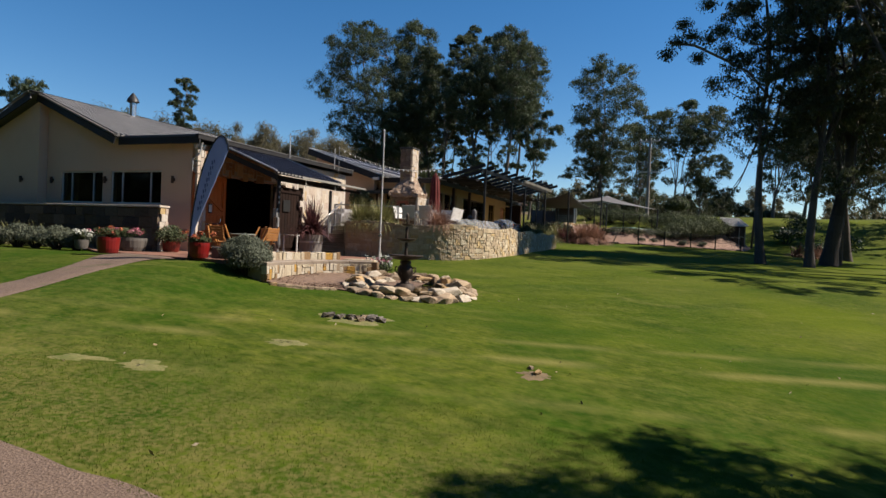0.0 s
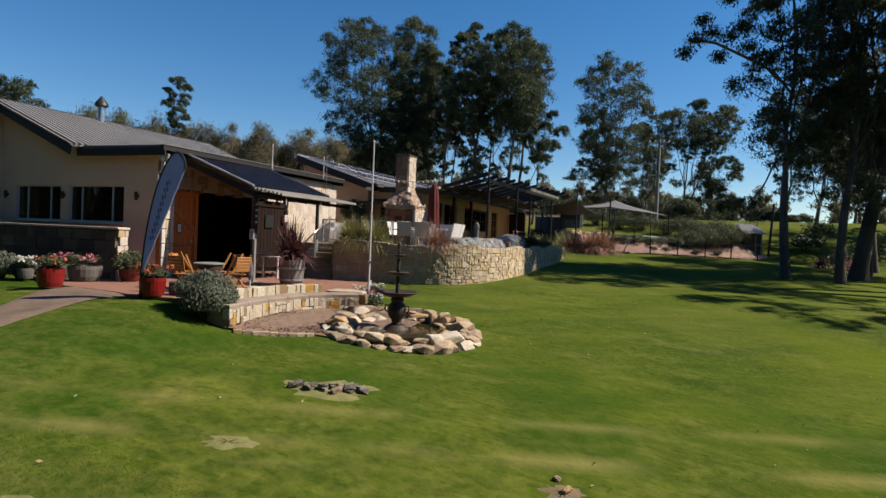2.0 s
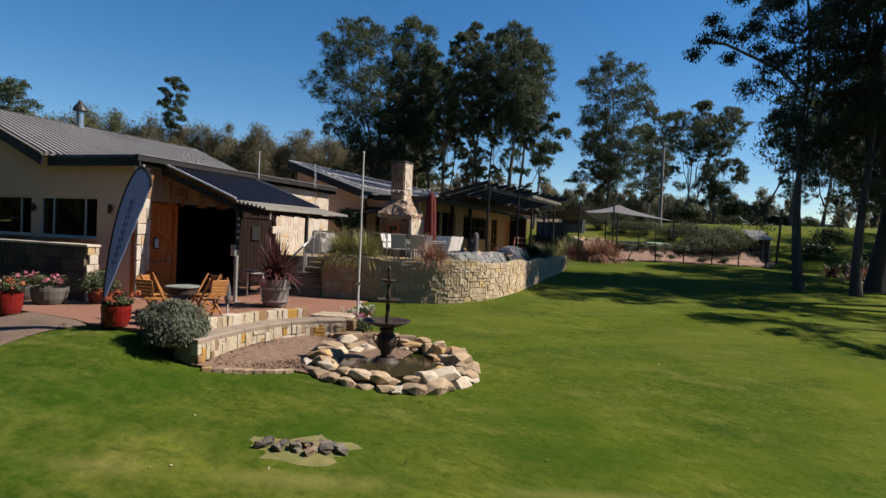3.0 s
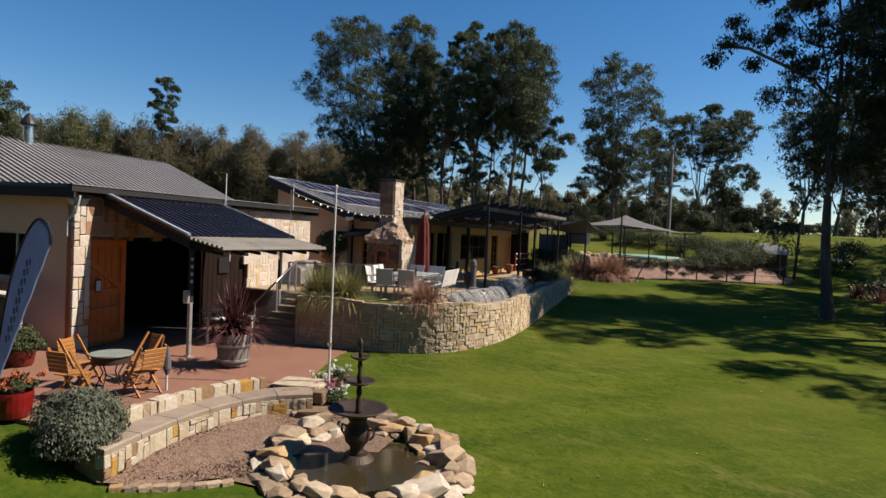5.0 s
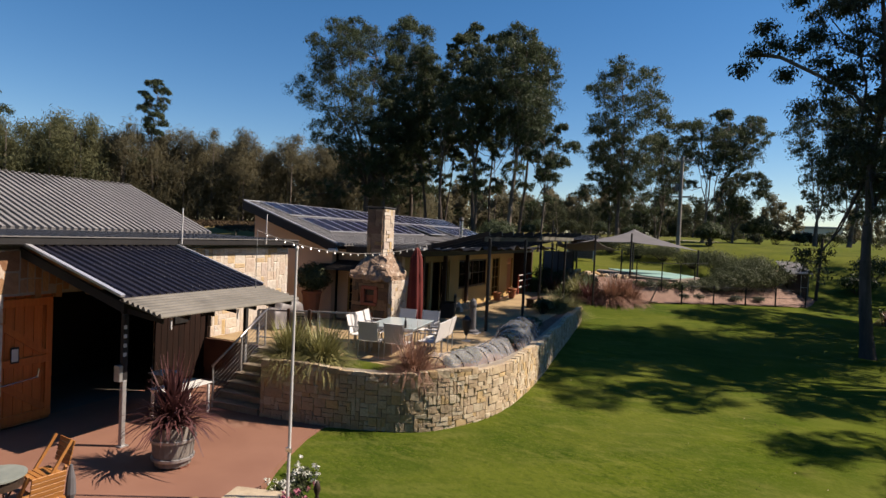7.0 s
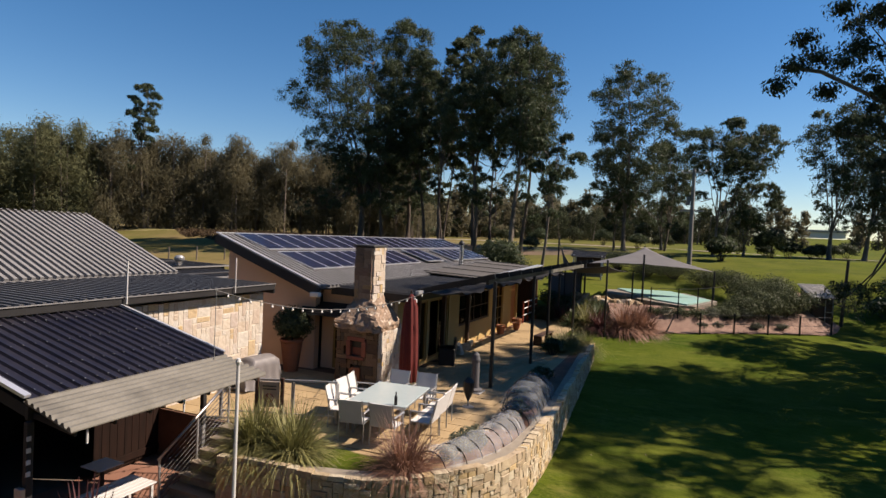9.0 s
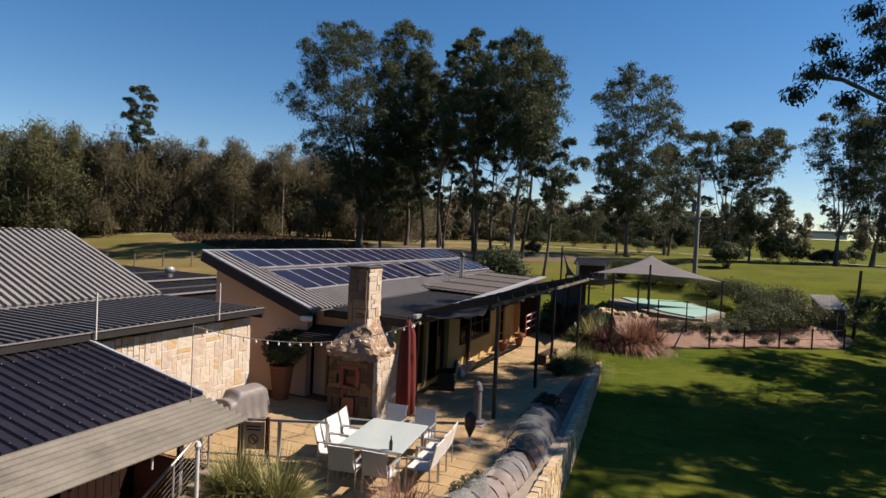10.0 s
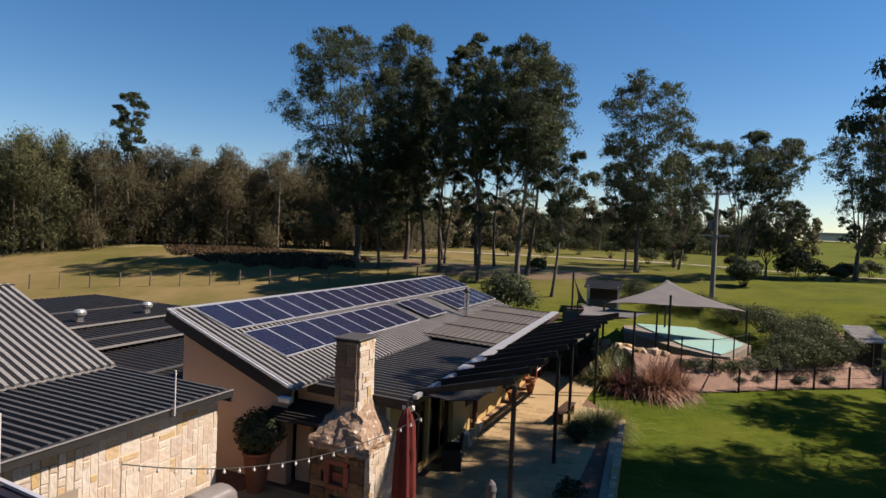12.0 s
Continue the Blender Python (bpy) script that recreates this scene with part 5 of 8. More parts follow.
part("gutter_box", boxes((-12.05, -11.75, 26.62, 26.74, 3.62, 3.74), bevel=0.02), M_WHITE, house)
part("small_awning", ribbed((-15.75, 26.0, 3.02), (1.9, 0, 0.02), (0, 0.9, 0.28), pitch=0.12), M_FASCIA, house, "small dark awning over the side door")
# raised far verandah roof in pale sheets
part("far_sheet", ribbed((-15.0, 33.9, 4.08), (0, 8.8, 0.25), (3.0, 0, -0.12), pitch=0.25, rise=0.02), M_SHADE_LT, house, "pale grey translucent verandah sheets")
part("sheet_batten", beams(*[((-15.0, y, 4.13 + (y - 33.9) * 0.0284), (-12.0, y, 4.02 + (y - 33.9) * 0.0284), 0.05, 0.03) for y in (34.1, 36.3, 38.5, 40.7, 42.5)]), M_BLACK, house)
rail = thing("porch_rail", "low rail of pale bars on red uprights at the porch", "railing", (-12.3, 42.8, 1.2))
for y in (-1.5, -0.5, 0.5, 1.5):
    part("upright", boxes((-0.04, 0.04, y - 0.04, y + 0.04, -0.3, 1.15), bevel=0.008), M_REDRAIL, rail)
for z in (0.35, 0.72, 1.05):
    part("bar", boxes((-0.02, 0.02, -1.54, 1.54, z, z + 0.05)), M_SLING, rail)
# pergola
perg = thing("pergola", "dark pergola with stepped rafters on black posts", "pergola")


PX0, PZ0 = -11.95, 3.92
part("edge_beam", beams(((-9.75, 27.4, 4.37), (-9.35, 40.2, 4.47), 0.09, 0.16)), M_BLACK, perg)
part("white_beam", beams(((-9.25, 33.7, 4.5), (-9.05, 40.2, 4.52), 0.1, 0.16)), M_STRIP, perg, "pale painted end beam")
part("house_beam", beams(((-11.9, 26.9, 3.74), (-11.9, 42.8, 3.74), 0.08, 0.2)), M_BLACK, perg)
for i in range(12):
    y = 27.2 + i * 1.13
    tip = -9.45 + 0.95 * (y - 27.2) / 12.3
    part("rafter", beams(((PX0, y, PZ0), (tip, y, PZ0 + (tip - PX0) * 0.26), 0.07, 0.16)), M_BLACK, perg)
for x, y in ((-9.5, 27.4), (-9.3, 31.4), (-9.6, 35.3), (-9.35, 39.8)):
    part("post", boxes((x - 0.05, x + 0.05, y - 0.05, y + 0.05, 0.9 if y < 37 else 0.6, 4.4), bevel=0.01), M_BLACK, perg)
for y in (28.4, 30.6, 33.2):
    part("wall_post", boxes((-12.55, -12.4, y - 0.07, y + 0.07, 1.2, 3.75), bevel=0.01), M_WOOD_DK, perg)
# ragged cloth hanging along the inner edge
verts, faces = [], []
for i in range(61):
    y = 27.0 + i * 0.25
    sag = 0.1 * math.sin(i * 1.3) + 0.08 * math.sin(i * 0.37)
    for k in range(5):
        f = k / 4
        verts.append((-11.85 + f * 1.5 + 0.06 * math.sin(i * 0.7 + k), y, 3.88 + 0.04 * math.sin(i * 0.9 + k * 2) + (0.12 - 0.6 * sag) * f))
faces = [(i * 5 + k, i * 5 + k + 1, i * 5 + k + 6, i * 5 + k + 5) for i in range(60) for k in range(4)]
cloth = raw("shade_cloth", verts, faces, M_BLKCL, perg, "ragged black shade cloth")
md = cloth.modifiers.new("thick", "SOLIDIFY")
md.thickness = 0.015
part("gutter", beams(((-11.8, 26.8, 3.92), (-11.85, 34, 3.95), 0.12, 0.1)), M_ALU, perg, "pale metal gutter")
part("sheet_edge", beams(((-11.8, 30.0, 3.96), (-11.8, 42.6, 4.3), 0.34, 0.05)), M_ALU, perg, "pale metal sheet edge")
# glazed openings
def glazed(name, y0, y1, z0, z1, bars_n, material, label, rows_n=0, x=-12.6):
    g = tagged(new(name), label, "window" if "window" in name else "door", kind="structure")
    fr = [(x - 0.12, x - 0.04, y0, y0 + 0.07, z0, z1), (x - 0.12, x - 0.04, y1 - 0.07, y1, z0, z1), (x - 0.12, x - 0.04, y0 + 0.07, y1 - 0.07, z0, z0 + 0.08), (x - 0.12, x - 0.04, y0 + 0.07, y1 - 0.07, z1 - 0.08, z1)]
    part("frame", boxes(*fr), material, g)
    ys = np.linspace(y0 + 0.07, y1 - 0.07, bars_n + 1)
    for a, b in zip(ys, ys[1:]):
        part("pane", boxes((x - 0.085, x - 0.075, a + 0.025, b - 0.025, z0 + 0.08, z1 - 0.08)), M_GLASS, g)
    for b in ys[1:-1]:
        part("mullion", boxes((x - 0.11, x - 0.05, b - 0.025, b + 0.025, z0 + 0.08, z1 - 0.08)), material, g)
    for k in range(rows_n):
        z = z0 + (z1 - z0) * (k + 1) / (rows_n + 1)
        part("glazing_bar", boxes((x - 0.105, x - 0.055, y0 + 0.07, y1 - 0.07, z - 0.015, z + 0.015)), material, g)
    return g


M_YFRAME = mat("ochre_joinery", (0.48, 0.28, 0.08), (0.4, 0.22, 0.06), rough=0.5, scale=4, fine=30)
M_ODOOR = mat("orange_door_paint", (0.55, 0.2, 0.05), (0.48, 0.17, 0.04), rough=0.5, scale=4, fine=30)
glazed("glazed_door", 28.01, 29.41, 1.25, 3.4, 2, M_YFRAME, "ochre-framed glazed verandah doors")
glazed("glazed_door", 29.61, 31.41, 1.25, 3.4, 2, M_YFRAME, "ochre-framed glazed verandah doors")
glazed("verandah_window", 32.51, 36.31, 2.05, 3.35, 4, M_WOOD_DK, "dark-framed verandah window", 1)
glazed("glazed_door", 37.31, 38.51, 1.25, 3.4, 2, M_YFRAME, "ochre-framed glazed doors", 3)
od = tagged(new("orange_door"), "orange painted timber door to the verandah", "door", kind="structure")
part("leaf", boxes((-12.75, -12.7, 39.91, 41.01, 1.25, 3.3), bevel=0.01), M_ODOOR, od)
part("panel", boxes((-12.7, -12.68, 40.05, 40.87, 1.5, 2.2), (-12.7, -12.68, 40.05, 40.87, 2.35, 3.1), bevel=0.01), M_ODOOR, od)
part("handle", bars(((-12.67, 40.1, 2.25), (-12.6, 40.1, 2.25), 0.012)), M_STEEL, od)
sd = tagged(new("side_door"), "narrow cream french door with glazing bars", "door", kind="structure")
part("frame", boxes((-14.85, -14.78, 26.92, 27.0, 1.2, 3.25), (-14.12, -14.05, 26.92, 27.0, 1.2, 3.25), (-14.78, -14.12, 26.92, 27.0, 1.2, 1.5), (-14.78, -14.12, 26.92, 27.0, 3.15, 3.25)), M_YFRAME, sd)
part("glazing_bar", boxes((-14.47, -14.43, 26.93, 26.98, 1.5, 3.15), *[(-14.78, -14.12, 26.93, 26.98, z, z + 0.03) for z in (1.8, 2.12, 2.44, 2.76)]), M_YFRAME, sd)
part("pane", boxes((-14.78, -14.12, 26.95, 26.957, 1.5, 3.15)), M_GLASS, sd)
# solar panels
def solar(at_y, x_top, wide=0.93, long=1.6):
    p = thing("solar_panel", "blue solar panel with aluminium frame on the roof", "solar panel", group="roof solar panels")
    z = roof_z(x_top) + 0.11
    ang = math.atan(SL)
    p.matrix_basis = pose(x_top, at_y, z, 0, math.degrees(ang), 0)
    part("cell_face", boxes((0.03, long - 0.03, 0.025, wide - 0.025, 0.0, 0.03)), M_PANEL, p)
    part("frame", boxes((0, long, 0, 0.025, -0.01, 0.036), (0, long, wide - 0.025, wide, -0.01, 0.036), (0, 0.03, 0.025, wide - 0.025, -0.01, 0.036), (long - 0.03, long, 0.025, wide - 0.025, -0.01, 0.036)), M_ALU, p)
    return p


first = solar(26.8, -19.05)
for i in range(1, 20):
    copy_thing(first, pose(-19.05, 26.8 + i * 0.938, roof_z(-19.05) + 0.11, 0, math.degrees(math.atan(SL)), 0))
for i in range(9):
    copy_thing(first, pose(-17.27, 26.93 + i * 0.938, roof_z(-17.27) + 0.11, 0, math.degrees(math.atan(SL)), 0))
for i in range(2):
    copy_thing(first, pose(-17.15, 36.0 + i * 0.938, roof_z(-17.15) + 0.2, 0, math.degrees(math.atan(SL)), 0))
for i in range(6):
    copy_thing(first, pose(-17.2, 39.4 + i * 0.938, roof_z(-17.2) + 0.16, 0, math.degrees(math.atan(SL)), 0))
rack = thing("panel_rails", "aluminium mounting rails under the solar panels", "rails")
for x in (-18.8, -17.9, -17.1, -16.3):
    part("rail", beams(((x, 26.9, roof_z(x) + 0.06), (x, 45.3 if x < -17.6 else 35.2, roof_z(x) + 0.06), 0.05, 0.05)), M_ALU, rack)
flue = thing("house_flue", "galvanised flue pipe on the house roof", "flue", (-15.1, 38.9, 4.05))
part("pipe", lathe([(0.11, -0.1), (0.11, 1.2), (0.1, 1.21)], 14), M_STEEL, flue)
part("cap", lathe([(0.05, 1.2), (0.17, 1.3), (0.14, 1.36), (0.0, 1.48)], 14), M_BLACK, flue)
# stone oven chimney
oven = thing("stone_oven", "sandstone outdoor pizza oven with tall chimney", "oven")
part("core", boxes((-13.62, -12.42, 25.55, 26.85, 1.15, 2.85), (-13.42, -12.98, 26.0, 26.62, 2.8, 5.2)), M_MORTAR, oven)
bm = bmesh.new()
lo = [(-13.8, 25.36), (-12.28, 25.36), (-12.28, 26.88), (-13.8, 26.88)]
hi = [(-13.5, 25.95), (-12.9, 25.95), (-12.9, 26.68), (-13.5, 26.68)]
a = [bm.verts.new((*p, 2.8)) for p in lo]
b = [bm.verts.new((*p, 3.0)) for p in lo]
c = [bm.verts.new((*p, 3.75)) for p in hi]
bm.faces.new(a[::-1]), bm.faces.new(c)
for i in range(4):
    j = (i + 1) % 4
    bm.faces.new((a[i], a[j], b[j], b[i])), bm.faces.new((b[i], b[j], c[j], c[i]))
bmesh.ops.subdivide_edges(bm, edges=bm.edges[:], cuts=13, use_grid_fill=True)
for v in bm.verts:
    q = v.co.copy()
    for k, amp in ((3, 0.1), (8, 0.05), (17, 0.025)):
        v.co += Vector((noise.noise(q * k), noise.noise(q * k + Vector((9, 0, 0))), noise.noise(q * k + Vector((0, 9, 0))))) * amp
part("shoulder", bm, M_LUMP, oven, "lumpy rendered stone shoulder")
# light and shade painted by face: front and left dark stone, sunward right cream
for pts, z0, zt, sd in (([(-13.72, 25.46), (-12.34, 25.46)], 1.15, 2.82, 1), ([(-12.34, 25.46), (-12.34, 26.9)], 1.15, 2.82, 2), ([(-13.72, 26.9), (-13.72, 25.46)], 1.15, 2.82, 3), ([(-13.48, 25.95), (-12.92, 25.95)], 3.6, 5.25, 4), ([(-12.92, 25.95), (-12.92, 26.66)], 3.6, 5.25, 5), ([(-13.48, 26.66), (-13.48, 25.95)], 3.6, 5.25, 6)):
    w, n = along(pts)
    ashlar(oven, w, n, z0, lambda s, zt=zt: zt, M_OVEN_SHADE if sd in (1, 3) else M_CHIM_SHADE if sd in (4, 6) else M_CREAM, 40 + sd, cell=0.13, wide=(1, 3), tall=(1, 2), depth=0.12, gap=0.007, rough=3, skip=(lambda s, z: (0.35 < s < 1.0 and 2.0 < z < 2.6) or (0.4 < s < 0.85 and z < 1.75)) if sd == 1 else None)
bm = boxes((-13.35, -12.75, 25.38, 25.5, 2.5, 2.62), (-13.38, -13.24, 25.38, 25.5, 2.05, 2.5), (-12.86, -12.72, 25.38, 25.5, 2.05, 2.5), (-13.35, -12.75, 25.36, 25.5, 1.95, 2.05), bevel=0.012)
part("brick_arch", bm, M_BRICK, oven, "red brick oven surround")
part("oven_mouth", boxes((-13.24, -12.86, 25.5, 25.54, 2.05, 2.5)), M_BLACK, oven)
part("brick_back", boxes((-13.2, -12.9, 25.47, 25.5, 2.08, 2.3)), M_BRICK, oven)
part("wood_store_door", boxes((-13.3, -12.9, 25.42, 25.47, 1.2, 1.72), bevel=0.01), M_TERRA, oven, "terracotta-coloured wood store door")
part("cap", boxes((-13.58, -12.84, 25.86, 26.74, 5.28, 5.33), bevel=0.01), M_ROOF_DK, oven, "folded metal chimney cap")
for x in (-13.5, -12.98):
    part("cap_leg", boxes((x, x + 0.06, 25.92, 26.68, 5.2, 5.28)), M_FASCIA, oven)

# ---- terrace and stairs ----
tw = tagged(new("retaining_wall"), "curved dry sandstone retaining wall round the terrace", "wall", kind="structure")
bm = bmesh.new()
ins, outs = [(x - 0.32, y + 0.3) for x, y in terr_line], [(x + 0.035, y - 0.035) for x, y in terr_line]
for (a, b), (c, d) in zip(zip(outs, outs[1:]), zip(ins, ins[1:])):
    v = [bm.verts.new((*q, z)) for z in (-0.5, 1.26) for q in (a, b, d, c)]
    for f in ((3, 2, 1, 0), (4, 5, 6, 7), (0, 1, 5, 4), (1, 2, 6, 5), (2, 3, 7, 6), (3, 0, 4, 7)):
        bm.faces.new([v[i] for i in f])
part("core", bm, M_MORTAR, tw)
w, n = along(terr_line)
ashlar(tw, w, n, -0.1, lambda s: 1.34 + 0.05 * math.sin(s * 1.7), M_STONE, 21, cell=0.1, wide=(1, 3), tall=(1, 2), depth=0.17, gap=0.008, proud=(0.85, 1.15), most=300, rough=3.5, batter=3)
# stairs
st = tagged(new("stairs"), "stone steps with pale treads up to the terrace", "stairs", kind="structure")
for i in range(7):
    z, y = 1.2 * (i + 1) / 7, 19.15 + i * 0.27
    s = part("step", boxes((-13.72, -12.3, y, 21.15, z - 0.172, z - 0.04)), M_MORTAR, st)
    part("tread", boxes((-13.74, -12.28, y - 0.03, y + 0.3, z - 0.04, z), bevel=0.01), M_SEATCAP, s)
rl = thing("stair_railing", "steel stair railing with cable infill beside the steps", "railing")
shaded(part("top_rail", bars(((-13.68, 19.1, 1.0), (-13.7, 21.05, 2.2), 0.032), n=16), M_CHROME, rl, "dull round top rail"))
for y in (19.15, 20.1, 21.0):
    zf = 1.2 * (y - 19.15) / 1.9
    part("post", bars(((-13.69, y, zf), (-13.69, y, zf + 1.0), 0.025)), M_GREYST, rl)
for k in range(8):
    part("cable", bars(((-13.69, 19.15, 0.12 + k * 0.11), (-13.69, 21.0, 1.28 + k * 0.11), 0.008), n=5), M_STEEL, rl)
rl2 = thing("terrace_railing", "dark steel rail fence along the terrace edge", "railing")
part("rail", beams(((-14.2, 21.3, 2.12), (-11.62, 22.28, 2.15), 0.05, 0.05), ((-14.2, 21.3, 1.35), (-11.62, 22.28, 1.35), 0.03, 0.03)), M_GREYST, rl2)
for f in (0, 0.33, 0.62, 1.0):
    p = Vector((-14.2, 21.3)).lerp(Vector((-11.62, 22.28)), f)
    part("post", boxes((p.x - 0.03, p.x + 0.03, p.y - 0.03, p.y + 0.03, 1.16, 2.12)), M_GREYST, rl2)
sg = thing("no_smoking_sign", "brown timber sign with red no-smoking ring", "sign", (-13.1, 21.68, 1.2), 21)
part("board", boxes((-0.24, 0.24, -0.02, 0.0, 0.3, 0.9), bevel=0.005), mat("sign_board", (0.52, 0.4, 0.29), (0.45, 0.35, 0.25), scale=4, fine=30), sg)
bm = bmesh.new()
for i in range(20):
    a0, a1 = 2 * math.pi * i / 20, 2 * math.pi * (i + 1) / 20
    bar(bm, (0.1 * math.cos(a0), -0.025, 0.52 + 0.1 * math.sin(a0)), (0.1 * math.cos(a1), -0.025, 0.52 + 0.1 * math.sin(a1)), 0.012, n=5)
bar(bm, (-0.07, -0.025, 0.59), (0.07, -0.025, 0.45), 0.012, n=5)
part("ring", bm, M_RED, sg, "red prohibition ring")
part("writing_bar", boxes((-0.16, 0.16, -0.024, -0.02, 0.78, 0.81), (-0.16, 0.16, -0.024, -0.02, 0.71, 0.74)), M_BLACK, sg)
for x in (-0.3, 0.3):
    part("post", boxes((x - 0.04, x + 0.04, -0.04, 0.04, -0.04, 1.0), bevel=0.008), M_WOOD_DK, sg)
# table and chairs
tb = thing("outdoor_table", "large frosted glass outdoor table with dark frame", "table", (-10.47, 22.82, 1.2), 7)
part("tabletop", boxes((-0.68, 0.68, -0.9, 0.9, 0.72, 0.745), bevel=0.006), M_TABLE, tb, "pale frosted glass top")
part("frame", boxes((-0.64, 0.64, -0.86, -0.82, 0.66, 0.72), (-0.64, 0.64, 0.82, 0.86, 0.66, 0.72), (-0.64, -0.6, -0.82, 0.82, 0.66, 0.72), (0.6, 0.64, -0.82, 0.82, 0.66, 0.72)), M_GREYST, tb)
for x in (-0.58, 0.58):
    for y in (-0.8, 0.8):
        part("leg", boxes((x - 0.03, x + 0.03, y - 0.03, y + 0.03, 0, 0.66)), M_GREYST, tb)
ch = thing("sling_chair", "white sling outdoor armchair with grey steel frame", "chair", (0, 0, 0), group="chairs round the table")
bm = bmesh.new()
bm2 = boxes((-0.25, 0.25, -0.24, 0.24, 0.4, 0.42))
part("seat", bm2, M_SLING, ch)
bm.free()
part("backrest", boxes((-0.25, 0.25, -0.012, 0.012, 0.0, 0.52)), M_SLING, ch).matrix_basis = pose(0, 0.25, 0.43, -14, 0, 0)
for x in (-0.27, 0.27):
    part("side_frame", tube([(x, -0.25, 0.41), (x, 0.22, 0.41), (x, 0.37, 0.95)], 0.014), M_GREYST, ch)
for x in (-0.28, 0.28):
    part("armrest", boxes((x - 0.025, x + 0.025, -0.24, 0.28, 0.63, 0.66), bevel=0.008), M_GREYST, ch)
    for y in (-0.24, 0.27):
        part("leg", bars(((x, y, 0.0), (x, y * 0.95, 0.64), 0.014)), M_GREYST, ch)
seats = [(-1.0, y, 90) for y in (-0.45, 0.12, 0.68)] + [(1.0, y, -90) for y in (-0.5, 0.08, 0.62)] + [(x, -1.15, 180) for x in (-0.38, 0.36)] + [(x, 1.18, 0) for x in (-0.36, 0.4)]
base = pose(-10.47, 22.82, 1.2, 0, 0, 7)
for i, (x, y, r) in enumerate(seats):
    m = base @ pose(x, y, 0, 0, 0, r + random.Random(i).uniform(-7, 7))
    if i == 0:
        ch.matrix_basis = m
    else:
        copy_thing(ch, m)
bottle = thing("condiment_bottle", "dark bottle standing on the outdoor table", "bottle", (-9.95, 22.05, 1.945))
part("glass", lathe([(0.035, 0), (0.035, 0.17), (0.014, 0.23), (0.014, 0.29)], 12), M_BLACK, bottle)
# covered barbecue
bq = thing("covered_barbecue", "barbecue under a grey vinyl cover by stone wall", "barbecue", (-15.3, 23.75, 1.16), 84)
bq.scale = (0.86, 0.92, 0.82)
nu, nv = 34, 16
verts = []
for i in range(nu + 1):
    u = i / nu * 2 - 1
    for k in range(nv + 1):
        v = k / nv * 2 - 1
        # flat top in the middle half, then the skirt hanging to the ground
        tu, tv = max(abs(u) - 0.72, 0) / 0.28, max(abs(v) - 0.5, 0) / 0.5
        drop = max(tu, tv)
        x, y = 0.72 * min(abs(u) / 0.72, 1) * math.copysign(1, u), 0.31 * min(abs(v) / 0.5, 1) * math.copysign(1, v)
        lid = 0.86 + 0.26 * smooth((u + 0.5) / 0.16) - 0.1 * smooth((u - 0.55) / 0.2) - 0.1 * (v / 0.5) ** 2 * (drop == 0)
        fold = drop * (0.035 * math.sin(u * 19 + v * 3) + 0.03 * math.sin(v * 11 + 1))
        out = 0.05 * drop + fold
        x += math.copysign(out if tu else 0.0, u)
        y += math.copysign(out if tv else 0.0, v)
        z = (lid - 0.1 * (drop > 0)) * (1 - drop) + (0.1 + 0.04 * math.sin(u * 7 + v * 5)) * drop
        verts.append((x, y, z + 0.015 * noise.noise((u * 5, v * 5, 2))))
bm = bmesh.new()
vs = [bm.verts.new(q) for q in verts]
for i in range(nu):
    for k in range(nv):
        a = i * (nv + 1) + k
        bm.faces.new((vs[a], vs[a + nv + 1], vs[a + nv + 2], vs[a + 1]))
shaded(part("cover", bm, M_COVER, bq))
for x in (-0.5, 0.5):
    part("wheel", bars(((x, -0.25, 0.06), (x, -0.19, 0.06), 0.06), ((x, 0.19, 0.06), (x, 0.25, 0.06), 0.06)), M_BLACK, bq)
# topiary in a pot
tp = thing("potted_topiary", "clipped round bush in a tall terracotta pot", "plant", (-15.7, 25.85, 1.16))
part("pot", lathe([(0.22, 0), (0.26, 0.3), (0.34, 0.95), (0.38, 1.0), (0.36, 1.06), (0.3, 1.02), (0.28, 0.95)], 20), M_TERRA, tp, "tall terracotta pot")
leaves("foliage", leaf_cards(np.random.default_rng(4), [(0, 0, 1.6), (0.2, 0.1, 1.5), (-0.2, 0.05, 1.55), (0.05, -0.15, 1.45), (0.0, 0.1, 1.75)], [0.66, 0.5, 0.52, 0.48, 0.42], 900, 0.1, flat=0.85, droop=0), M_SHRUB, tp)
part("stem", bars(((0, 0, 0.9), (0, 0, 1.5), 0.04)), M_BARKD, tp)
# red closed umbrella
um = thing("closed_umbrella", "tall closed dark red canvas umbrella", "umbrella", (-11.47, 25.72, 1.16))
um.scale = (0.8, 0.8, 1.07)
part("pole", bars(((0, 0, 0), (0, 0, 2.75), 0.03)), M_WOOD_DK, um)
bm = bmesh.new()
rings = []
for z, r in ((0.25, 0.1), (0.3, 0.3), (0.9, 0.3), (1.7, 0.27), (2.3, 0.22), (2.55, 0.12), (2.65, 0.04)):
    rings.append([bm.verts.new(Vector((math.cos(a), math.sin(a), 0)) * r * (1 + 0.16 * math.cos(8 * a + z)) + Vector((0, 0, z))) for a in [2 * math.pi * i / 40 for i in range(40)]])
for a, b in zip(rings, rings[1:]):
    for i in range(40):
        bm.faces.new((a[i], a[(i + 1) % 40], b[(i + 1) % 40], b[i]))
bm.faces.new(rings[0][::-1]), bm.faces.new(rings[-1])
shaded(part("canopy", bm, M_REDCL, um, "folded dark red canvas"))
part("foot", lathe([(0.28, 0), (0.28, 0.06), (0.08, 0.1)], 18), M_BLACK, um)
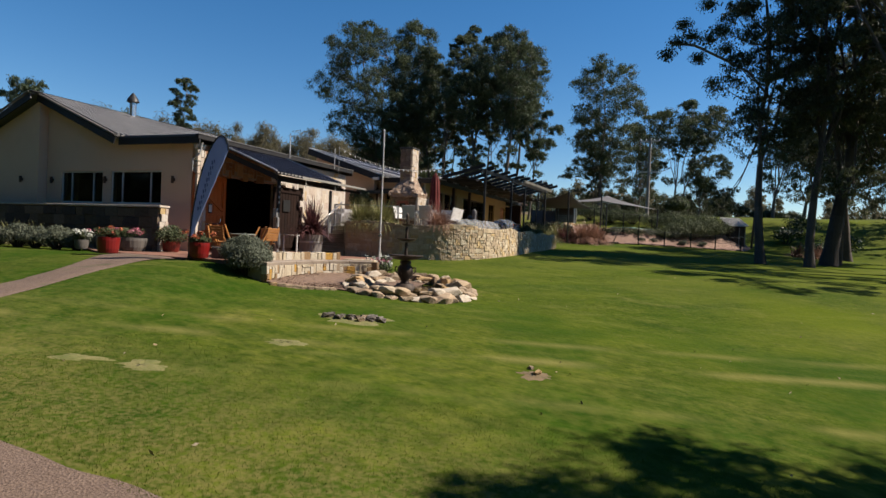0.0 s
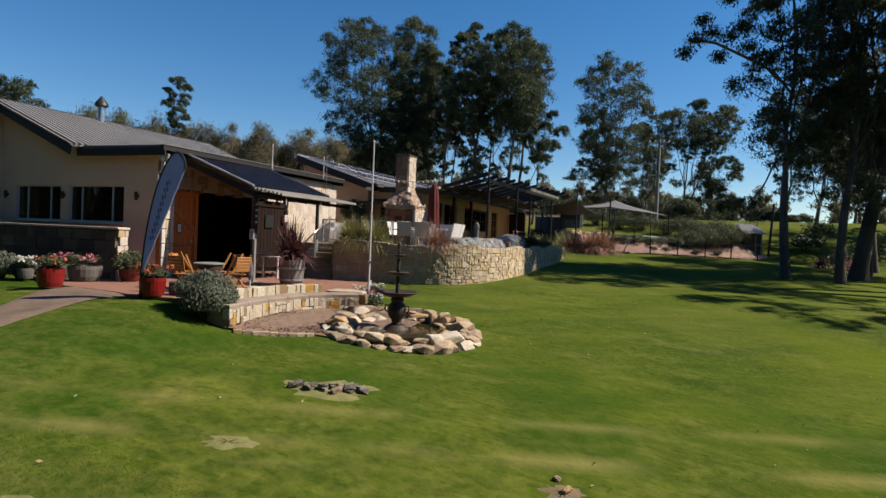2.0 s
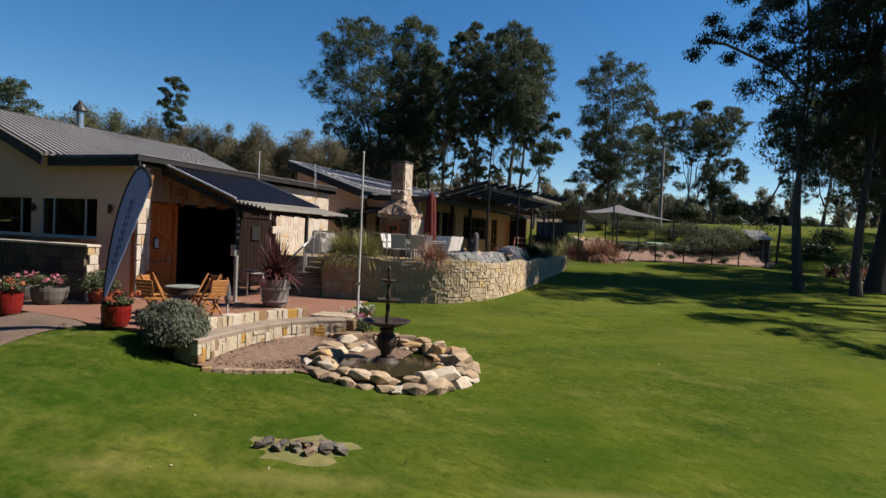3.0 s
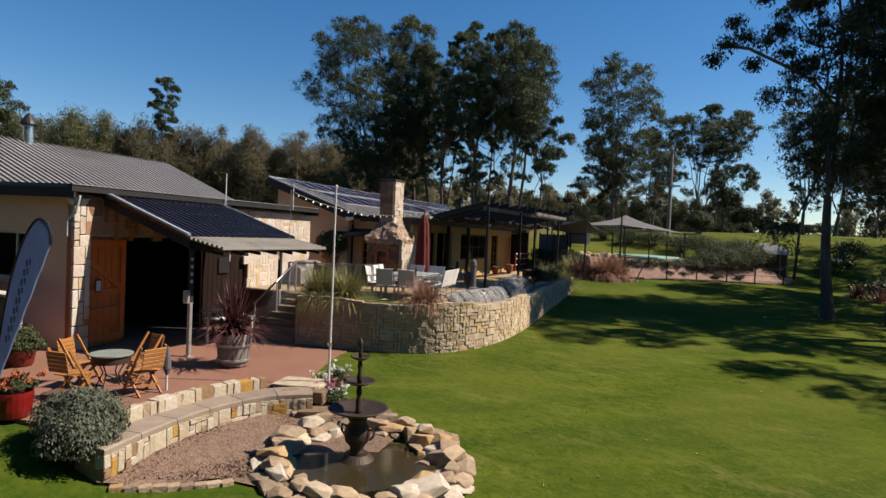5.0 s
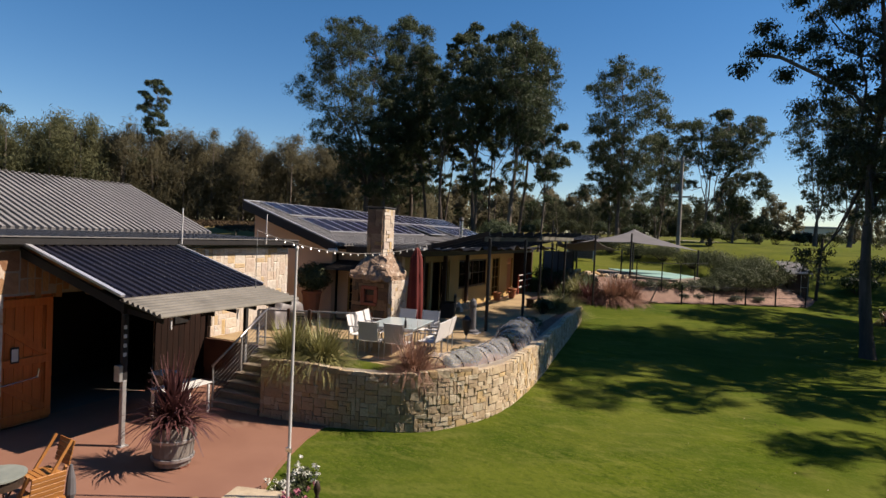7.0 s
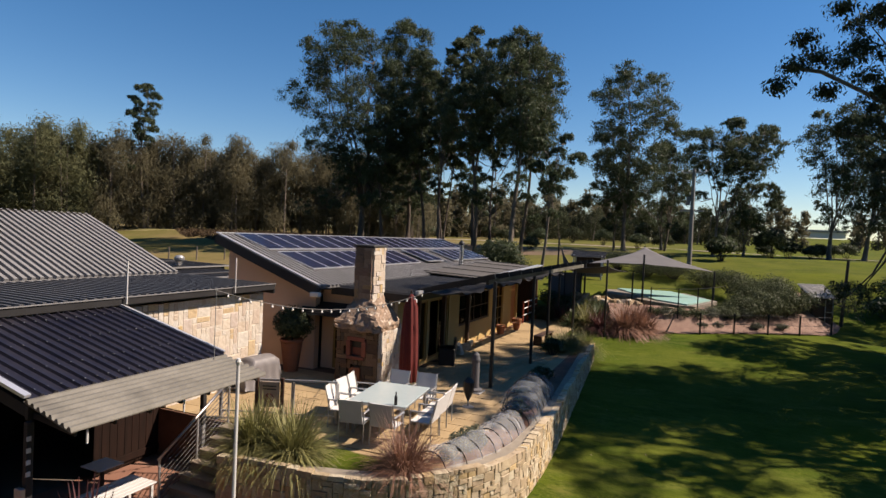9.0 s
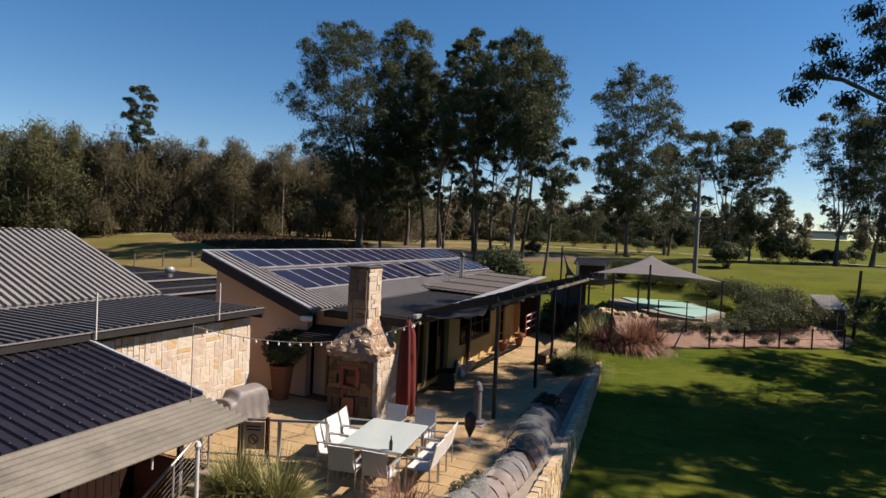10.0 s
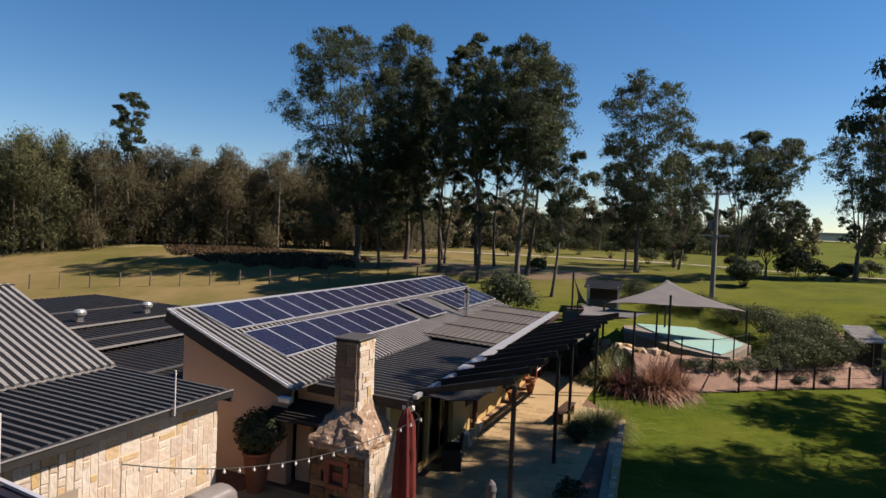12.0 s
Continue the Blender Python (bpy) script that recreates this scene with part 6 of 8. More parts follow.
# string of bulbs
sl = thing("string_lights", "festoon string of bulbs over the terrace", "lights")
pts = [(-13.3, 20.1, 4.35), (-10.75, 24.9, 4.12), (-9.55, 27.4, 4.3)]
part("hanger_rod", bars(((-13.3, 20.1, 2.6), (-13.3, 20.1, 4.4), 0.008)), M_GREYST, sl, "slim steel support rod")
allp = []
for a, b, sag in ((pts[0], pts[1], 0.42), (pts[1], (-11.9, 26.66, 3.8), 0.02)):
    a, b = Vector(a), Vector(b)
    seg = [a.lerp(b, i / 22) - Vector((0, 0, sag * 4 * (i / 22) * (1 - i / 22))) for i in range(23)]
    part("wire", tube(seg, 0.009, 5), M_BLACK, sl)
    allp += seg[1:] if sag > 0.1 else []
bulb = None
for q in allp:
    if bulb is None:
        bm = lathe([(0.012, 0.0), (0.014, -0.03), (0.026, -0.05), (0.022, -0.075), (0.0, -0.085)], 8)
        bulb = part("bulb", bm, M_BULB, sl)
        bulb.location = q
    else:
        o = new("bulb", bulb.data)
        o.parent, o.location = sl, q
# dark statue, heater, pots on the paving
ht = thing("patio_heater", "grey covered patio heater standing on the paving", "heater", (-9.75, 26.7, 1.16))
part("body", lathe([(0.2, 0), (0.22, 0.05), (0.22, 0.12), (0.12, 0.16), (0.11, 0.9), (0.13, 0.98), (0.1, 1.12), (0.03, 1.2)], 16), M_SAIL, ht)
part("base", boxes((-0.24, 0.24, -0.24, 0.24, 0, 0.06), bevel=0.01), M_GREYST, ht)
fl = thing("furled_parasol", "small dark furled parasol on a stand", "parasol", (-9.4, 25.2, 1.16))
part("cloth", lathe([(0.03, 0.2), (0.14, 0.45), (0.15, 0.7), (0.05, 0.82)], 12), M_BLACK, fl)
part("stand", lathe([(0.16, 0), (0.16, 0.04), (0.02, 0.06), (0.02, 0.25)], 12), M_GREYST, fl)
for i, (x, y, s) in enumerate(((-12.2, 37.0, 1.0), (-11.95, 38.8, 0.8), (-12.1, 39.4, 1.1))):
    pt = thing("terracotta_pot", "terracotta pot on the verandah paving", "pot", (x, y, 1.16), group="verandah pots")
    part("pot", lathe([(0.14 * s, 0), (0.22 * s, 0.38 * s), (0.25 * s, 0.4 * s), (0.24 * s, 0.46 * s), (0.2 * s, 0.44 * s), (0.18 * s, 0.36 * s)], 16), M_TERRA, pt)
    strap_plant("", "", 70 + i, (0, 0, 0), 20, 0.35, 0.03, M_SHRUB, parent=pt).location = (0, 0, 0.38 * s)
bench = thing("verandah_bench", "weathered timber bench on the paving", "bench", (-9.9, 35.9, 1.16), 85)
part("seat", boxes(*[(-0.9, 0.9, y, y + 0.11, 0.42, 0.46) for y in (-0.2, -0.07, 0.06)], bevel=0.006), M_WOOD_DK, bench)
for x in (-0.75, 0.75):
    part("leg", boxes((x - 0.05, x + 0.05, -0.18, 0.16, 0, 0.42)), M_WOOD_DK, bench)
dch = thing("dark_armchair", "black wicker armchair under the verandah", "chair", (-11.9, 29.7, 1.16), -70)
part("seat", boxes((-0.3, 0.3, -0.3, 0.3, 0.25, 0.42), bevel=0.04), M_BLACK, dch)
part("backrest", boxes((-0.3, 0.3, 0.22, 0.32, 0.42, 0.95), bevel=0.04), M_BLACK, dch)
for x in (-0.33, 0.33):
    part("armrest", boxes((x - 0.05, x + 0.05, -0.28, 0.28, 0.0, 0.62), bevel=0.03), M_BLACK, dch)
rk = thing("white_boulders", "pale boulders along the verandah wall", "rocks")
for i in range(7):
    o = link("rock", rock_mesh("rock", 300 + i), M_CREAM, rk)
    o.matrix_basis = pose(-12.35 + 0.1 * (i % 3), 30.6 + i * 0.45, 1.3, i * 20, 0, i * 50) @ Matrix.Diagonal((0.4, 0.55, 0.35, 1))
# netted row tunnels behind the wall
def tunnel(y0, y1, xc, r, seed):
    tn = thing("row_cover_tunnel", "hooped garden tunnel draped in white netting", "garden tunnel")
    rng = random.Random(seed)
    n, k = max(9, int((y1 - y0) / 0.07)), 16
    verts, faces = [], []
    hoops = []
    for i in range(n + 1):
        f = i / n
        y = y0 + (y1 - y0) * f
        x = xc(y)
        rr = r * (0.86 + 0.14 * abs(math.cos(f * math.pi * max(2, round((y1 - y0) / 0.62))))) * (1 if 0 < i < n else 0.8)
        for j in range(k + 1):
            a = math.pi * j / k
            q = Vector((x + math.cos(a) * rr, y, 1.16 + math.sin(a) * rr * 1.15))
            verts.append(q + Vector((rng.uniform(-1, 1), rng.uniform(-0.4, 0.4), rng.uniform(-1, 1))) * 0.022 + Vector((math.cos(a), 0, math.sin(a))) * 0.08 * noise.noise((x * 2.5, y * 4.5, a * 1.6 + seed)))
        if i % 6 == 0:
            hoops.append([(x + math.cos(math.pi * j / 10) * rr * 1.02, y, 1.14 + math.sin(math.pi * j / 10) * rr * 1.18) for j in range(11)])
    faces = [(i * (k + 1) + j, i * (k + 1) + j + 1, (i + 1) * (k + 1) + j + 1, (i + 1) * (k + 1) + j) for i in range(n) for j in range(k)]
    shaded(raw("netting", verts, faces, M_NET if seed < 2 else M_NETB, tn, "crumpled translucent netting"))
    for h in hoops:
        part("hoop", tube(h, 0.012, 5), M_BLACK, tn)
    return tn


def edge_x(y):
    return float(np.interp(y, [q[1] for q in terr_line[18:]], [q[0] for q in terr_line[18:]]))


tunnel(20.95, 24.2, lambda y: edge_x(y) - 0.75, 0.42, 1)
tunnel(24.3, 25.6, lambda y: edge_x(y) - 0.7, 0.5, 2)
tunnel(25.5, 27.4, lambda y: edge_x(y) - 0.85, 0.6, 3)
shrub("seedlings", "green seedlings under the netting", 5, (-8.35, 22.3, 1.16), 0.36, 1.35, 0.42, M_LAVENDER, 2600, 0.07, "plants", stem=False)
shrub("seedlings", "green seedlings under the netting", 6, (-8.1, 25.2, 1.16), 0.3, 0.9, 0.42, M_BOX, 1500, 0.07, "plants", stem=False)
# plants on the terrace edge
strap_plant("lomandra", "large arching green strap-leaf clump spilling over wall", 11, (-12.05, 20.05, 1.15), 1500, 1.55, 0.024, M_LOM, upright=0.75)
strap_plant("lomandra", "large arching green strap-leaf clump spilling over wall", 12, (-11.2, 20.1, 1.15), 1300, 1.5, 0.024, M_LOM, upright=0.75)
strap_plant("bronze_grass", "tuft of rusty brown ornamental grass", 13, (-8.95, 20.55, 1.15), 900, 1.5, 0.016, M_BRONZE, upright=0.7)
gp = tagged(raw("lawn_patch", [(-11.0, 19.9, 1.185), (-9.2, 20.1, 1.185), (-8.9, 20.8, 1.185), (-10.6, 21.0, 1.185), (-11.1, 20.7, 1.185)], [(0, 1, 2, 3, 4)], M_LAWN), "green grass strip behind the retaining wall", "grass", kind="structure")
strap_plant("grass_tussock", "yellow-green soft tussock at the terrace end", 14, (-8.7, 35.0, 1.1), 1300, 1.8, 0.02, M_LOM, upright=0.5)
strap_plant("grass_tussock", "yellow-green soft tussock at the terrace end", 15, (-8.3, 36.3, 0.95), 1100, 1.6, 0.02, M_LOM, upright=0.5)
shrub("dark_shrub", "dense dark green shrub beside the terrace posts", 16, (-9.0, 33.6, 1.15), 0.5, 0.6, 0.9, M_BOX, 1200, 0.1)
shrub("dark_shrub", "dense dark green shrub beside the terrace posts", 17, (-8.5, 29.5, 1.15), 0.4, 0.8, 0.4, M_BOX, 800, 0.1)

# ---- patio ----
def barrel_pot(name, label, at, r, h, mat_body, category="planter"):
    t = thing(name, label, category, at)
    part("tub", lathe([(r * 0.82, 0.02), (r * 0.92, h * 0.3), (r, h * 0.8), (r * 0.99, h), (r * 0.92, h), (r * 0.9, h * 0.85), (r * 0.1, h * 0.84)], 22), mat_body, t)
    return t


cp = barrel_pot("potted_cordyline", "burgundy cordyline in a half wine barrel", (-11.7, 16.2, 0.02), 0.38, 0.74, M_BARREL)
for z in (0.12, 0.46):
    bm = lathe([(0.355 + z * 0.07, z), (0.362 + z * 0.07, z + 0.005), (0.366 + z * 0.07, z + 0.055), (0.356 + z * 0.07, z + 0.06)], 22)
    part("hoop", bm, M_GREYST, cp, "weathered steel hoop")
strap_plant("", "", 21, (0, 0, 0), 240, 1.25, 0.05, M_CORD, upright=0.9, parent=cp).location = (0, 0, 0.7)
strap_plant("", "", 22, (0, 0, 0), 130, 1.15, 0.05, M_CORD, upright=1.6, parent=cp).location = (0, 0, 0.9)
for x in (-0.21, 0.21):
    part("foot_block", boxes((x - 0.09, x + 0.09, -0.1, 0.1, -0.02, 0.03), bevel=0.006), M_BRICK, cp)
def flower_pot(at, r, h, body, petals, seed, label):
    t = barrel_pot("flower_pot", label, at, r, h, body)
    rng = np.random.default_rng(seed)
    r2 = random.Random(seed)
    cs = [(r2.gauss(0, r * 0.5), r2.gauss(0, r * 0.5), h + r2.uniform(0.05, 0.2)) for _ in range(8)]
    leaves("foliage", leaf_cards(rng, cs, [r * 0.5] * 8, 70, 0.09, droop=0), M_SHRUB, t)
    cs = [(r2.gauss(0, r * 0.6), r2.gauss(0, r * 0.6), h + r2.uniform(0.12, 0.3)) for _ in range(14)]
    tagged(leaves("blossom", leaf_cards(rng, cs, [0.09] * 14, 22, 0.07, droop=0), petals, t), kind="stuff")
    return t


flower_pot((-12.0, 11.65, 0.0), 0.28, 0.42, M_RED, M_PETAL_R, 31, "red glazed pot with orange flowers by the banner")
flower_pot((-15.2, 11.45, -0.02), 0.3, 0.46, M_RED, M_PETAL_R, 32, "red glazed pot with orange flowers by drive")
flower_pot((-16.1, 12.95, 0.0), 0.42, 0.42, M_TUB, M_PETAL_P, 33, "half barrel with pink and red flowers")
flower_pot((-17.3, 13.1, 0.0), 0.42, 0.4, M_TUB, M_PETAL_P, 34, "half barrel with pink and red flowers")
flower_pot((-17.4, 12.2, 0.0), 0.2, 0.3, M_TUB, M_PETAL_W, 35, "small tub with white flowers")
bx = barrel_pot("shrub_pot", "green bush in a dark red pot at barn corner", (-15.35, 13.75, 0.0), 0.28, 0.36, M_DKRED)
leaves("foliage", leaf_cards(np.random.default_rng(36), [(0, 0, 0.66), (0.2, 0, 0.52), (-0.2, 0.1, 0.56), (0, -0.2, 0.52)], [0.38] * 4, 420, 0.09, droop=0), M_SHRUB, bx)
tr = thing("stone_trough", "low stone trough planter on the patio edge", "planter", (-11.55, 12.25, 0.0), 10)
part("trough", boxes((-0.4, 0.4, -0.18, 0.18, 0.0, 0.32), bevel=0.02), M_TUB, tr)
part("soil", boxes((-0.36, 0.36, -0.14, 0.14, 0.32, 0.325)), M_MULCH, tr)
for i, (x, y, rx, ry, h) in enumerate(((-10.45, 11.7, 0.66, 0.6, 0.95), (-10.1, 11.45, 0.5, 0.5, 0.8))):
    shrub("lavender_bush", "rounded grey-green lavender bush by the seat wall", 41 + i, (x, y, G(x, y) - 0.05), rx, ry, h + 0.22, M_LAVENDER, 15000, 0.062, lumps=30, droop=-1.3)
for i, (x, y, s) in enumerate(((-17.9, 12.4, 0.7), (-18.7, 12.3, 0.85), (-19.6, 12.2, 0.8), (-20.5, 12.2, 0.9), (-21.5, 12.1, 0.8), (-22.6, 12.2, 0.9), (-23.7, 12.2, 0.85))):
    shrub("lavender_bush", "grey-green lavender bush before the stone wall", 51 + i, (x, y, -0.08), s * 0.8, s * 0.6, s * 1.05, M_LAVENDER, 3600, 0.075, lumps=16, droop=-0.8)
for i, (x, y) in enumerate(((-21.0, 13.1), (-22.6, 13.2), (-24.2, 13.2))):
    strap_plant("strap_clump", "yellow-green strap-leaf clump at the stone wall", 61 + i, (x, y, -0.05), 160, 1.1, 0.03, M_LOM, upright=0.9)
# round table and folding chairs
rt = thing("round_table", "round slatted metal garden table with scrolled legs", "table", (-12.2, 13.5, 0.0))
part("tabletop", lathe([(0.34, 0.66), (0.38, 0.67), (0.38, 0.695), (0.34, 0.7)], 28), mat("verdigris_top", (0.22, 0.25, 0.22), (0.3, 0.33, 0.29), scale=6, fine=40, rough=0.6), rt)
for k in range(4):
    a = math.pi / 2 * k + 0.4
    d = Vector((math.cos(a), math.sin(a), 0))
    part("leg", tube([d * 0.3 + Vector((0, 0, 0.67)), d * 0.25 + Vector((0, 0, 0.5)), d * 0.15 + Vector((0, 0, 0.32)), d * 0.24 + Vector((0, 0, 0.12)), d * 0.3], 0.013), M_IRON, rt)
part("apron", lathe([(0.33, 0.52), (0.34, 0.52), (0.34, 0.66), (0.33, 0.66)], 28), M_IRON, rt)
fc = thing("folding_chair", "honey-coloured slatted wooden folding chair", "chair", (0, 0, 0), group="chairs round the patio table")
for i in range(5):
    part("seat_slat", boxes((-0.22, 0.22, -0.2 + i * 0.085, -0.125 + i * 0.085, 0.43, 0.45), bevel=0.004), M_CHAIRW, fc)
for i in range(5):
    part("back_slat", boxes((-0.22, 0.22, -0.01, 0.01, 0.53 + i * 0.078, 0.6 + i * 0.078), bevel=0.004), M_CHAIRW, fc).matrix_basis = pose(0, 0.2, 0, -12, 0, 0)
for x in (-0.24, 0.24):
    part("leg", beams(((x, -0.24, 0.0), (x, 0.33, 0.93), 0.03, 0.045)), M_CHAIRW, fc)
    part("rear_leg", beams(((x * 0.88, 0.28, 0.0), (x * 0.88, -0.2, 0.44), 0.03, 0.045)), M_CHAIRW, fc)
part("stretcher", boxes((-0.22, 0.22, -0.15, -0.12, 0.13, 0.16)), M_CHAIRW, fc)
part("stretcher", boxes((-0.2, 0.2, 0.17, 0.2, 0.16, 0.19)), M_CHAIRW, fc)
spots = [(-11.5, 13.62, -98), (-12.25, 12.82, 188), (-12.85, 13.4, 108), (-12.3, 14.2, -8)]
for i, (x, y, r) in enumerate(spots):
    m = pose(x, y, 0, 0, 0, r)
    if i == 0:
        fc.matrix_basis = m
    else:
        copy_thing(fc, m)
gm = thing("closed_garden_umbrella", "small furled grey umbrella on a white pole", "umbrella", (-11.3, 14.0, 0.0))
part("pole", bars(((0, 0, 0), (0, 0, 0.45), 0.02)), M_WHITE, gm)
part("cloth", lathe([(0.03, 0.3), (0.075, 0.42), (0.06, 0.65), (0.02, 0.85)], 10), M_SAIL, gm)
# tables in the awning's shade
ct = thing("cafe_table", "small square pale cafe table under the awning", "table", (-15.0, 18.9, 0))
part("tabletop", boxes((-0.28, 0.28, -0.28, 0.28, 0.7, 0.73), bevel=0.01), M_WHITE, ct)
part("pedestal", lathe([(0.25, 0), (0.25, 0.03), (0.04, 0.06), (0.04, 0.7)], 14), M_BLACK, ct)
wt = thing("slatted_table", "white slatted outdoor table beside the steps", "table", (-13.75, 18.25, 0))
for i in range(6):
    part("slat", boxes((-0.35 + i * 0.12, -0.25 + i * 0.12, -0.6, 0.6, 0.7, 0.725), bevel=0.005), M_WHITE, wt)
for x in (-0.3, 0.3):
    for y in (-0.52, 0.52):
        part("leg", boxes((x - 0.025, x + 0.025, y - 0.025, y + 0.025, 0, 0.7)), M_WHITE, wt)
# teardrop banner
bn = thing("teardrop_banner", "tall blue teardrop banner with black edge", "banner", (-12.11, 11.42, -0.04), 5)
edge = [Vector((x, 0, z)) for x, z in curve([(0.0, 0.0), (0.03, 0.7), (0.11, 1.35), (0.24, 2.0), (0.41, 2.55), (0.62, 2.98), (0.83, 3.22), (1.01, 3.2), (1.12, 3.04), (1.14, 2.86)], 4)]
part("pole", tube(edge, 0.022, 6), M_BLACK, bn, "black flexible pole")
rim = [p for p in edge if p.z > 0.55]
tail = Vector((0.05, 0, 0.55))
bm = bmesh.new()
right = []
for i, p in enumerate(rim):
    f = i / (len(rim) - 1)
    right.append(tail.lerp(rim[-1], f))
for yy in (-0.006, 0.006):
    A = [bm.verts.new(p + Vector((0, yy, 0))) for p in rim]
    B = [bm.verts.new(q + Vector((0, yy + 0.004 * math.sin(i), 0))) for i, q in enumerate(right)]
    for i in range(len(rim) - 1):
        if (rim[i] - right[i]).length > 1e-4 or i:
            bm.faces.new((A[i], A[i + 1], B[i + 1], B[i]))
part("flag", bm, M_BANNER, bn, "blue-grey banner cloth")
bm = bmesh.new()
for k in range(9):
    z = 1.3 + k * 0.15
    box(bm, 0.24 + 0.05 * k, 0.28 + 0.05 * k, -0.014, -0.008, z, z + 0.1)
    box(bm, 0.31 + 0.05 * k, 0.34 + 0.05 * k, -0.014, -0.008, z + 0.03, z + 0.12)
part("writing_bar", bm, mat("banner_ink", (0.12, 0.18, 0.34), (0.14, 0.2, 0.38)), bn, "unreadable dark lettering as bars")
part("spike", bars(((0, 0, -0.1), (0, 0, 0.1), 0.03)), M_BLACK, bn)

# ---- seat wall, pond and fountain ----
sw = tagged(new("seat_wall"), "two-tier curved sandstone seat wall round a gravel bed", "wall", kind="structure")
up_line = curve([(-10.15, 11.5), (-10.25, 12.3), (-10.3, 13.2), (-10.2, 14.1), (-9.85, 15.05)])
lo_line = curve([(-9.55, 11.35), (-9.7, 12.2), (-9.78, 13.1), (-9.7, 13.9), (-9.4, 14.7), (-8.8, 15.25)])
for name, line, z0, zt, off in (("back_tier", up_line, -0.45, 0.22, 0.1), ("seat_tier", lo_line, -0.75, 0.02, 0.5)):
    bm = bmesh.new()
    o2 = [(x - off, y) for x, y in line]
    for (a, b), (c, d) in zip(zip(line, line[1:]), zip(o2, o2[1:])):
        v = [bm.verts.new((*q, z)) for z in (z0, zt - 0.03) for q in (a, b, d, c)]
        for f in ((3, 2, 1, 0), (4, 5, 6, 7), (0, 1, 5, 4), (1, 2, 6, 5), (2, 3, 7, 6), (3, 0, 4, 7)):
            bm.faces.new([v[i] for i in f])
    part(name, bm, M_MORTAR, sw)
w, n = along(up_line)
ashlar(sw, w, n, -0.02, lambda s: 0.25 + 0.02 * math.sin(s * 9), M_SEAT, 61, cell=0.135, wide=(1, 2), tall=(2, 2), depth=0.2, gap=0.005, rough=1.5)
w, n = along(lo_line)
ashlar(sw, w, n, -0.64, lambda s: -0.06, M_SEAT, 62, cell=0.125, wide=(1, 2), tall=(1, 3), depth=0.16, gap=0.006, rough=2.5)
def coping(parent, line, front, back, z0, z1, step, material, name):
    """Slabs that follow a curved wall, each a few spans long with a thin joint between."""
    pts = [Vector(q) for q in line]
    ways = [(pts[min(i + 1, len(pts) - 1)] - pts[max(i - 1, 0)]).normalized() for i in range(len(pts))]
    sides = [Vector((-w.y, w.x)) for w in ways]
    for a in range(0, len(pts) - 1, step):
        b = min(a + step, len(pts) - 1)
        bm, rings = bmesh.new(), []
        for i in range(a, b + 1):
            p = pts[i] + ways[i] * (0.006 if i == a else -0.006 if i == b else 0)
            f, k = p - sides[i] * front, p + sides[i] * back
            wob = 0.008 * noise.noise((i * 0.9, z1 * 5, 2))
            rings.append([bm.verts.new(v) for v in ((*f, z0), (*(f + sides[i] * -0.004), z1 - 0.02), (*(f + sides[i] * 0.02), z1 + wob), (*k, z1 + wob), (*k, z0))])
        for r0, r1 in zip(rings, rings[1:]):
            for i in range(5):
                bm.faces.new((r0[i], r1[i], r1[(i + 1) % 5], r0[(i + 1) % 5]))
        bm.faces.new(rings[0]), bm.faces.new(rings[-1][::-1])
        bmesh.ops.recalc_face_normals(bm, faces=bm.faces[:])
        part(name, bm, material, parent)


coping(sw, lo_line, 0.07, 0.46, -0.06, 0.03, 5, M_SEATCAP, "seat_slab")
for i, (x, y, z, a, b, h, r) in enumerate(((-9.0, 15.5, -0.12, 0.55, 0.35, 0.24, 20), (-8.7, 15.2, -0.38, 0.62, 0.4, 0.24, 30), (-9.45, 15.75, 0.0, 0.95, 0.7, 0.1, 15), (-9.3, 15.2, -0.1, 0.28, 0.26, 0.26, 8), (-8.95, 15.05, -0.42, 0.3, 0.28, 0.24, 40))):
    o = new("end_block", block(M_ENDROCK if i != 2 else M_SEAT, i))
    o.parent, o.matrix_basis = sw, pose(x, y, z, 0, 0, r) @ Matrix.Diagonal((a, b, h, 1))
bed = [(-9.55, 11.3), (-9.0, 11.75), (-8.5, 12.5), (-7.5, 12.7), (-6.9, 13.3), (-6.9, 15.6), (-7.6, 16.2), (-8.6, 15.9), (-9.3, 15.0), (-9.75, 13.5), (-9.75, 12.2)]
verts = [(-8.4, 14.0, G(-8.4, 14.0) + 0.07)] + [(x, y, max(G(x, y), -0.72) + (0.045 if 0 < i < 5 else 0.06)) for i, (x, y) in enumerate(bed)]
tagged(raw("gravel_bed", verts, [(0, 1 + i, 1 + (i + 1) % len(bed)) for i in range(len(bed))], M_CHIP), "bed of brown wood-chip gravel inside the seat wall", "gravel", kind="structure")
for i in range(9):
    f = i / 8
    x, y = -9.3 + f * 1.0, 11.42 + f * 1.05
    o = new("edging_stone", block(M_ROCK, i))
    o.parent, o.matrix_basis = sw, pose(x, y, G(x, y) + 0.02, 0, 0, 46 + (i % 3) * 5) @ Matrix.Diagonal((0.17 + 0.02 * (i % 2), 0.13, 0.1, 1))
rc = np.random.default_rng(31)
cx_, cy_ = rc.uniform(-9.7, -7.9, 5200), rc.uniform(11.6, 15.6, 5200)
lim = np.interp(cy_, [11.4, 12.2, 13.1, 13.9, 14.7, 15.25], [-9.5, -9.62, -9.7, -9.62, -9.32, -8.7])
keep = (cx_ > lim) & (cy_ - 11.5 > (cx_ + 9.45) * 0.98) & (np.hypot(cx_ + 7.05, cy_ - 14.2) > 1.5)
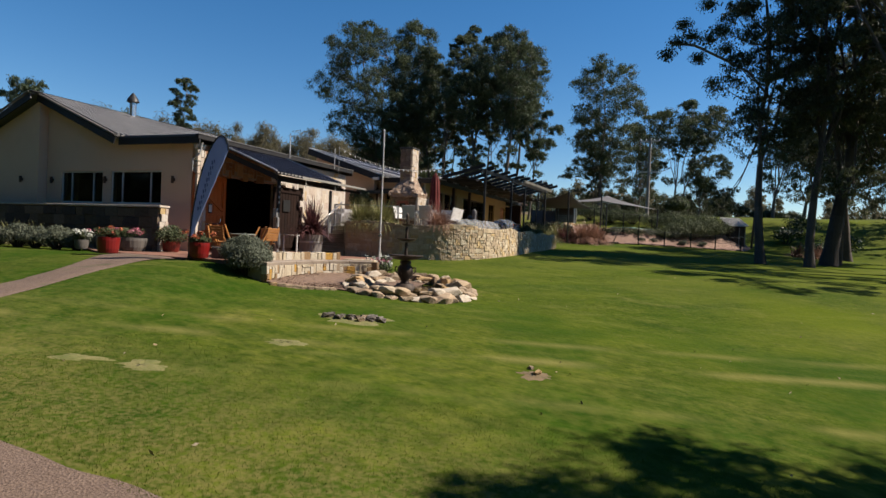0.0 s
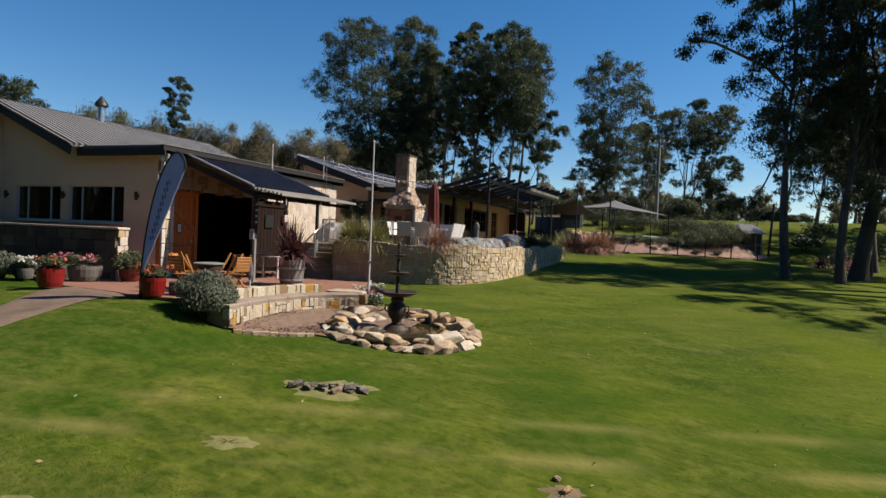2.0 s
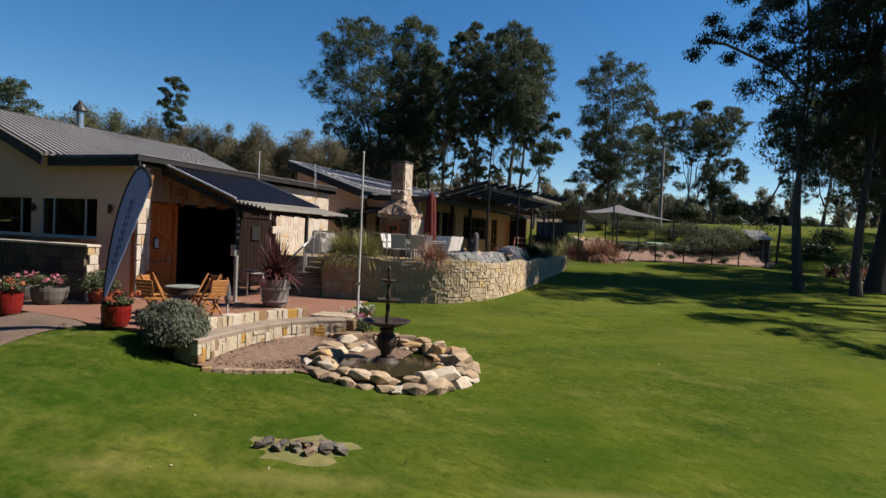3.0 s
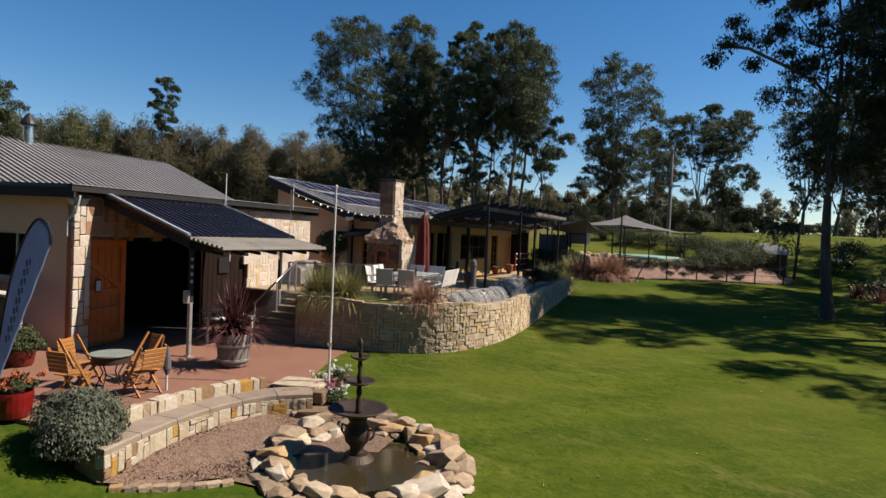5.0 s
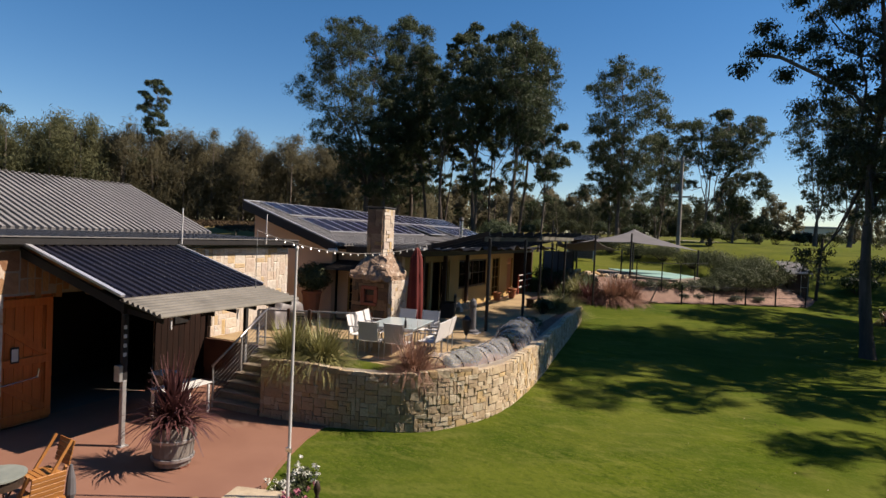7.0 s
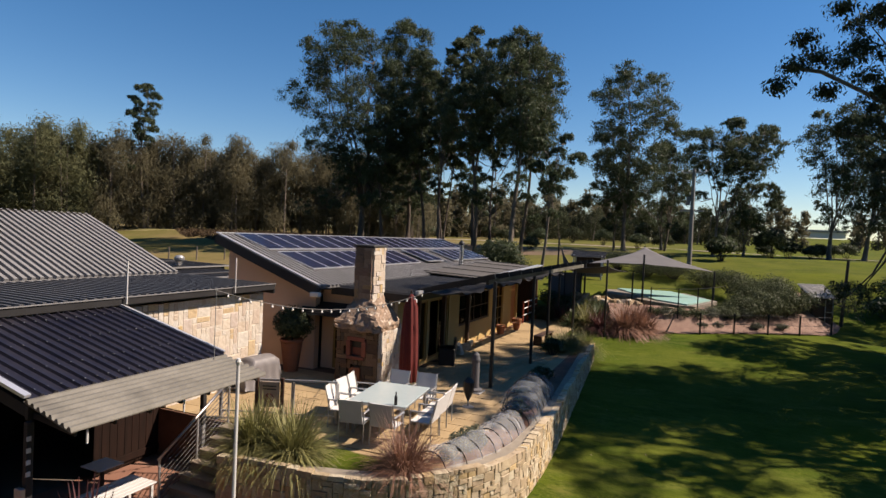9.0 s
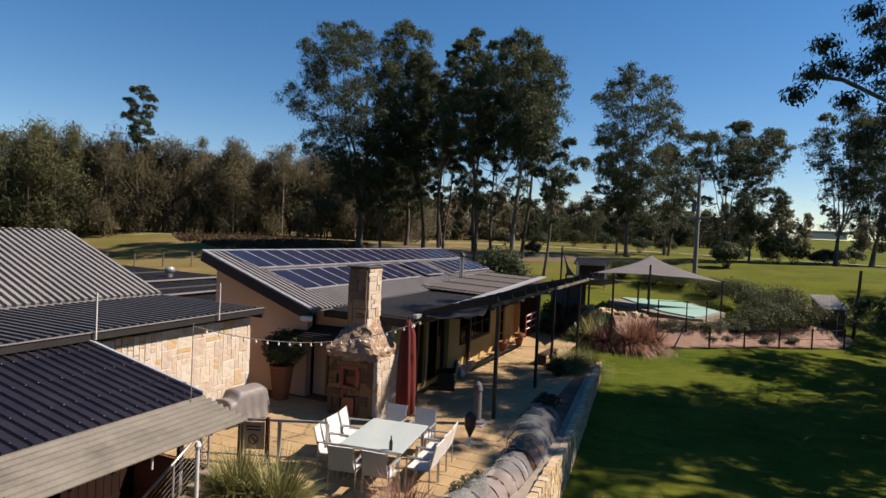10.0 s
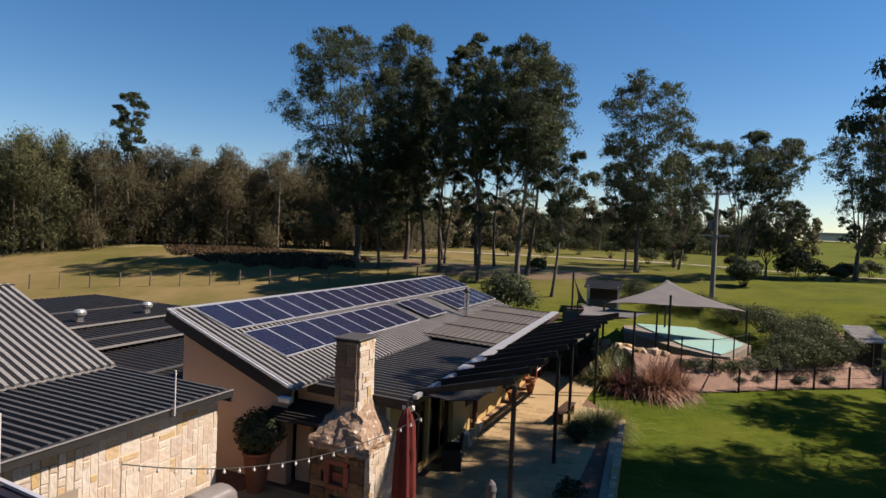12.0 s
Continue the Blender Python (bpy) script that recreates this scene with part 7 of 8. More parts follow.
spots_ = [(x, y, max(G(x, y), -0.72) + 0.07) for x, y in zip(cx_[keep].tolist(), cy_[keep].tolist())]
tagged(leaves("wood_chips", leaf_cards(rc, spots_, [0.015] * len(spots_), 1, 0.06, flat=0.3, droop=0), mat("bark_chip", (0.3, 0.19, 0.13), (0.14, 0.085, 0.06), vary=0.45)), "loose brown bark chips in the bed", "bark chips", kind="stuff")
PX, PY, PR, PZ = -7.05, 14.2, 1.25, -0.68
tagged(part("pond", lathe([(PR + 0.05, -0.2), (PR + 0.05, 0.12), (0.01, 0.125)], 36, (PX, PY, PZ)), M_WATER), "dark still pond water round the fountain", "pond", kind="structure")
r2 = random.Random(77)
ROCKS = [rock_mesh("rock", 500 + i, 22) for i in range(10)]
for me in ROCKS:
    me.materials.append(M_ROCK)


GREYS = [rock_mesh("rock", 540 + i) for i in range(6)]
for me in GREYS:
    me.materials.append(M_GREYROCK)


def rock(x, y, z, sx, sy, sz, turn, label="weathered sandstone rock in the pond's ring", group="pond rocks", kinds=None):
    o = new("rock", r2.choice(kinds or ROCKS))
    o.matrix_basis = pose(x, y, z, r2.uniform(-12, 12), r2.uniform(-12, 12), turn) @ Matrix.Diagonal((sx, sy, sz, 1))
    return tagged(o, label, "rock", group)


for ring, cnt, rad, zz, size in ((0, 24, 1.24, 0.04, 0.42), (1, 32, 1.64, 0.0, 0.42), (2, 22, 1.44, 0.14, 0.46), (3, 18, 1.04, 0.02, 0.3)):
    for i in range(cnt):
        a = 2 * math.pi * (i + r2.uniform(-0.3, 0.3)) / cnt
        if (ring == 1 and math.pi * 0.55 < a < math.pi * 1.2) or (ring == 3 and math.sin(a) < 0.2):
            continue
        ex = 1.0 if math.cos(a) < 0.4 else 1.06
        x, y = PX + math.cos(a) * rad * ex, PY + math.sin(a) * rad * 0.98
        s = size * r2.uniform(0.75, 1.5)
        rock(x, y, max(G(x, y), PZ - 0.1) + zz + 0.04, s * 1.15, s * 0.85, s * r2.uniform(0.35, 0.6), math.degrees(a) + 90 + r2.uniform(-25, 25))
rock(-5.75, 14.8, -0.5, 0.8, 0.6, 0.42, 30, "large pale grey rock at the pond's edge")
rock(-5.7, 13.9, -0.62, 0.6, 0.5, 0.35, 80, "large pale rock at the pond's edge")
for i in range(22):
    a, k = i * 2.4, math.sqrt((i + 0.5) / 22)
    x, y = -6.1 + 0.5 * k * math.cos(a) * 1.05 + 0.2 * k * math.sin(a), 9.98 + 0.26 * k * math.sin(a) + 0.14 * k * math.cos(a)
    s = r2.uniform(0.12, 0.24)
    rock(x, y, G(x, y) + 0.05, s * 1.3, s, s * 0.7, r2.uniform(0, 360), "small grey rock in a bare patch of lawn", "rocks in the lawn patch", GREYS)
def patch(cx, cy, rx, ry, turn, material, label, seed=0):
    """An irregular patch of bare soil that follows the ground."""
    verts, faces = [], []
    for k, f in ((0, 0.02), (1, 0.55), (2, 1.0)):
        for i in range(28):
            a = 2 * math.pi * i / 28
            q = f * (1 + 0.7 * noise.noise((math.cos(a) * 1.7, math.sin(a) * 1.7, seed * 3.1)) + 0.35 * noise.noise((math.cos(a) * 4.5, math.sin(a) * 4.5, seed * 1.7)))
            u, v = rx * q * math.cos(a), ry * q * math.sin(a)
            x, y = cx + u * math.cos(turn) - v * math.sin(turn), cy + u * math.sin(turn) + v * math.cos(turn)
            verts.append((x, y, G(x, y) + 0.05 * noise.noise((x * 0.22, y * 0.22, 0)) + (0.014 if k < 2 else -0.004)))
    for k in range(2):
        faces += [(k * 28 + i, k * 28 + (i + 1) % 28, k * 28 + 28 + (i + 1) % 28, k * 28 + 28 + i) for i in range(28)]
    faces.append(tuple(range(28)))
    return tagged(shaded(raw("bare_patch", verts, faces, material)), label, "soil", kind="structure")


patch(-6.1, 9.98, 0.78, 0.42, 0.5, M_STRAW, "patch of bare dry soil in the lawn", 1)
patch(-2.12, 8.82, 0.3, 0.22, 0.3, M_SOIL, "patch of bare brown soil in the lawn", 2)
for i, (x, y, rx, ry) in enumerate(((-7.4, 5.2, 0.4, 0.16), (-6.6, 5.5, 0.36, 0.2), (-6.0, 7.7, 0.35, 0.16))):
    patch(x, y, rx, ry, 0.5, M_STRAW, "worn straw-coloured patch in the lawn", 5 + i)
rock(-2.1, 8.85, G(-2.1, 8.85) + 0.04, 0.2, 0.14, 0.1, 20, "small pale stone on bare soil", "stones in the lawn")
rock(-2.25, 9.1, G(-2.25, 9.1) + 0.03, 0.12, 0.1, 0.07, 60, "small pale stone on bare soil", "stones in the lawn")
ft = thing("fountain", "dark cast-iron tiered fountain in the rock pond", "fountain", (PX - 0.02, PY - 0.1, PZ))
part("plinth", lathe([(0.3, -0.1), (0.3, 0.12), (0.24, 0.18), (0.2, 0.22)], 24), M_IRON, ft)
shaded(part("urn", lathe([(0.17, 0.2), (0.11, 0.26), (0.12, 0.34), (0.2, 0.44), (0.225, 0.56), (0.19, 0.68), (0.13, 0.74), (0.16, 0.79), (0.14, 0.84)], 24), M_IRON, ft))
for k in range(4):
    a = math.pi / 2 * k
    d = Vector((math.cos(a), math.sin(a), 0))
    part("scroll", tube([d * 0.2 + Vector((0, 0, 0.64)), d * 0.3 + Vector((0, 0, 0.66)), d * 0.31 + Vector((0, 0, 0.56)), d * 0.24 + Vector((0, 0, 0.48))], 0.02), M_IRON, ft)


def bowl(r, z, depth):
    bm = bmesh.new()
    n = 48
    prof = [(0.07, -depth * 0.9), (r * 0.55, -depth * 0.7), (r * 0.92, -depth * 0.15), (r, 0), (r * 0.97, 0.012), (r * 0.86, -depth * 0.12), (r * 0.5, -depth * 0.5), (0.03, -depth * 0.6)]
    return lathe([(q, z + h) for q, h in prof], n, bm=bm)


shaded(part("lower_bowl", bowl(0.5, 0.98, 0.15), M_IRON, ft))
shaded(part("stem", lathe([(0.06, 0.88), (0.045, 0.95), (0.05, 1.1), (0.035, 1.16), (0.05, 1.26), (0.035, 1.34)], 16), M_IRON, ft))
shaded(part("middle_bowl", bowl(0.27, 1.43, 0.08), M_IRON, ft))
shaded(part("upper_stem", lathe([(0.035, 1.38), (0.05, 1.5), (0.03, 1.58), (0.045, 1.68), (0.03, 1.76)], 16), M_IRON, ft))
shaded(part("top_bowl", bowl(0.17, 1.83, 0.06), M_IRON, ft))
shaded(part("finial", lathe([(0.025, 1.78), (0.035, 1.9), (0.02, 1.96), (0.045, 2.04), (0.03, 2.1), (0.0, 2.15)], 14), M_IRON, ft))
# flag pole and flowers
fp = thing("flag_pole", "tall slim white flag pole by flower bed", "flag pole", (-8.98, 16.05, -0.15))
part("pole", bars(((0, 0, -0.1), (0.0, 0, 4.25), 0.028, 0.02), n=10), M_WHITE, fp)
part("finial", lathe([(0.02, 4.24), (0.035, 4.28), (0.02, 4.32)], 10), M_WHITE, fp)
part("cleat", boxes((-0.05, 0.05, -0.03, 0.0, 0.95, 1.02)), M_STEEL, fp)
for i, (x, y, mt) in enumerate(((-9.3, 16.45, M_PETAL_W), (-9.05, 16.2, M_PETAL_P), (-9.35, 16.9, M_PETAL_W), (-8.75, 15.85, M_PETAL_W), (-8.95, 16.0, M_PETAL_P))):
    f = shrub("flower_clump", ("white", "pink", "white", "white", "pink")[i] + "-flowered clump at the flag pole", 90 + i, (x, y, G(x, y) - 0.03), 0.32, 0.32, 0.42, M_SHRUB, 600, 0.07, "flowers")
    r3 = random.Random(i)
    leaves("blossom", leaf_cards(np.random.default_rng(90 + i), [(r3.gauss(0, 0.15), r3.gauss(0, 0.15), 0.36 + r3.uniform(-0.1, 0.08)) for _ in range(16)], [0.06] * 16, 14, 0.06, droop=0), mt, f)

# ---- pool garden ----
pool = tagged(new("pool_terrace"), "raised pool surround of grey rock and pale paving", "terrace", kind="structure")
deck = [(-9.4, 52.0), (-6.5, 48.2), (-4.6, 46.6), (-3.75, 46.7), (-2.4, 51.3), (-4.6, 57.0), (-7.5, 59.0), (-9.9, 56.5)]
part("deck", prism(deck, 0.2, 2.32), mat("pool_paving", (0.3, 0.26, 0.21), (0.22, 0.19, 0.15), scale=1, fine=20), pool)
tagged(part("pool", prism([(-5.9, 48.5), (-4.15, 46.85), (-2.8, 51.2), (-5.6, 56.8), (-9.0, 55.5)], 2.2, 2.4), M_POOL), "turquoise swimming pool under a pale cover", "pool", kind="structure")
for i in range(34):
    f = i / 33
    x, y = -10.2 + 5.0 * f, 46.2 - 0.9 * f
    for k in range(3 if f < 0.7 else 2):
        rock(x + r2.uniform(-0.2, 0.2), y + r2.uniform(-0.25, 0.1), G(x, y) + 0.1 + k * 0.42 + r2.uniform(-0.1, 0.1), 0.75, 0.6, 0.55, r2.uniform(0, 360), "grey rock in the pool's retaining bank", "pool bank rocks")
bank = curve([(-7.6, 42.2), (-5.2, 43.6), (-3.4, 44.7), (-1.7, 46.25), (0.1, 47.75), (1.8, 49.1), (3.6, 50.7), (4.6, 53.0)])
back = curve([(-8.4, 45.0), (-6.4, 46.0), (-4.2, 46.7), (-2.6, 49.0), (-1.2, 51.0), (0.6, 52.2), (2.2, 53.5), (2.5, 56.0)])
verts, faces = [], []
for (x0, y0), (x1, y1) in zip(bank, back):
    for k in range(6):
        f = k / 5
        x, y = x0 + (x1 - x0) * f, y0 + (y1 - y0) * f
        verts.append((x, y, G(x, y) + 0.05 + 0.98 * smooth(f * 1.3) + 0.05 * noise.noise((x * 2, y * 2, 0))))
faces = [(i * 6 + k, i * 6 + k + 1, i * 6 + k + 7, i * 6 + k + 6) for i in range(len(bank) - 1) for k in range(5)]
tagged(shaded(raw("mulch_bank", verts, faces, M_BANK)), "sloping garden bank of reddish bark mulch", "garden bed", kind="structure")
for i, (x, y, rx, h) in enumerate(((-1.9, 48.6, 0.9, 1.1), (-1.0, 49.2, 1.2, 1.6), (0.1, 50.0, 1.3, 2.0), (1.1, 51.0, 1.3, 2.3), (1.9, 52.0, 1.2, 2.5), (-0.6, 51.2, 1.3, 2.3), (0.7, 52.6, 1.5, 2.7), (-2.9, 58.0, 1.5, 1.5), (-5.2, 59.5, 1.6, 1.4), (-7.2, 59.5, 1.4, 1.3), (-1.4, 56.0, 1.5, 1.9), (-0.4, 54.3, 1.5, 2.0), (-9.6, 61.0, 1.5, 1.6), (1.2, 55.6, 1.4, 1.8))):
    shrub("garden_shrub", "dense grey-green rounded shrub on the mulch bank", 120 + i, (x, y, G(x, y) + (0.4 if y < 57 else 0.0)), rx * 1.08, rx, h, M_SHRUB, 5600, 0.1, lumps=24)
for i, (x, y) in enumerate(((-2.6, 46.4), (-3.4, 45.6), (-0.5, 47.9), (0.9, 49.0), (-5.0, 46.3), (-4.3, 46.2), (-3.7, 46.5), (-3.2, 47.4), (-2.7, 48.5))):
    shrub("low_shrub", "small grey-green bush in the mulch", 140 + i, (x, y, G(x, y) + 0.15), 0.4, 0.35, 0.45, M_LAVENDER, 500, 0.1)
for i, (x, y, n_, L, mt, nm) in enumerate(((-7.15, 42.2, 420, 2.3, M_BRONZE, "bronze"), (-6.6, 42.6, 420, 2.2, M_BRONZE, "bronze"), (-6.15, 43.0, 340, 1.9, M_BRONZE, "bronze"), (-6.7, 43.3, 380, 2.4, M_BRONZE, "bronze"), (-8.3, 41.9, 300, 1.9, M_CORD, "dark red"), (-9.0, 42.3, 260, 2.0, M_LOM, "green"), (-9.8, 42.4, 240, 1.9, M_GRASSY, "dark green"), (-8.6, 43.6, 260, 2.2, M_GRASSY, "dark green"), (-10.6, 43.4, 220, 2.0, M_CORD, "dark red"), (-7.4, 44.6, 260, 2.0, M_GRASSY, "dark green"), (-9.6, 44.6, 240, 2.0, M_LOM, "green"))):
    strap_plant("flax_clump", "large " + nm + " flax clump beside the pool path", 150 + i, (x, y, G(x, y)), n_, L, 0.055, mt, upright=0.68)
for i, (x, y, s_) in enumerate(((-11.6, 43.8, 0.8), (-11.0, 45.2, 0.9), (-9.2, 45.2, 0.8), (-11.9, 46.6, 1.0), (-10.4, 46.9, 0.9))):
    shrub("garden_shrub", "dark leafy shrub in the bed beside the pool path", 470 + i, (x, y, G(x, y) - 0.05), s_, s_, s_ * 1.5, M_BOX if i % 2 else M_SHRUB, 1800, 0.13, lumps=12)
strap_plant("lomandra", "bright yellow-green strap-leaf clump at the wall's end", 15, (-8.85, 34.6, 1.05), 900, 1.25, 0.024, M_LOM, upright=0.6)
strap_plant("lomandra", "bright yellow-green strap-leaf clump at the wall's end", 16, (-9.0, 35.7, 1.05), 700, 1.1, 0.024, M_LOM, upright=0.6)
for i, (x, y, s_) in enumerate(((-5.3, 45.3, 0.55), (-4.5, 45.6, 0.6), (-3.7, 46.0, 0.55), (-3.0, 46.8, 0.6), (-2.5, 47.6, 0.65), (-1.9, 47.6, 0.55), (-1.2, 48.4, 0.6), (-5.9, 45.0, 0.5))):
    shrub("garden_shrub", "low grey-green mounding shrub on the mulch bank", 490 + i, (x, y, G(x, y) + 0.5), s_ * 1.2, s_, s_ * 1.4, M_LAVENDER if i % 3 == 0 else M_SHRUB, 1500, 0.09, lumps=12)
fence = thing("pool_fence", "low black wire fence on steel posts", "fence")
line = [(-3.45, 44.62), (-1.72, 46.18), (0.08, 47.68), (1.82, 49.02), (3.7, 50.9)]
for x, y in line:
    part("post", boxes((x - 0.04, x + 0.04, y - 0.04, y + 0.04, G(x, y) - 0.1, G(x, y) + 1.15)), M_BLACK, fence)
for (a, b), (c, d) in zip(line, line[1:]):
    for h in (0.08, 0.55, 1.05):
        part("rail", bars(((a, b, G(a, b) + h), (c, d, G(c, d) + h), 0.014), n=5), M_BLACK, fence)
    for k in range(1, 22):
        f = k / 22
        x, y = a + (c - a) * f, b + (d - b) * f
        part("wire", bars(((x, y, G(x, y) + 0.08), (x, y, G(x, y) + 1.05), 0.004), n=3), M_BLACK, fence)
for (x, y), (u, v) in zip([(-6.0, 44.6), (-4.6, 45.1), (-3.6, 46.6), (-2.8, 48.5)], [(-4.6, 45.1), (-3.6, 46.6), (-2.8, 48.5), (-2.0, 51.0)]):
    part("pool_post", boxes((x - 0.03, x + 0.03, y - 0.03, y + 0.03, 1.4, 3.4)), M_BLACK, fence)
    part("pool_rail", bars(((x, y, 3.35), (u, v, 3.35), 0.015), n=5), M_BLACK, fence)
hut = thing("pump_hut", "small dark timber hut with pale skillion roof", "hut", (3.3, 53.2, G(3.3, 53.2)), 24)
hut.scale = (0.72, 0.74, 0.95)
for i in range(8):
    part("board", boxes((-0.95 + i * 0.237, -0.72 + i * 0.237, -0.8, -0.76, 0, 1.75), bevel=0.008), M_WOOD_DK, hut)
part("body", boxes((-0.94, 0.94, -0.76, 0.8, 0, 1.7)), M_WOOD_DK, hut)
bm = ribbed((-1.15, -1.05, 1.78), (0, 2.1, 0.75), (2.3, 0, 0), pitch=0.15)
part("roof", bm, M_PALESHEET, hut, "pale ribbed metal roof")
part("gable", prism([(-0.94, -0.78), (0.94, -0.78), (0.94, 0.8), (-0.94, 0.8)], 1.68, 1.74), M_WOOD_DK, hut)
part("high_side", boxes((-0.94, 0.94, 0.7, 0.8, 1.7, 2.35), (-0.94, -0.9, -0.2, 0.75, 1.7, 2.05), (0.9, 0.94, -0.2, 0.75, 1.7, 2.05)), M_WOOD_DK, hut)
part("door_frame", beams(((0.2, -0.82, 0.05), (0.2, -0.82, 1.65), 0.05, 0.03), ((0.85, -0.82, 0.05), (0.85, -0.82, 1.65), 0.05, 0.03), ((0.2, -0.82, 0.85), (0.85, -0.82, 0.85), 0.05, 0.03)), M_GREYST, hut)
pt = thing("picnic_table", "dark timber picnic table on the far lawn", "table", (-12.5, 54.0, G(-12.5, 54.0)), 15)
part("tabletop", boxes((-0.9, 0.9, -0.35, 0.35, 0.7, 0.75), bevel=0.01), M_WOOD_DK, pt)
for y in (-0.7, 0.7):
    part("bench", boxes((-0.9, 0.9, y - 0.13, y + 0.13, 0.42, 0.46)), M_WOOD_DK, pt)
for x in (-0.65, 0.65):
    part("frame", boxes((x - 0.05, x + 0.05, -0.75, 0.75, 0.34, 0.42)), M_WOOD_DK, pt)
    part("leg", boxes((x - 0.05, x + 0.05, -0.2, 0.2, 0.0, 0.7)), M_WOOD_DK, pt)
lp = thing("leaning_post", "leaning dark timber post beside the hut", "post", (4.65, 53.3, G(4.65, 53.3) - 0.1))
part("post", bars(((0, 0, 0), (0.22, 0.1, 4.2), 0.1, 0.08)), M_BARKD, lp)

# shade sails
def sail(name, label, corners, sag, peak=None):
    t = thing(name, label, "shade sail")
    a, b, c, d = [Vector(q) for q in corners]
    n = 16
    verts = []
    for i in range(n + 1):
        for j in range(n + 1):
            u, v = i / n, j / n
            cu, cv = 0.09 * math.sin(math.pi * u), 0.09 * math.sin(math.pi * v)
            uu, vv = u + (0.5 - u) * 2 * cv * abs(2 * u - 1) ** 3, v + (0.5 - v) * 2 * cu * abs(2 * v - 1) ** 3
            q = a.lerp(b, uu).lerp(d.lerp(c, uu), vv)
            q.z -= sag * math.sin(math.pi * u) * math.sin(math.pi * v)
            if peak:
                q.z += peak[2] * math.exp(-((u - peak[0]) ** 2 + (v - peak[1]) ** 2) * 14)
            verts.append(q)
    faces = [(i * (n + 1) + j, (i + 1) * (n + 1) + j, (i + 1) * (n + 1) + j + 1, i * (n + 1) + j + 1) for i in range(n) for j in range(n)]
    o = shaded(raw("cloth", verts, faces, M_SAIL, t))
    o.modifiers.new("thick", "SOLIDIFY").thickness = 0.012
    return t


s1 = sail("shade_sail", "large grey shade sail over the pool", [(-10.2, 48.2, 4.35), (-6.7, 48.2, 4.55), (-2.6, 52.4, 4.12), (-7.15, 55.0, 5.55)], 0.05)
for x, y, z in ((-6.7, 48.2, 5.1), (-10.2, 48.2, 4.45), (-2.6, 52.4, 4.2), (-7.15, 55.0, 5.6)):
    part("mast", bars(((x, y, G(x, y) - 0.1), (x, y, z), 0.06), n=10), M_BLACK, s1)
s2 = sail("shade_sail", "dark grey shade sail near the verandah", [(-10.8, 43.3, 4.15), (-7.95, 41.0, 4.55), (-7.4, 49.4, 3.9), (-12.0, 50.0, 4.0)], 0.3)
for x, y, z in ((-10.8, 43.3, 4.25), (-7.95, 41.0, 4.85), (-12.0, 50.0, 4.2), (-7.4, 49.4, 4.0)):
    part("mast", bars(((x, y, G(x, y) - 0.1), (x, y, z), 0.05), n=10), M_BLACK, s2)
s3 = sail("shade_sail", "small grey shade sail hung upright at the verandah end", [(-12.4, 50.3, 5.8), (-11.7, 49.8, 4.2), (-10.8, 49.0, 3.9), (-12.0, 50.2, 4.0)], 0.05)
part("mast", bars(((-12.4, 50.3, G(-12.4, 50.3)), (-12.4, 50.3, 5.9), 0.06), n=10), M_BLACK, s3)
shd = thing("garden_shed", "small open shelter with charcoal roof beyond the pool", "shed", (-11.45, 57.2, G(-11.45, 57.2)), 4)
for x in (-1.05, 1.05):
    for y in (-0.75, 0.75):
        part("post", boxes((x - 0.05, x + 0.05, y - 0.05, y + 0.05, -0.1, 1.75)), M_WHITE, shd, "white post")
for i in range(4):
    part("slat", boxes((-1.0, 1.0, -0.79, -0.76, 0.08 + i * 0.19, 0.23 + i * 0.19)), M_TUB, shd, "grey weathered slat")
part("back_board", boxes((-1.1, 1.1, 0.72, 0.76, 0.0, 1.8)), M_WOOD_DK, shd)
part("roof", ribbed((-1.3, -1.0, 1.6), (2.6, 0, 0.0), (0, 2.0, 0.36), pitch=0.2), M_ROOF_DK, shd, "charcoal ribbed roof")
part("roof_trim", beams(((-1.3, 1.0, 2.03), (1.3, 1.0, 2.03), 0.08, 0.06)), M_STRIP, shd)
scr = thing("shade_screen", "dark grey shade-cloth screen stretched between posts by the pool", "screen", (-11.7, 48.9, G(-11.7, 48.9)))
part("cloth", boxes((-0.9, 1.1, -0.01, 0.01, 0.05, 1.9)), M_SAIL, scr)
for x in (-0.95, 0.1, 1.15):
    part("post", boxes((x - 0.04, x + 0.04, -0.04, 0.04, -0.1, 2.0)), M_BLACK, scr)
up = thing("power_pole", "tall timber power pole with cross-arms and transformer", "pole", (-4.15, 62.9, G(-4.15, 62.9)))
part("pole", bars(((0, 0, -0.3), (0, 0, 8.2), 0.19, 0.13), n=12), M_BARREL, up)
part("crossarm", beams(((-0.85, 0.1, 7.9), (0.85, -0.1, 7.9), 0.1, 0.13)), M_POLEARM, up, "pale weathered cross-arm")
part("crossarm", beams(((-0.9, 0.1, 4.75), (0.9, -0.1, 4.75), 0.1, 0.14)), M_POLEARM, up, "pale weathered cross-arm")
for x in (-0.9, -0.4, 0.4, 0.9):
    part("insulator", lathe([(0.05, 7.95), (0.07, 8.02), (0.03, 8.15)], 8, (x, 0, 0)), M_WHITE, up)
part("transformer", lathe([(0.15, 5.2), (0.17, 5.25), (0.17, 5.8), (0.12, 5.9)], 14, (-0.33, 0, 0)), M_BARREL, up, "grey transformer can")
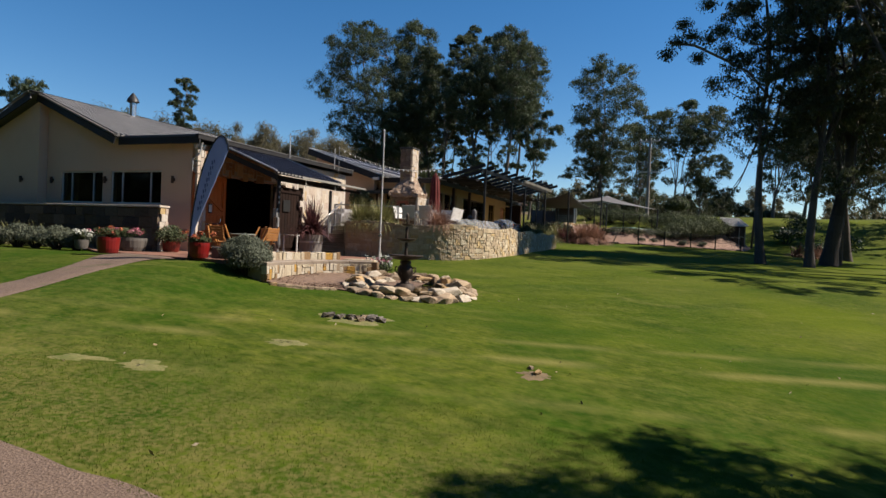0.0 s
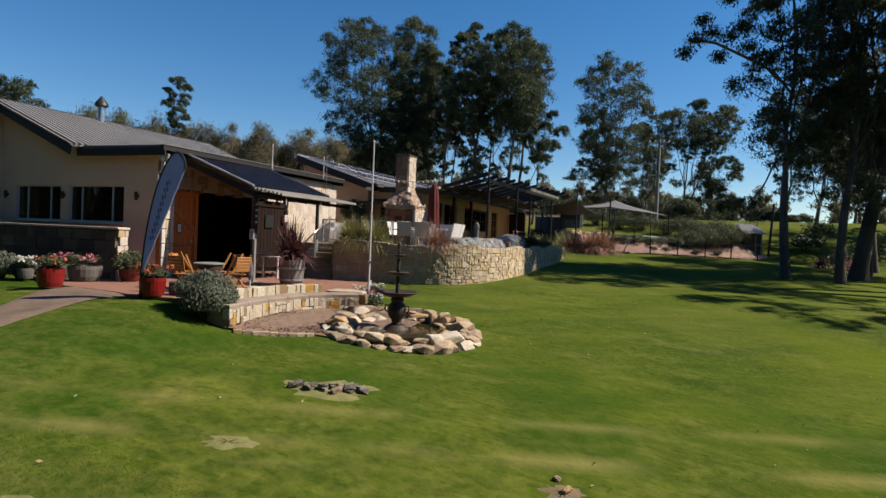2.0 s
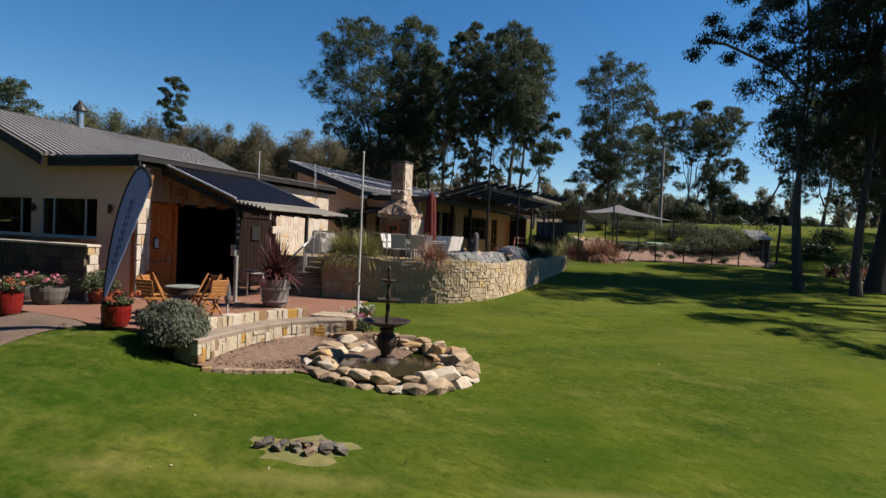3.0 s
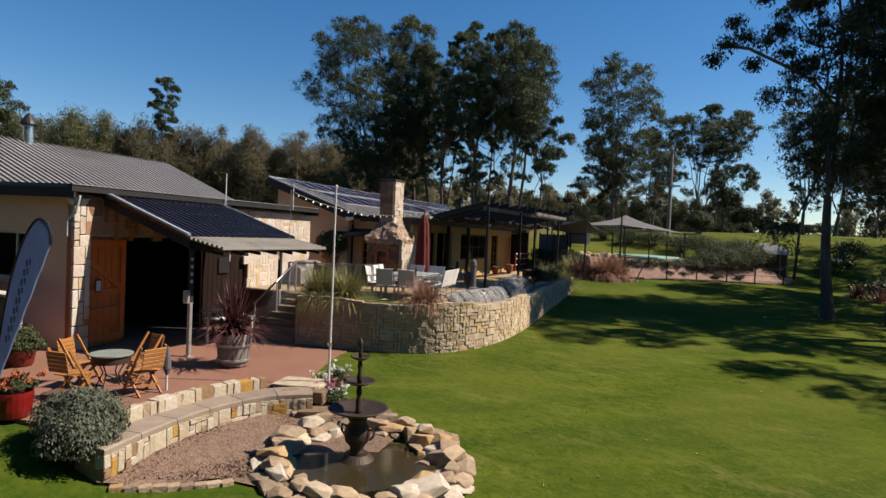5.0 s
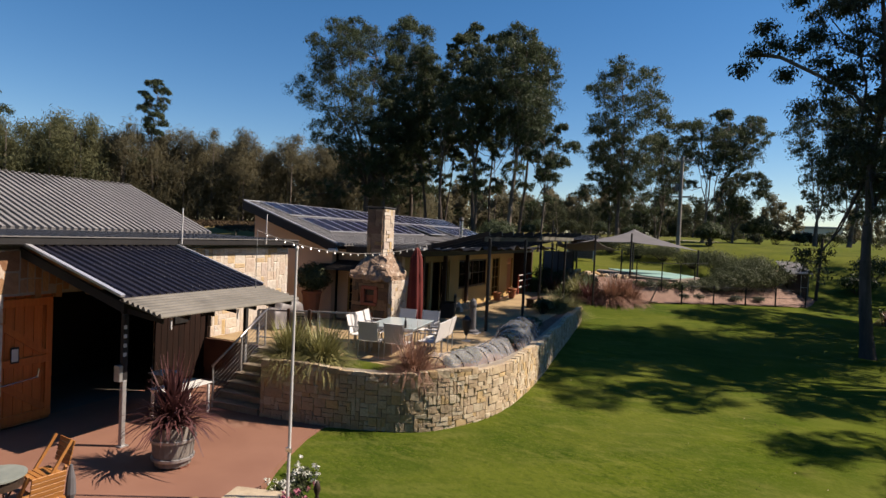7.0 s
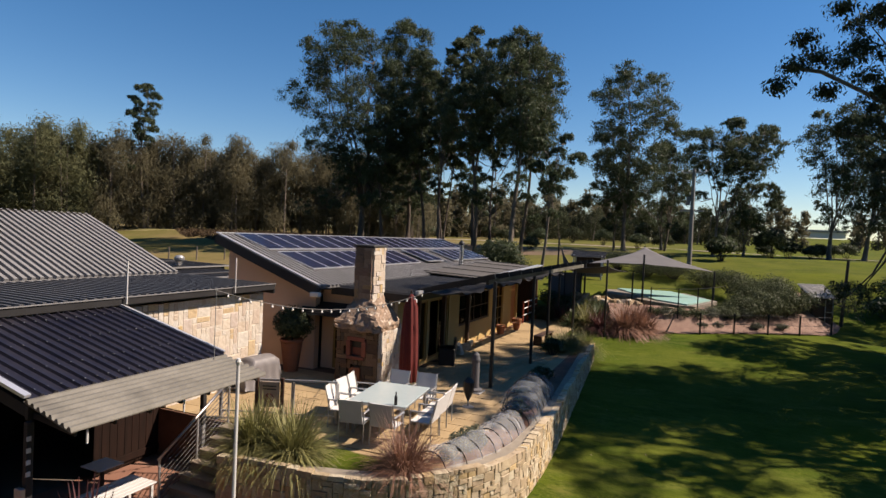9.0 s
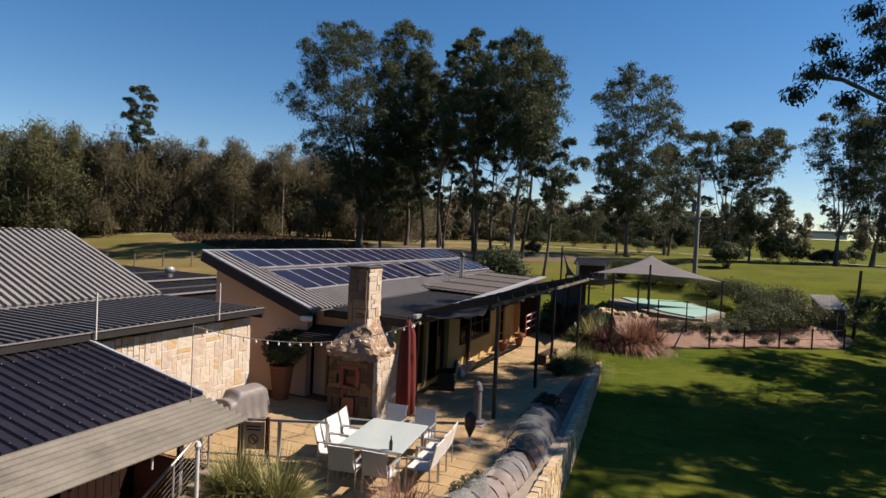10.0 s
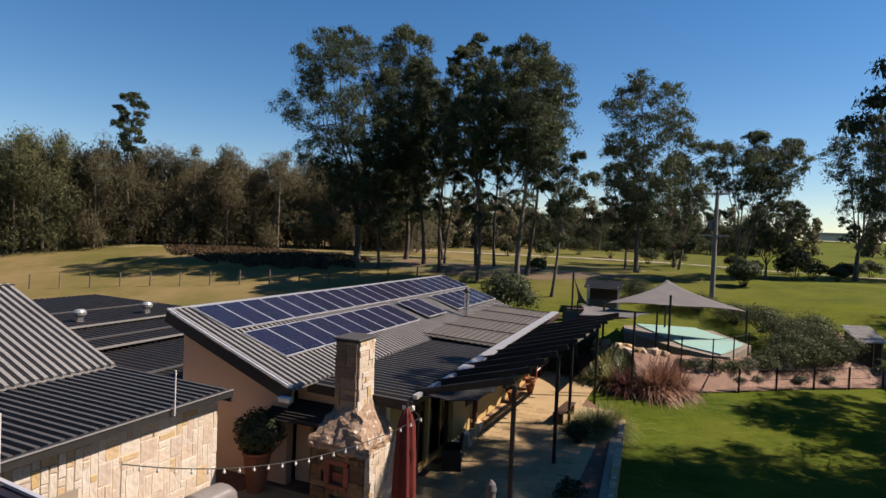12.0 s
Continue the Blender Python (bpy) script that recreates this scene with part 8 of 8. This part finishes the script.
# tuft of cut stump and lawn litter
stp = thing("fallen_branch", "cut branch lying at the mulch edge", "branch", (-5.2, 43.3, G(-5.2, 43.3)))
part("wood", bars(((-0.6, 0, 0.06), (0.5, 0.2, 0.14), 0.09, 0.06), ((0.1, 0.1, 0.1), (0.5, 0.3, 1.1), 0.05, 0.02)), M_BARK, stp)

# ---- trees ----
big = "tall eucalypt with pale trunk and billowing dark green crown"
grove = [(-38.7, 68.0, 24.6, 6.6, 7.0, 0.4, (-3.6, 0)), (-35.5, 73.0, 26.0, 9.0, 4.3, 0.26, (-1.4, 0)), (-31.6, 69.0, 20.8, 8.5, 3.2, 0.2, (-1.3, 0)), (-28.4, 66.0, 21.6, 10.2, 2.4, 0.18, (1.6, 0)), (-25.8, 70.0, 23.0, 10.8, 2.7, 0.2, (-0.3, 0)), (-19.6, 64.0, 20.7, 9.8, 4.6, 0.26, (0, 0)), (-19.5, 67.0, 19.6, 9.8, 3.8, 0.2, (0.5, 0)), (-23.2, 63.0, 17.1, 9.8, 3.0, 0.18, (-1.2, 0)), (-15.9, 59.5, 11.2, 6.1, 2.4, 0.13, (1.4, 0)), (-35.2, 66.0, 15.2, 6.8, 3.0, 0.16, (0.2, 0)), (-32.2, 76.0, 20.4, 9.4, 2.8, 0.16, (-2.0, 0)), (-24.4, 72.0, 20.4, 9.4, 2.5, 0.15, (-1.2, 0)), (-29.6, 71.0, 17.0, 8.6, 2.2, 0.12, (0.6, 0)), (-40.5, 84.0, 12.0, 4.5, 2.6, 0.13, (0.5, 0)), (-30.5, 82.0, 11.5, 4.6, 2.4, 0.13, (-0.6, 0))]
for i, (x, y, h, low_, sp, tr_, ln2) in enumerate(grove):
    gum("gum_tree", big, 200 + i, h + 0.4, low_, sp * 1.1, tr_, clumps=int(1.5 * sp * (h - low_)) if i else 150, per=600, size=0.24, forks=7 if i == 0 else 5, fork_at=0.75 if i == 0 else 0.9, bark=None if i in (5, 8) else M_BARKM, lean=ln2, at=(x, y, G(x, y)))
mid = [(-10.6, 76.0, 19.6, 5.4, 5.0, 0.26, (0, 0)), (-12.0, 80.0, 14.0, 4.4, 2.9, 0.15, (-1.2, 0)), (-6.8, 84.0, 14.9, 7.0, 3.2, 0.16, (0.8, 0)), (-2.2, 74.0, 13.6, 7.9, 3.4, 0.17, (0.9, 0)), (-1.6, 75.6, 12.9, 8.0, 3.0, 0.14, (4.2, 0)), (0.8, 78.0, 7.5, 3.2, 3.0, 0.15, (1.4, 0)), (-7.5, 92.0, 13.5, 5.0, 3.6, 0.22, (0, 0)), (9.8, 84.0, 16.2, 6.7, 3.9, 0.26, (0.4, 0)), (13.4, 86.0, 16.6, 5.9, 4.5, 0.28, (0.8, 0)), (18.0, 90.0, 13.5, 5.0, 4.0, 0.25, (0, 0))]
for i, (x, y, h, low_, sp, tr_, ln2) in enumerate(mid):
    gum("gum_tree", "slender multi-limbed eucalypt with open crown in paddock", 230 + i, h + 0.3, low_, sp * 1.18, tr_, clumps=max(24, int(1.05 * sp * (h - low_))), per=640, size=0.24, fork_at=0.8 if i == 0 else 0.42, lean=ln2, at=(x, y, G(x, y)))
near = [(9.8, 47.6, 14.5, 5.5, 4.3, 0.3, (0, 0)), (3.75, 36.9, 21.5, 6.5, 4.1, 0.26, (-0.6, -0.8)), (6.2, 36.4, 20.5, 7.5, 3.8, 0.24, (0.2, 0.6)), (7.6, 39.2, 22.0, 7.5, 5.1, 0.42, (1.8, 0.5)), (11.5, 40.5, 20.0, 8.0, 5.0, 0.36, (0, 0)), (14.0, 45.0, 15.0, 6.5, 4.0, 0.3, (0, 0)), (15.5, 57.0, 13.0, 5.0, 4.0, 0.28, (0, 0)), (20.0, 64.0, 15.0, 5.0, 5.0, 0.3, (0, 0)), (9.8, 32.2, 20.5, 9.5, 4.2, 0.32, (-3.2, 3.0)), (13.4, 36.2, 26.0, 13.0, 4.6, 0.36, (-0.8, 0.3)), (15.0, 31.2, 17.0, 6.5, 4.8, 0.32, (0, 0)), (7.9, 40.4, 23.5, 14.5, 4.2, 0.2, (-1.0, -0.8)), (9.8, 8.4, 13.0, 5.5, 3.9, 0.33, (0, 0)), (14.6, 10.4, 15.0, 6.0, 4.5, 0.33, (0, 0))]
for i, (x, y, h, low_, sp, tr_, ln2) in enumerate(near):
    gum("gum_tree", "tall pale-trunked eucalypt at the lawn's edge in shade", 260 + i, h, low_, sp, tr_, clumps={0: 90, 1: 80, 2: 74, 3: 88, 8: 46, 9: 46, 10: 44, 11: 40, 12: 88, 13: 88}.get(i, 60), per=430, size=0.2, strays=0.12, puff=0.6 if 8 <= i <= 10 else 0.76, lean=ln2, at=(x, y, G(x, y)), leaf=M_GUMD, bark=M_BARKM if i != 3 else M_BARKD)
gum("gum_tree", "lone slim eucalypt rising over the forest", 290, 20.8, 12.4, 2.8, 0.22, clumps=34, per=420, size=0.3, at=(-76.1, 70.0, G(-76.1, 70.0)), forks=5, lean=(-0.8, 0), puff=0.9)
gum("gum_tree", "tall eucalypt behind the barn", 291, 19.5, 10.0, 5.0, 0.35, clumps=34, per=500, size=0.36, at=(-90.5, 54.0, G(-90.5, 54.0)))
# overhanging limb of the nearest tree
br = thing("gum_bough", "overhanging bough with hanging gum leaves", "tree", (3.8, 36.8, G(3.8, 36.8)))
part("limb", tube([(0, 0, 9.2), (-1.2, -0.6, 10.6), (-2.6, -1.2, 11.3), (-4.0, -1.9, 11.9), (-5.3, -2.5, 12.0)], 0.07), M_BARK, br)
leaves("leaves", leaf_cards(np.random.default_rng(9), [(-2.4, -1.2, 11.8), (-3.3, -1.5, 12.3), (-4.2, -2.0, 12.4), (-4.9, -2.4, 12.0), (-5.4, -2.6, 11.3), (-3.8, -1.9, 11.2), (-4.6, -2.2, 13.0), (-2.8, -1.0, 13.0), (-1.0, -0.4, 13.2), (-0.2, -0.2, 12.2), (-1.6, -0.8, 14.0), (-3.4, -1.6, 14.2)], [0.75, 0.8, 0.75, 0.7, 0.6, 0.6, 0.6, 0.7, 0.9, 0.8, 0.9, 0.7], 420, 0.16, droop=0.7, shell=0.1), M_GUMD, br)


# forest along the paddock: one mass of many trees
def forest(name, label, row, seed, depth, hmin, hmax, material, per=150, clumps=9, size=0.85, slim=0.24, thin=1.0, droop=-0.25):
    rng, r2 = np.random.default_rng(seed), random.Random(seed)
    cs, rs = [], []
    bm = bmesh.new()
    for (x0, y0), (x1, y1), cnt in row:
        for i in range(cnt):
            f = (i + r2.random()) / cnt
            d = r2.random() ** 1.2 * depth
            nx, ny = -(y1 - y0), (x1 - x0)
            L = math.hypot(nx, ny)
            x, y = x0 + (x1 - x0) * f + nx / L * d, y0 + (y1 - y0) * f + ny / L * d
            h, z = r2.uniform(hmin, hmax) * (0.8 + 0.22 * d / depth), G(x, y)
            bar(bm, (x, y, z - 0.3), (x + r2.uniform(-0.8, 0.8), y, z + h * 0.85), 0.16, 0.04, n=5, cap=False)
            for k in range(clumps):
                g = (k + 0.5) / clumps
                rr = h * slim * (0.62 + 0.5 * math.sin(math.pi * min(1, 0.25 + g * 0.72)))
                a = r2.uniform(0, 6.28)
                cs.append((x + math.cos(a) * rr * 0.55, y + math.sin(a) * rr * 0.55, z + h * (0.06 + 0.84 * g)))
                rs.append(rr * r2.uniform(0.55, 0.85))
    t = tagged(new(name), label, "forest", kind="stuff")
    part("trunks", bm, M_BARK, t)
    leaves("foliage", leaf_cards(rng, cs, rs, per // clumps, size, flat=1.1, droop=droop, shell=0.2, corners=3, thin=thin), material, t, corners=3)
    return t


forest("forest", "dense olive-brown she-oak forest along the paddock", [((-50, 105), (-76, 88), 62), ((-76, 88), (-93, 70), 58)], 3, 15, 13.0, 16.0, M_FOREST, per=2800, clumps=10, size=0.62, slim=0.2, thin=0.36, droop=0.5)
forest("green_forest", "dense olive-green forest with taller crowns behind the barn", [((-90, 73), (-98, 64), 24), ((-98, 64), (-112, 30), 54)], 5, 15, 14.6, 17.5, M_FORESTG, per=2800, clumps=10, size=0.55, slim=0.23, thin=0.45, droop=0.4)
forest("far_forest", "distant treeline beyond the paddocks", [((70, 185), (33, 189), 16), ((14, 190), (-40, 170), 36), ((-40, 170), (-62, 115), 36)], 4, 22, 8, 13, M_FOREST, per=800, clumps=6, size=0.9)
forest("paddock_scrub", "dark belt of low trees across the paddock", [((6, 150), (-16, 148), 26), ((-16, 148), (-50, 134), 38), ((-50, 134), (-62, 108), 22)], 14, 12, 6.0, 8.5, M_BELT, per=1700, clumps=7, size=0.42, slim=0.3, thin=0.5, droop=0.4)
for i, (x, y, r_) in enumerate(((-24.8, 95.5, 1.5), (-23.0, 112.5, 1.8), (-17.4, 109.3, 1.7), (-40.0, 118.0, 1.7), (-19.4, 69.5, 0.85), (-7.6, 94.6, 1.5), (-11.0, 97.0, 1.4), (-31.0, 98.0, 1.3), (-47.0, 104.0, 1.5), (1.4, 92.5, 0.9), (3.9, 88.2, 1.0), (5.4, 81.4, 1.3), (7.6, 82.0, 0.9), (9.4, 88.0, 1.1), (11.2, 91.4, 1.1), (-0.8, 94.0, 1.2), (13.2, 94.0, 1.3))):
    shrub("paddock_tree", "small rounded olive tree in the far paddock", 600 + i, (x, y, G(x, y) - 0.1), r_, r_, r_ * 2.0, M_BELT if i % 2 else M_GUM, 2200, 0.22, "tree", lumps=14)
for i, (x, y, s) in enumerate(((8.2, 47.5, 1.0), (9.3, 50.0, 1.2), (7.4, 55.5, 1.3), (8.8, 58.5, 1.6), (10.8, 53.5, 1.5))):
    shrub("edge_shrub", "dark rounded shrub beyond the hut", 650 + i, (x, y, G(x, y) - 0.1), s, s, s * 1.3, M_BOX, 1500, 0.18)
shrub("paddock_shrub", "broad dark bush behind the house", 660, (-16.2, 49.5, G(-16.2, 49.5)), 1.8, 1.8, 5.2, M_GUM, 6000, 0.2, lumps=16)
for i, (x, y) in enumerate(((7.6, 44.6), (8.4, 45.4), (6.9, 46.4))):
    strap_plant("flax_clump", "bronze flax clump in a bed beyond the lawn", 670 + i, (x, y, G(x, y)), 150, 1.4, 0.07, M_BRONZE, upright=0.8)
for i, (x, y, s) in enumerate(((3.4, 78.0, 1.7), (-1.5, 70.0, 1.3))):
    shrub("paddock_tree", "rounded dark green bush tree behind the hut", 680 + i, (x, y, G(x, y) - 0.1), s, s, s * 2.2, M_GUM, 3600, 0.26, "tree", lumps=18)
# brown reeds in the hollow
rr_ = np.random.default_rng(41)
wx, wy = rr_.uniform(-1, 1, 9000), rr_.uniform(-1, 1, 9000)
ok = wx ** 2 + wy ** 2 < 1 - 0.3 * np.sin(wx * 9 + wy * 5) ** 2
wx, wy = -54 + 17 * wx[ok] - 3 * wy[ok], 70 + 8 * wy[ok] - 2 * wx[ok]
spots_ = [(x, y, G(x, y) + 0.1) for x, y in zip(wx.tolist(), wy.tolist())]
tagged(leaves("reed_bed", leaf_cards(rr_, spots_, [0.1] * len(spots_), 2, 0.42, flat=0.8, droop=0.5), M_REED), "dark brown dry reeds in the paddock hollow", "reeds", kind="stuff")
# paddock fence posts
for i in range(16):
    x, y = -62 + i * 2.4, 46 + i * 1.1
    pf = thing("fence_post", "grey timber paddock fence post", "post", (x, y, G(x, y) - 0.2), group="paddock fence posts")
    part("post", bars(((0, 0, 0), (0.03, 0, 1.5), 0.07, 0.06), n=7), M_BARK, pf)
fh = thing("far_house", "low distant house on the hill", "house", (52, 330, G(52, 330)))
part("wall", boxes((-9, 9, -4, 4, 0, 2.6)), M_WHITE, fh)
part("roof", prism([(-10, -5), (10, -5), (10, 5), (-10, 5)], 2.6, 3.6), M_FARHOUSE, fh)

# ---- terrace paving, piece by piece ----
r4 = random.Random(12)
PAVERS = []
for i in range(4):
    me = block_mesh("paver", 900 + i, 0.03, 0.012)
    me.materials.append(M_PAVER)
    PAVERS.append(me)


def paved(x, y):
    return edge_x(y) - 1.35 > x if y > 20.9 else x < -10.2


part("bedding", boxes((-16.0, -12.3, 21.15, 26.3, 1.13, 1.166), (-12.3, -8.4, 21.0, 38.0, 1.13, 1.166), (-12.3, -9.6, 38.0, 43.5, 1.13, 1.166)), M_PAVER, terrace)
cnt = 0
for j in range(46):
    for i in range(16):
        x, y = -15.8 + i * 0.5 + (0.25 if j % 2 else 0), 21.4 + j * 0.5
        if not paved(x, y) or (y > 26.1 and x < -12.3) or cnt >= 298:
            continue
        o = new("paver", PAVERS[r4.randrange(4)])
        o.parent = terrace
        o.matrix_basis = pose(x, y, 1.172, r4.uniform(-0.3, 0.3), r4.uniform(-0.3, 0.3), 90 * r4.randrange(4)) @ Matrix.Diagonal((0.485, 0.485, 0.03, 1))
        cnt += 1
# added out of view: darkens window reflections and cuts sky light from behind
forest("rear_forest", "unseen tree belt added behind the camera to cut sky light", [((-112, 30), (-70, -14), 26), ((-70, -14), (0, -24), 34), ((0, -24), (46, -12), 26), ((46, -12), (56, 60), 26)], 8, 10, 15, 20, M_GUM, per=260, clumps=8, size=1.3)

# ---- grass blades close to the path ----
rg = np.random.default_rng(77)
N = 60000
bx_, by_ = rg.uniform(-8, 5, N), 3.2 + 3.6 * rg.random(N) ** 1.3
keep = ~((bx_ < -8.6) & (by_ > 10.6)) & ~(np.hypot(bx_ - PX, by_ - PY) < 1.95) & ~(np.hypot(bx_ + 6.1, (by_ - 9.98)) < 0.72) & ~(np.hypot(bx_ + 2.12, by_ - 8.85) < 0.36) & (bx_ > -9.6 - 0.0 * by_) & (by_ > 3.35 - 0.12 * np.abs(bx_ + 4.7))
bx_, by_ = bx_[keep], by_[keep]
hgt = np.array([G(x, y) + 0.05 * noise.noise((x * 0.22, y * 0.22, 0)) for x, y in zip(bx_.tolist(), by_.tolist())])
n_ = len(bx_)
ang, tall_ = rg.uniform(0, 6.283, n_), rg.uniform(0.008, 0.02, n_)
root_ = np.stack([bx_, by_, hgt - 0.01], 1)
side_ = np.stack([np.cos(ang), np.sin(ang), np.zeros(n_)], 1) * rg.uniform(0.002, 0.0045, n_)[:, None]
tip_ = root_ + np.stack([-np.sin(ang) * tall_ * rg.uniform(-0.9, 0.9, n_), np.cos(ang) * tall_ * rg.uniform(-0.9, 0.9, n_), tall_ + 0.01], 1)
grass = leaves("grass", np.stack([root_ - side_, root_ + side_, tip_ + side_ * 0.3, tip_ - side_ * 0.3], 1).reshape(-1, 3), M_BLADE)
tagged(grass, "short mown green grass blades", "grass", kind="stuff")
# fallen leaves on the lawn
lx, ly = rg.uniform(-9, 5, 130), rg.uniform(3.5, 30, 130)
ok = (lx > -6.4) | (ly < 10.5)
spots_ = [(x, y, G(x, y) + 0.03) for x, y in zip(lx[ok].tolist(), ly[ok].tolist())]
tagged(leaves("leaf_litter", leaf_cards(rg, spots_, [0.02] * len(spots_), 1, 0.06, flat=0.1, droop=0), mat("dry_leaf", (0.5, 0.42, 0.3), (0.3, 0.22, 0.12), vary=0.3)), "scattered dry gum leaves on the lawn", "leaves", kind="stuff")
# unseen taller trees, added to hold back sky fill on the south-facing shade
forest("tall_tree_belt", "unseen tall eucalypt belt added behind the flight path to block sky fill", [((-48, -8), (-14, -17), 22), ((-14, -17), (26, -16), 24)], 18, 9, 22, 27, M_GUM, per=900, clumps=9, size=1.0, slim=0.2)
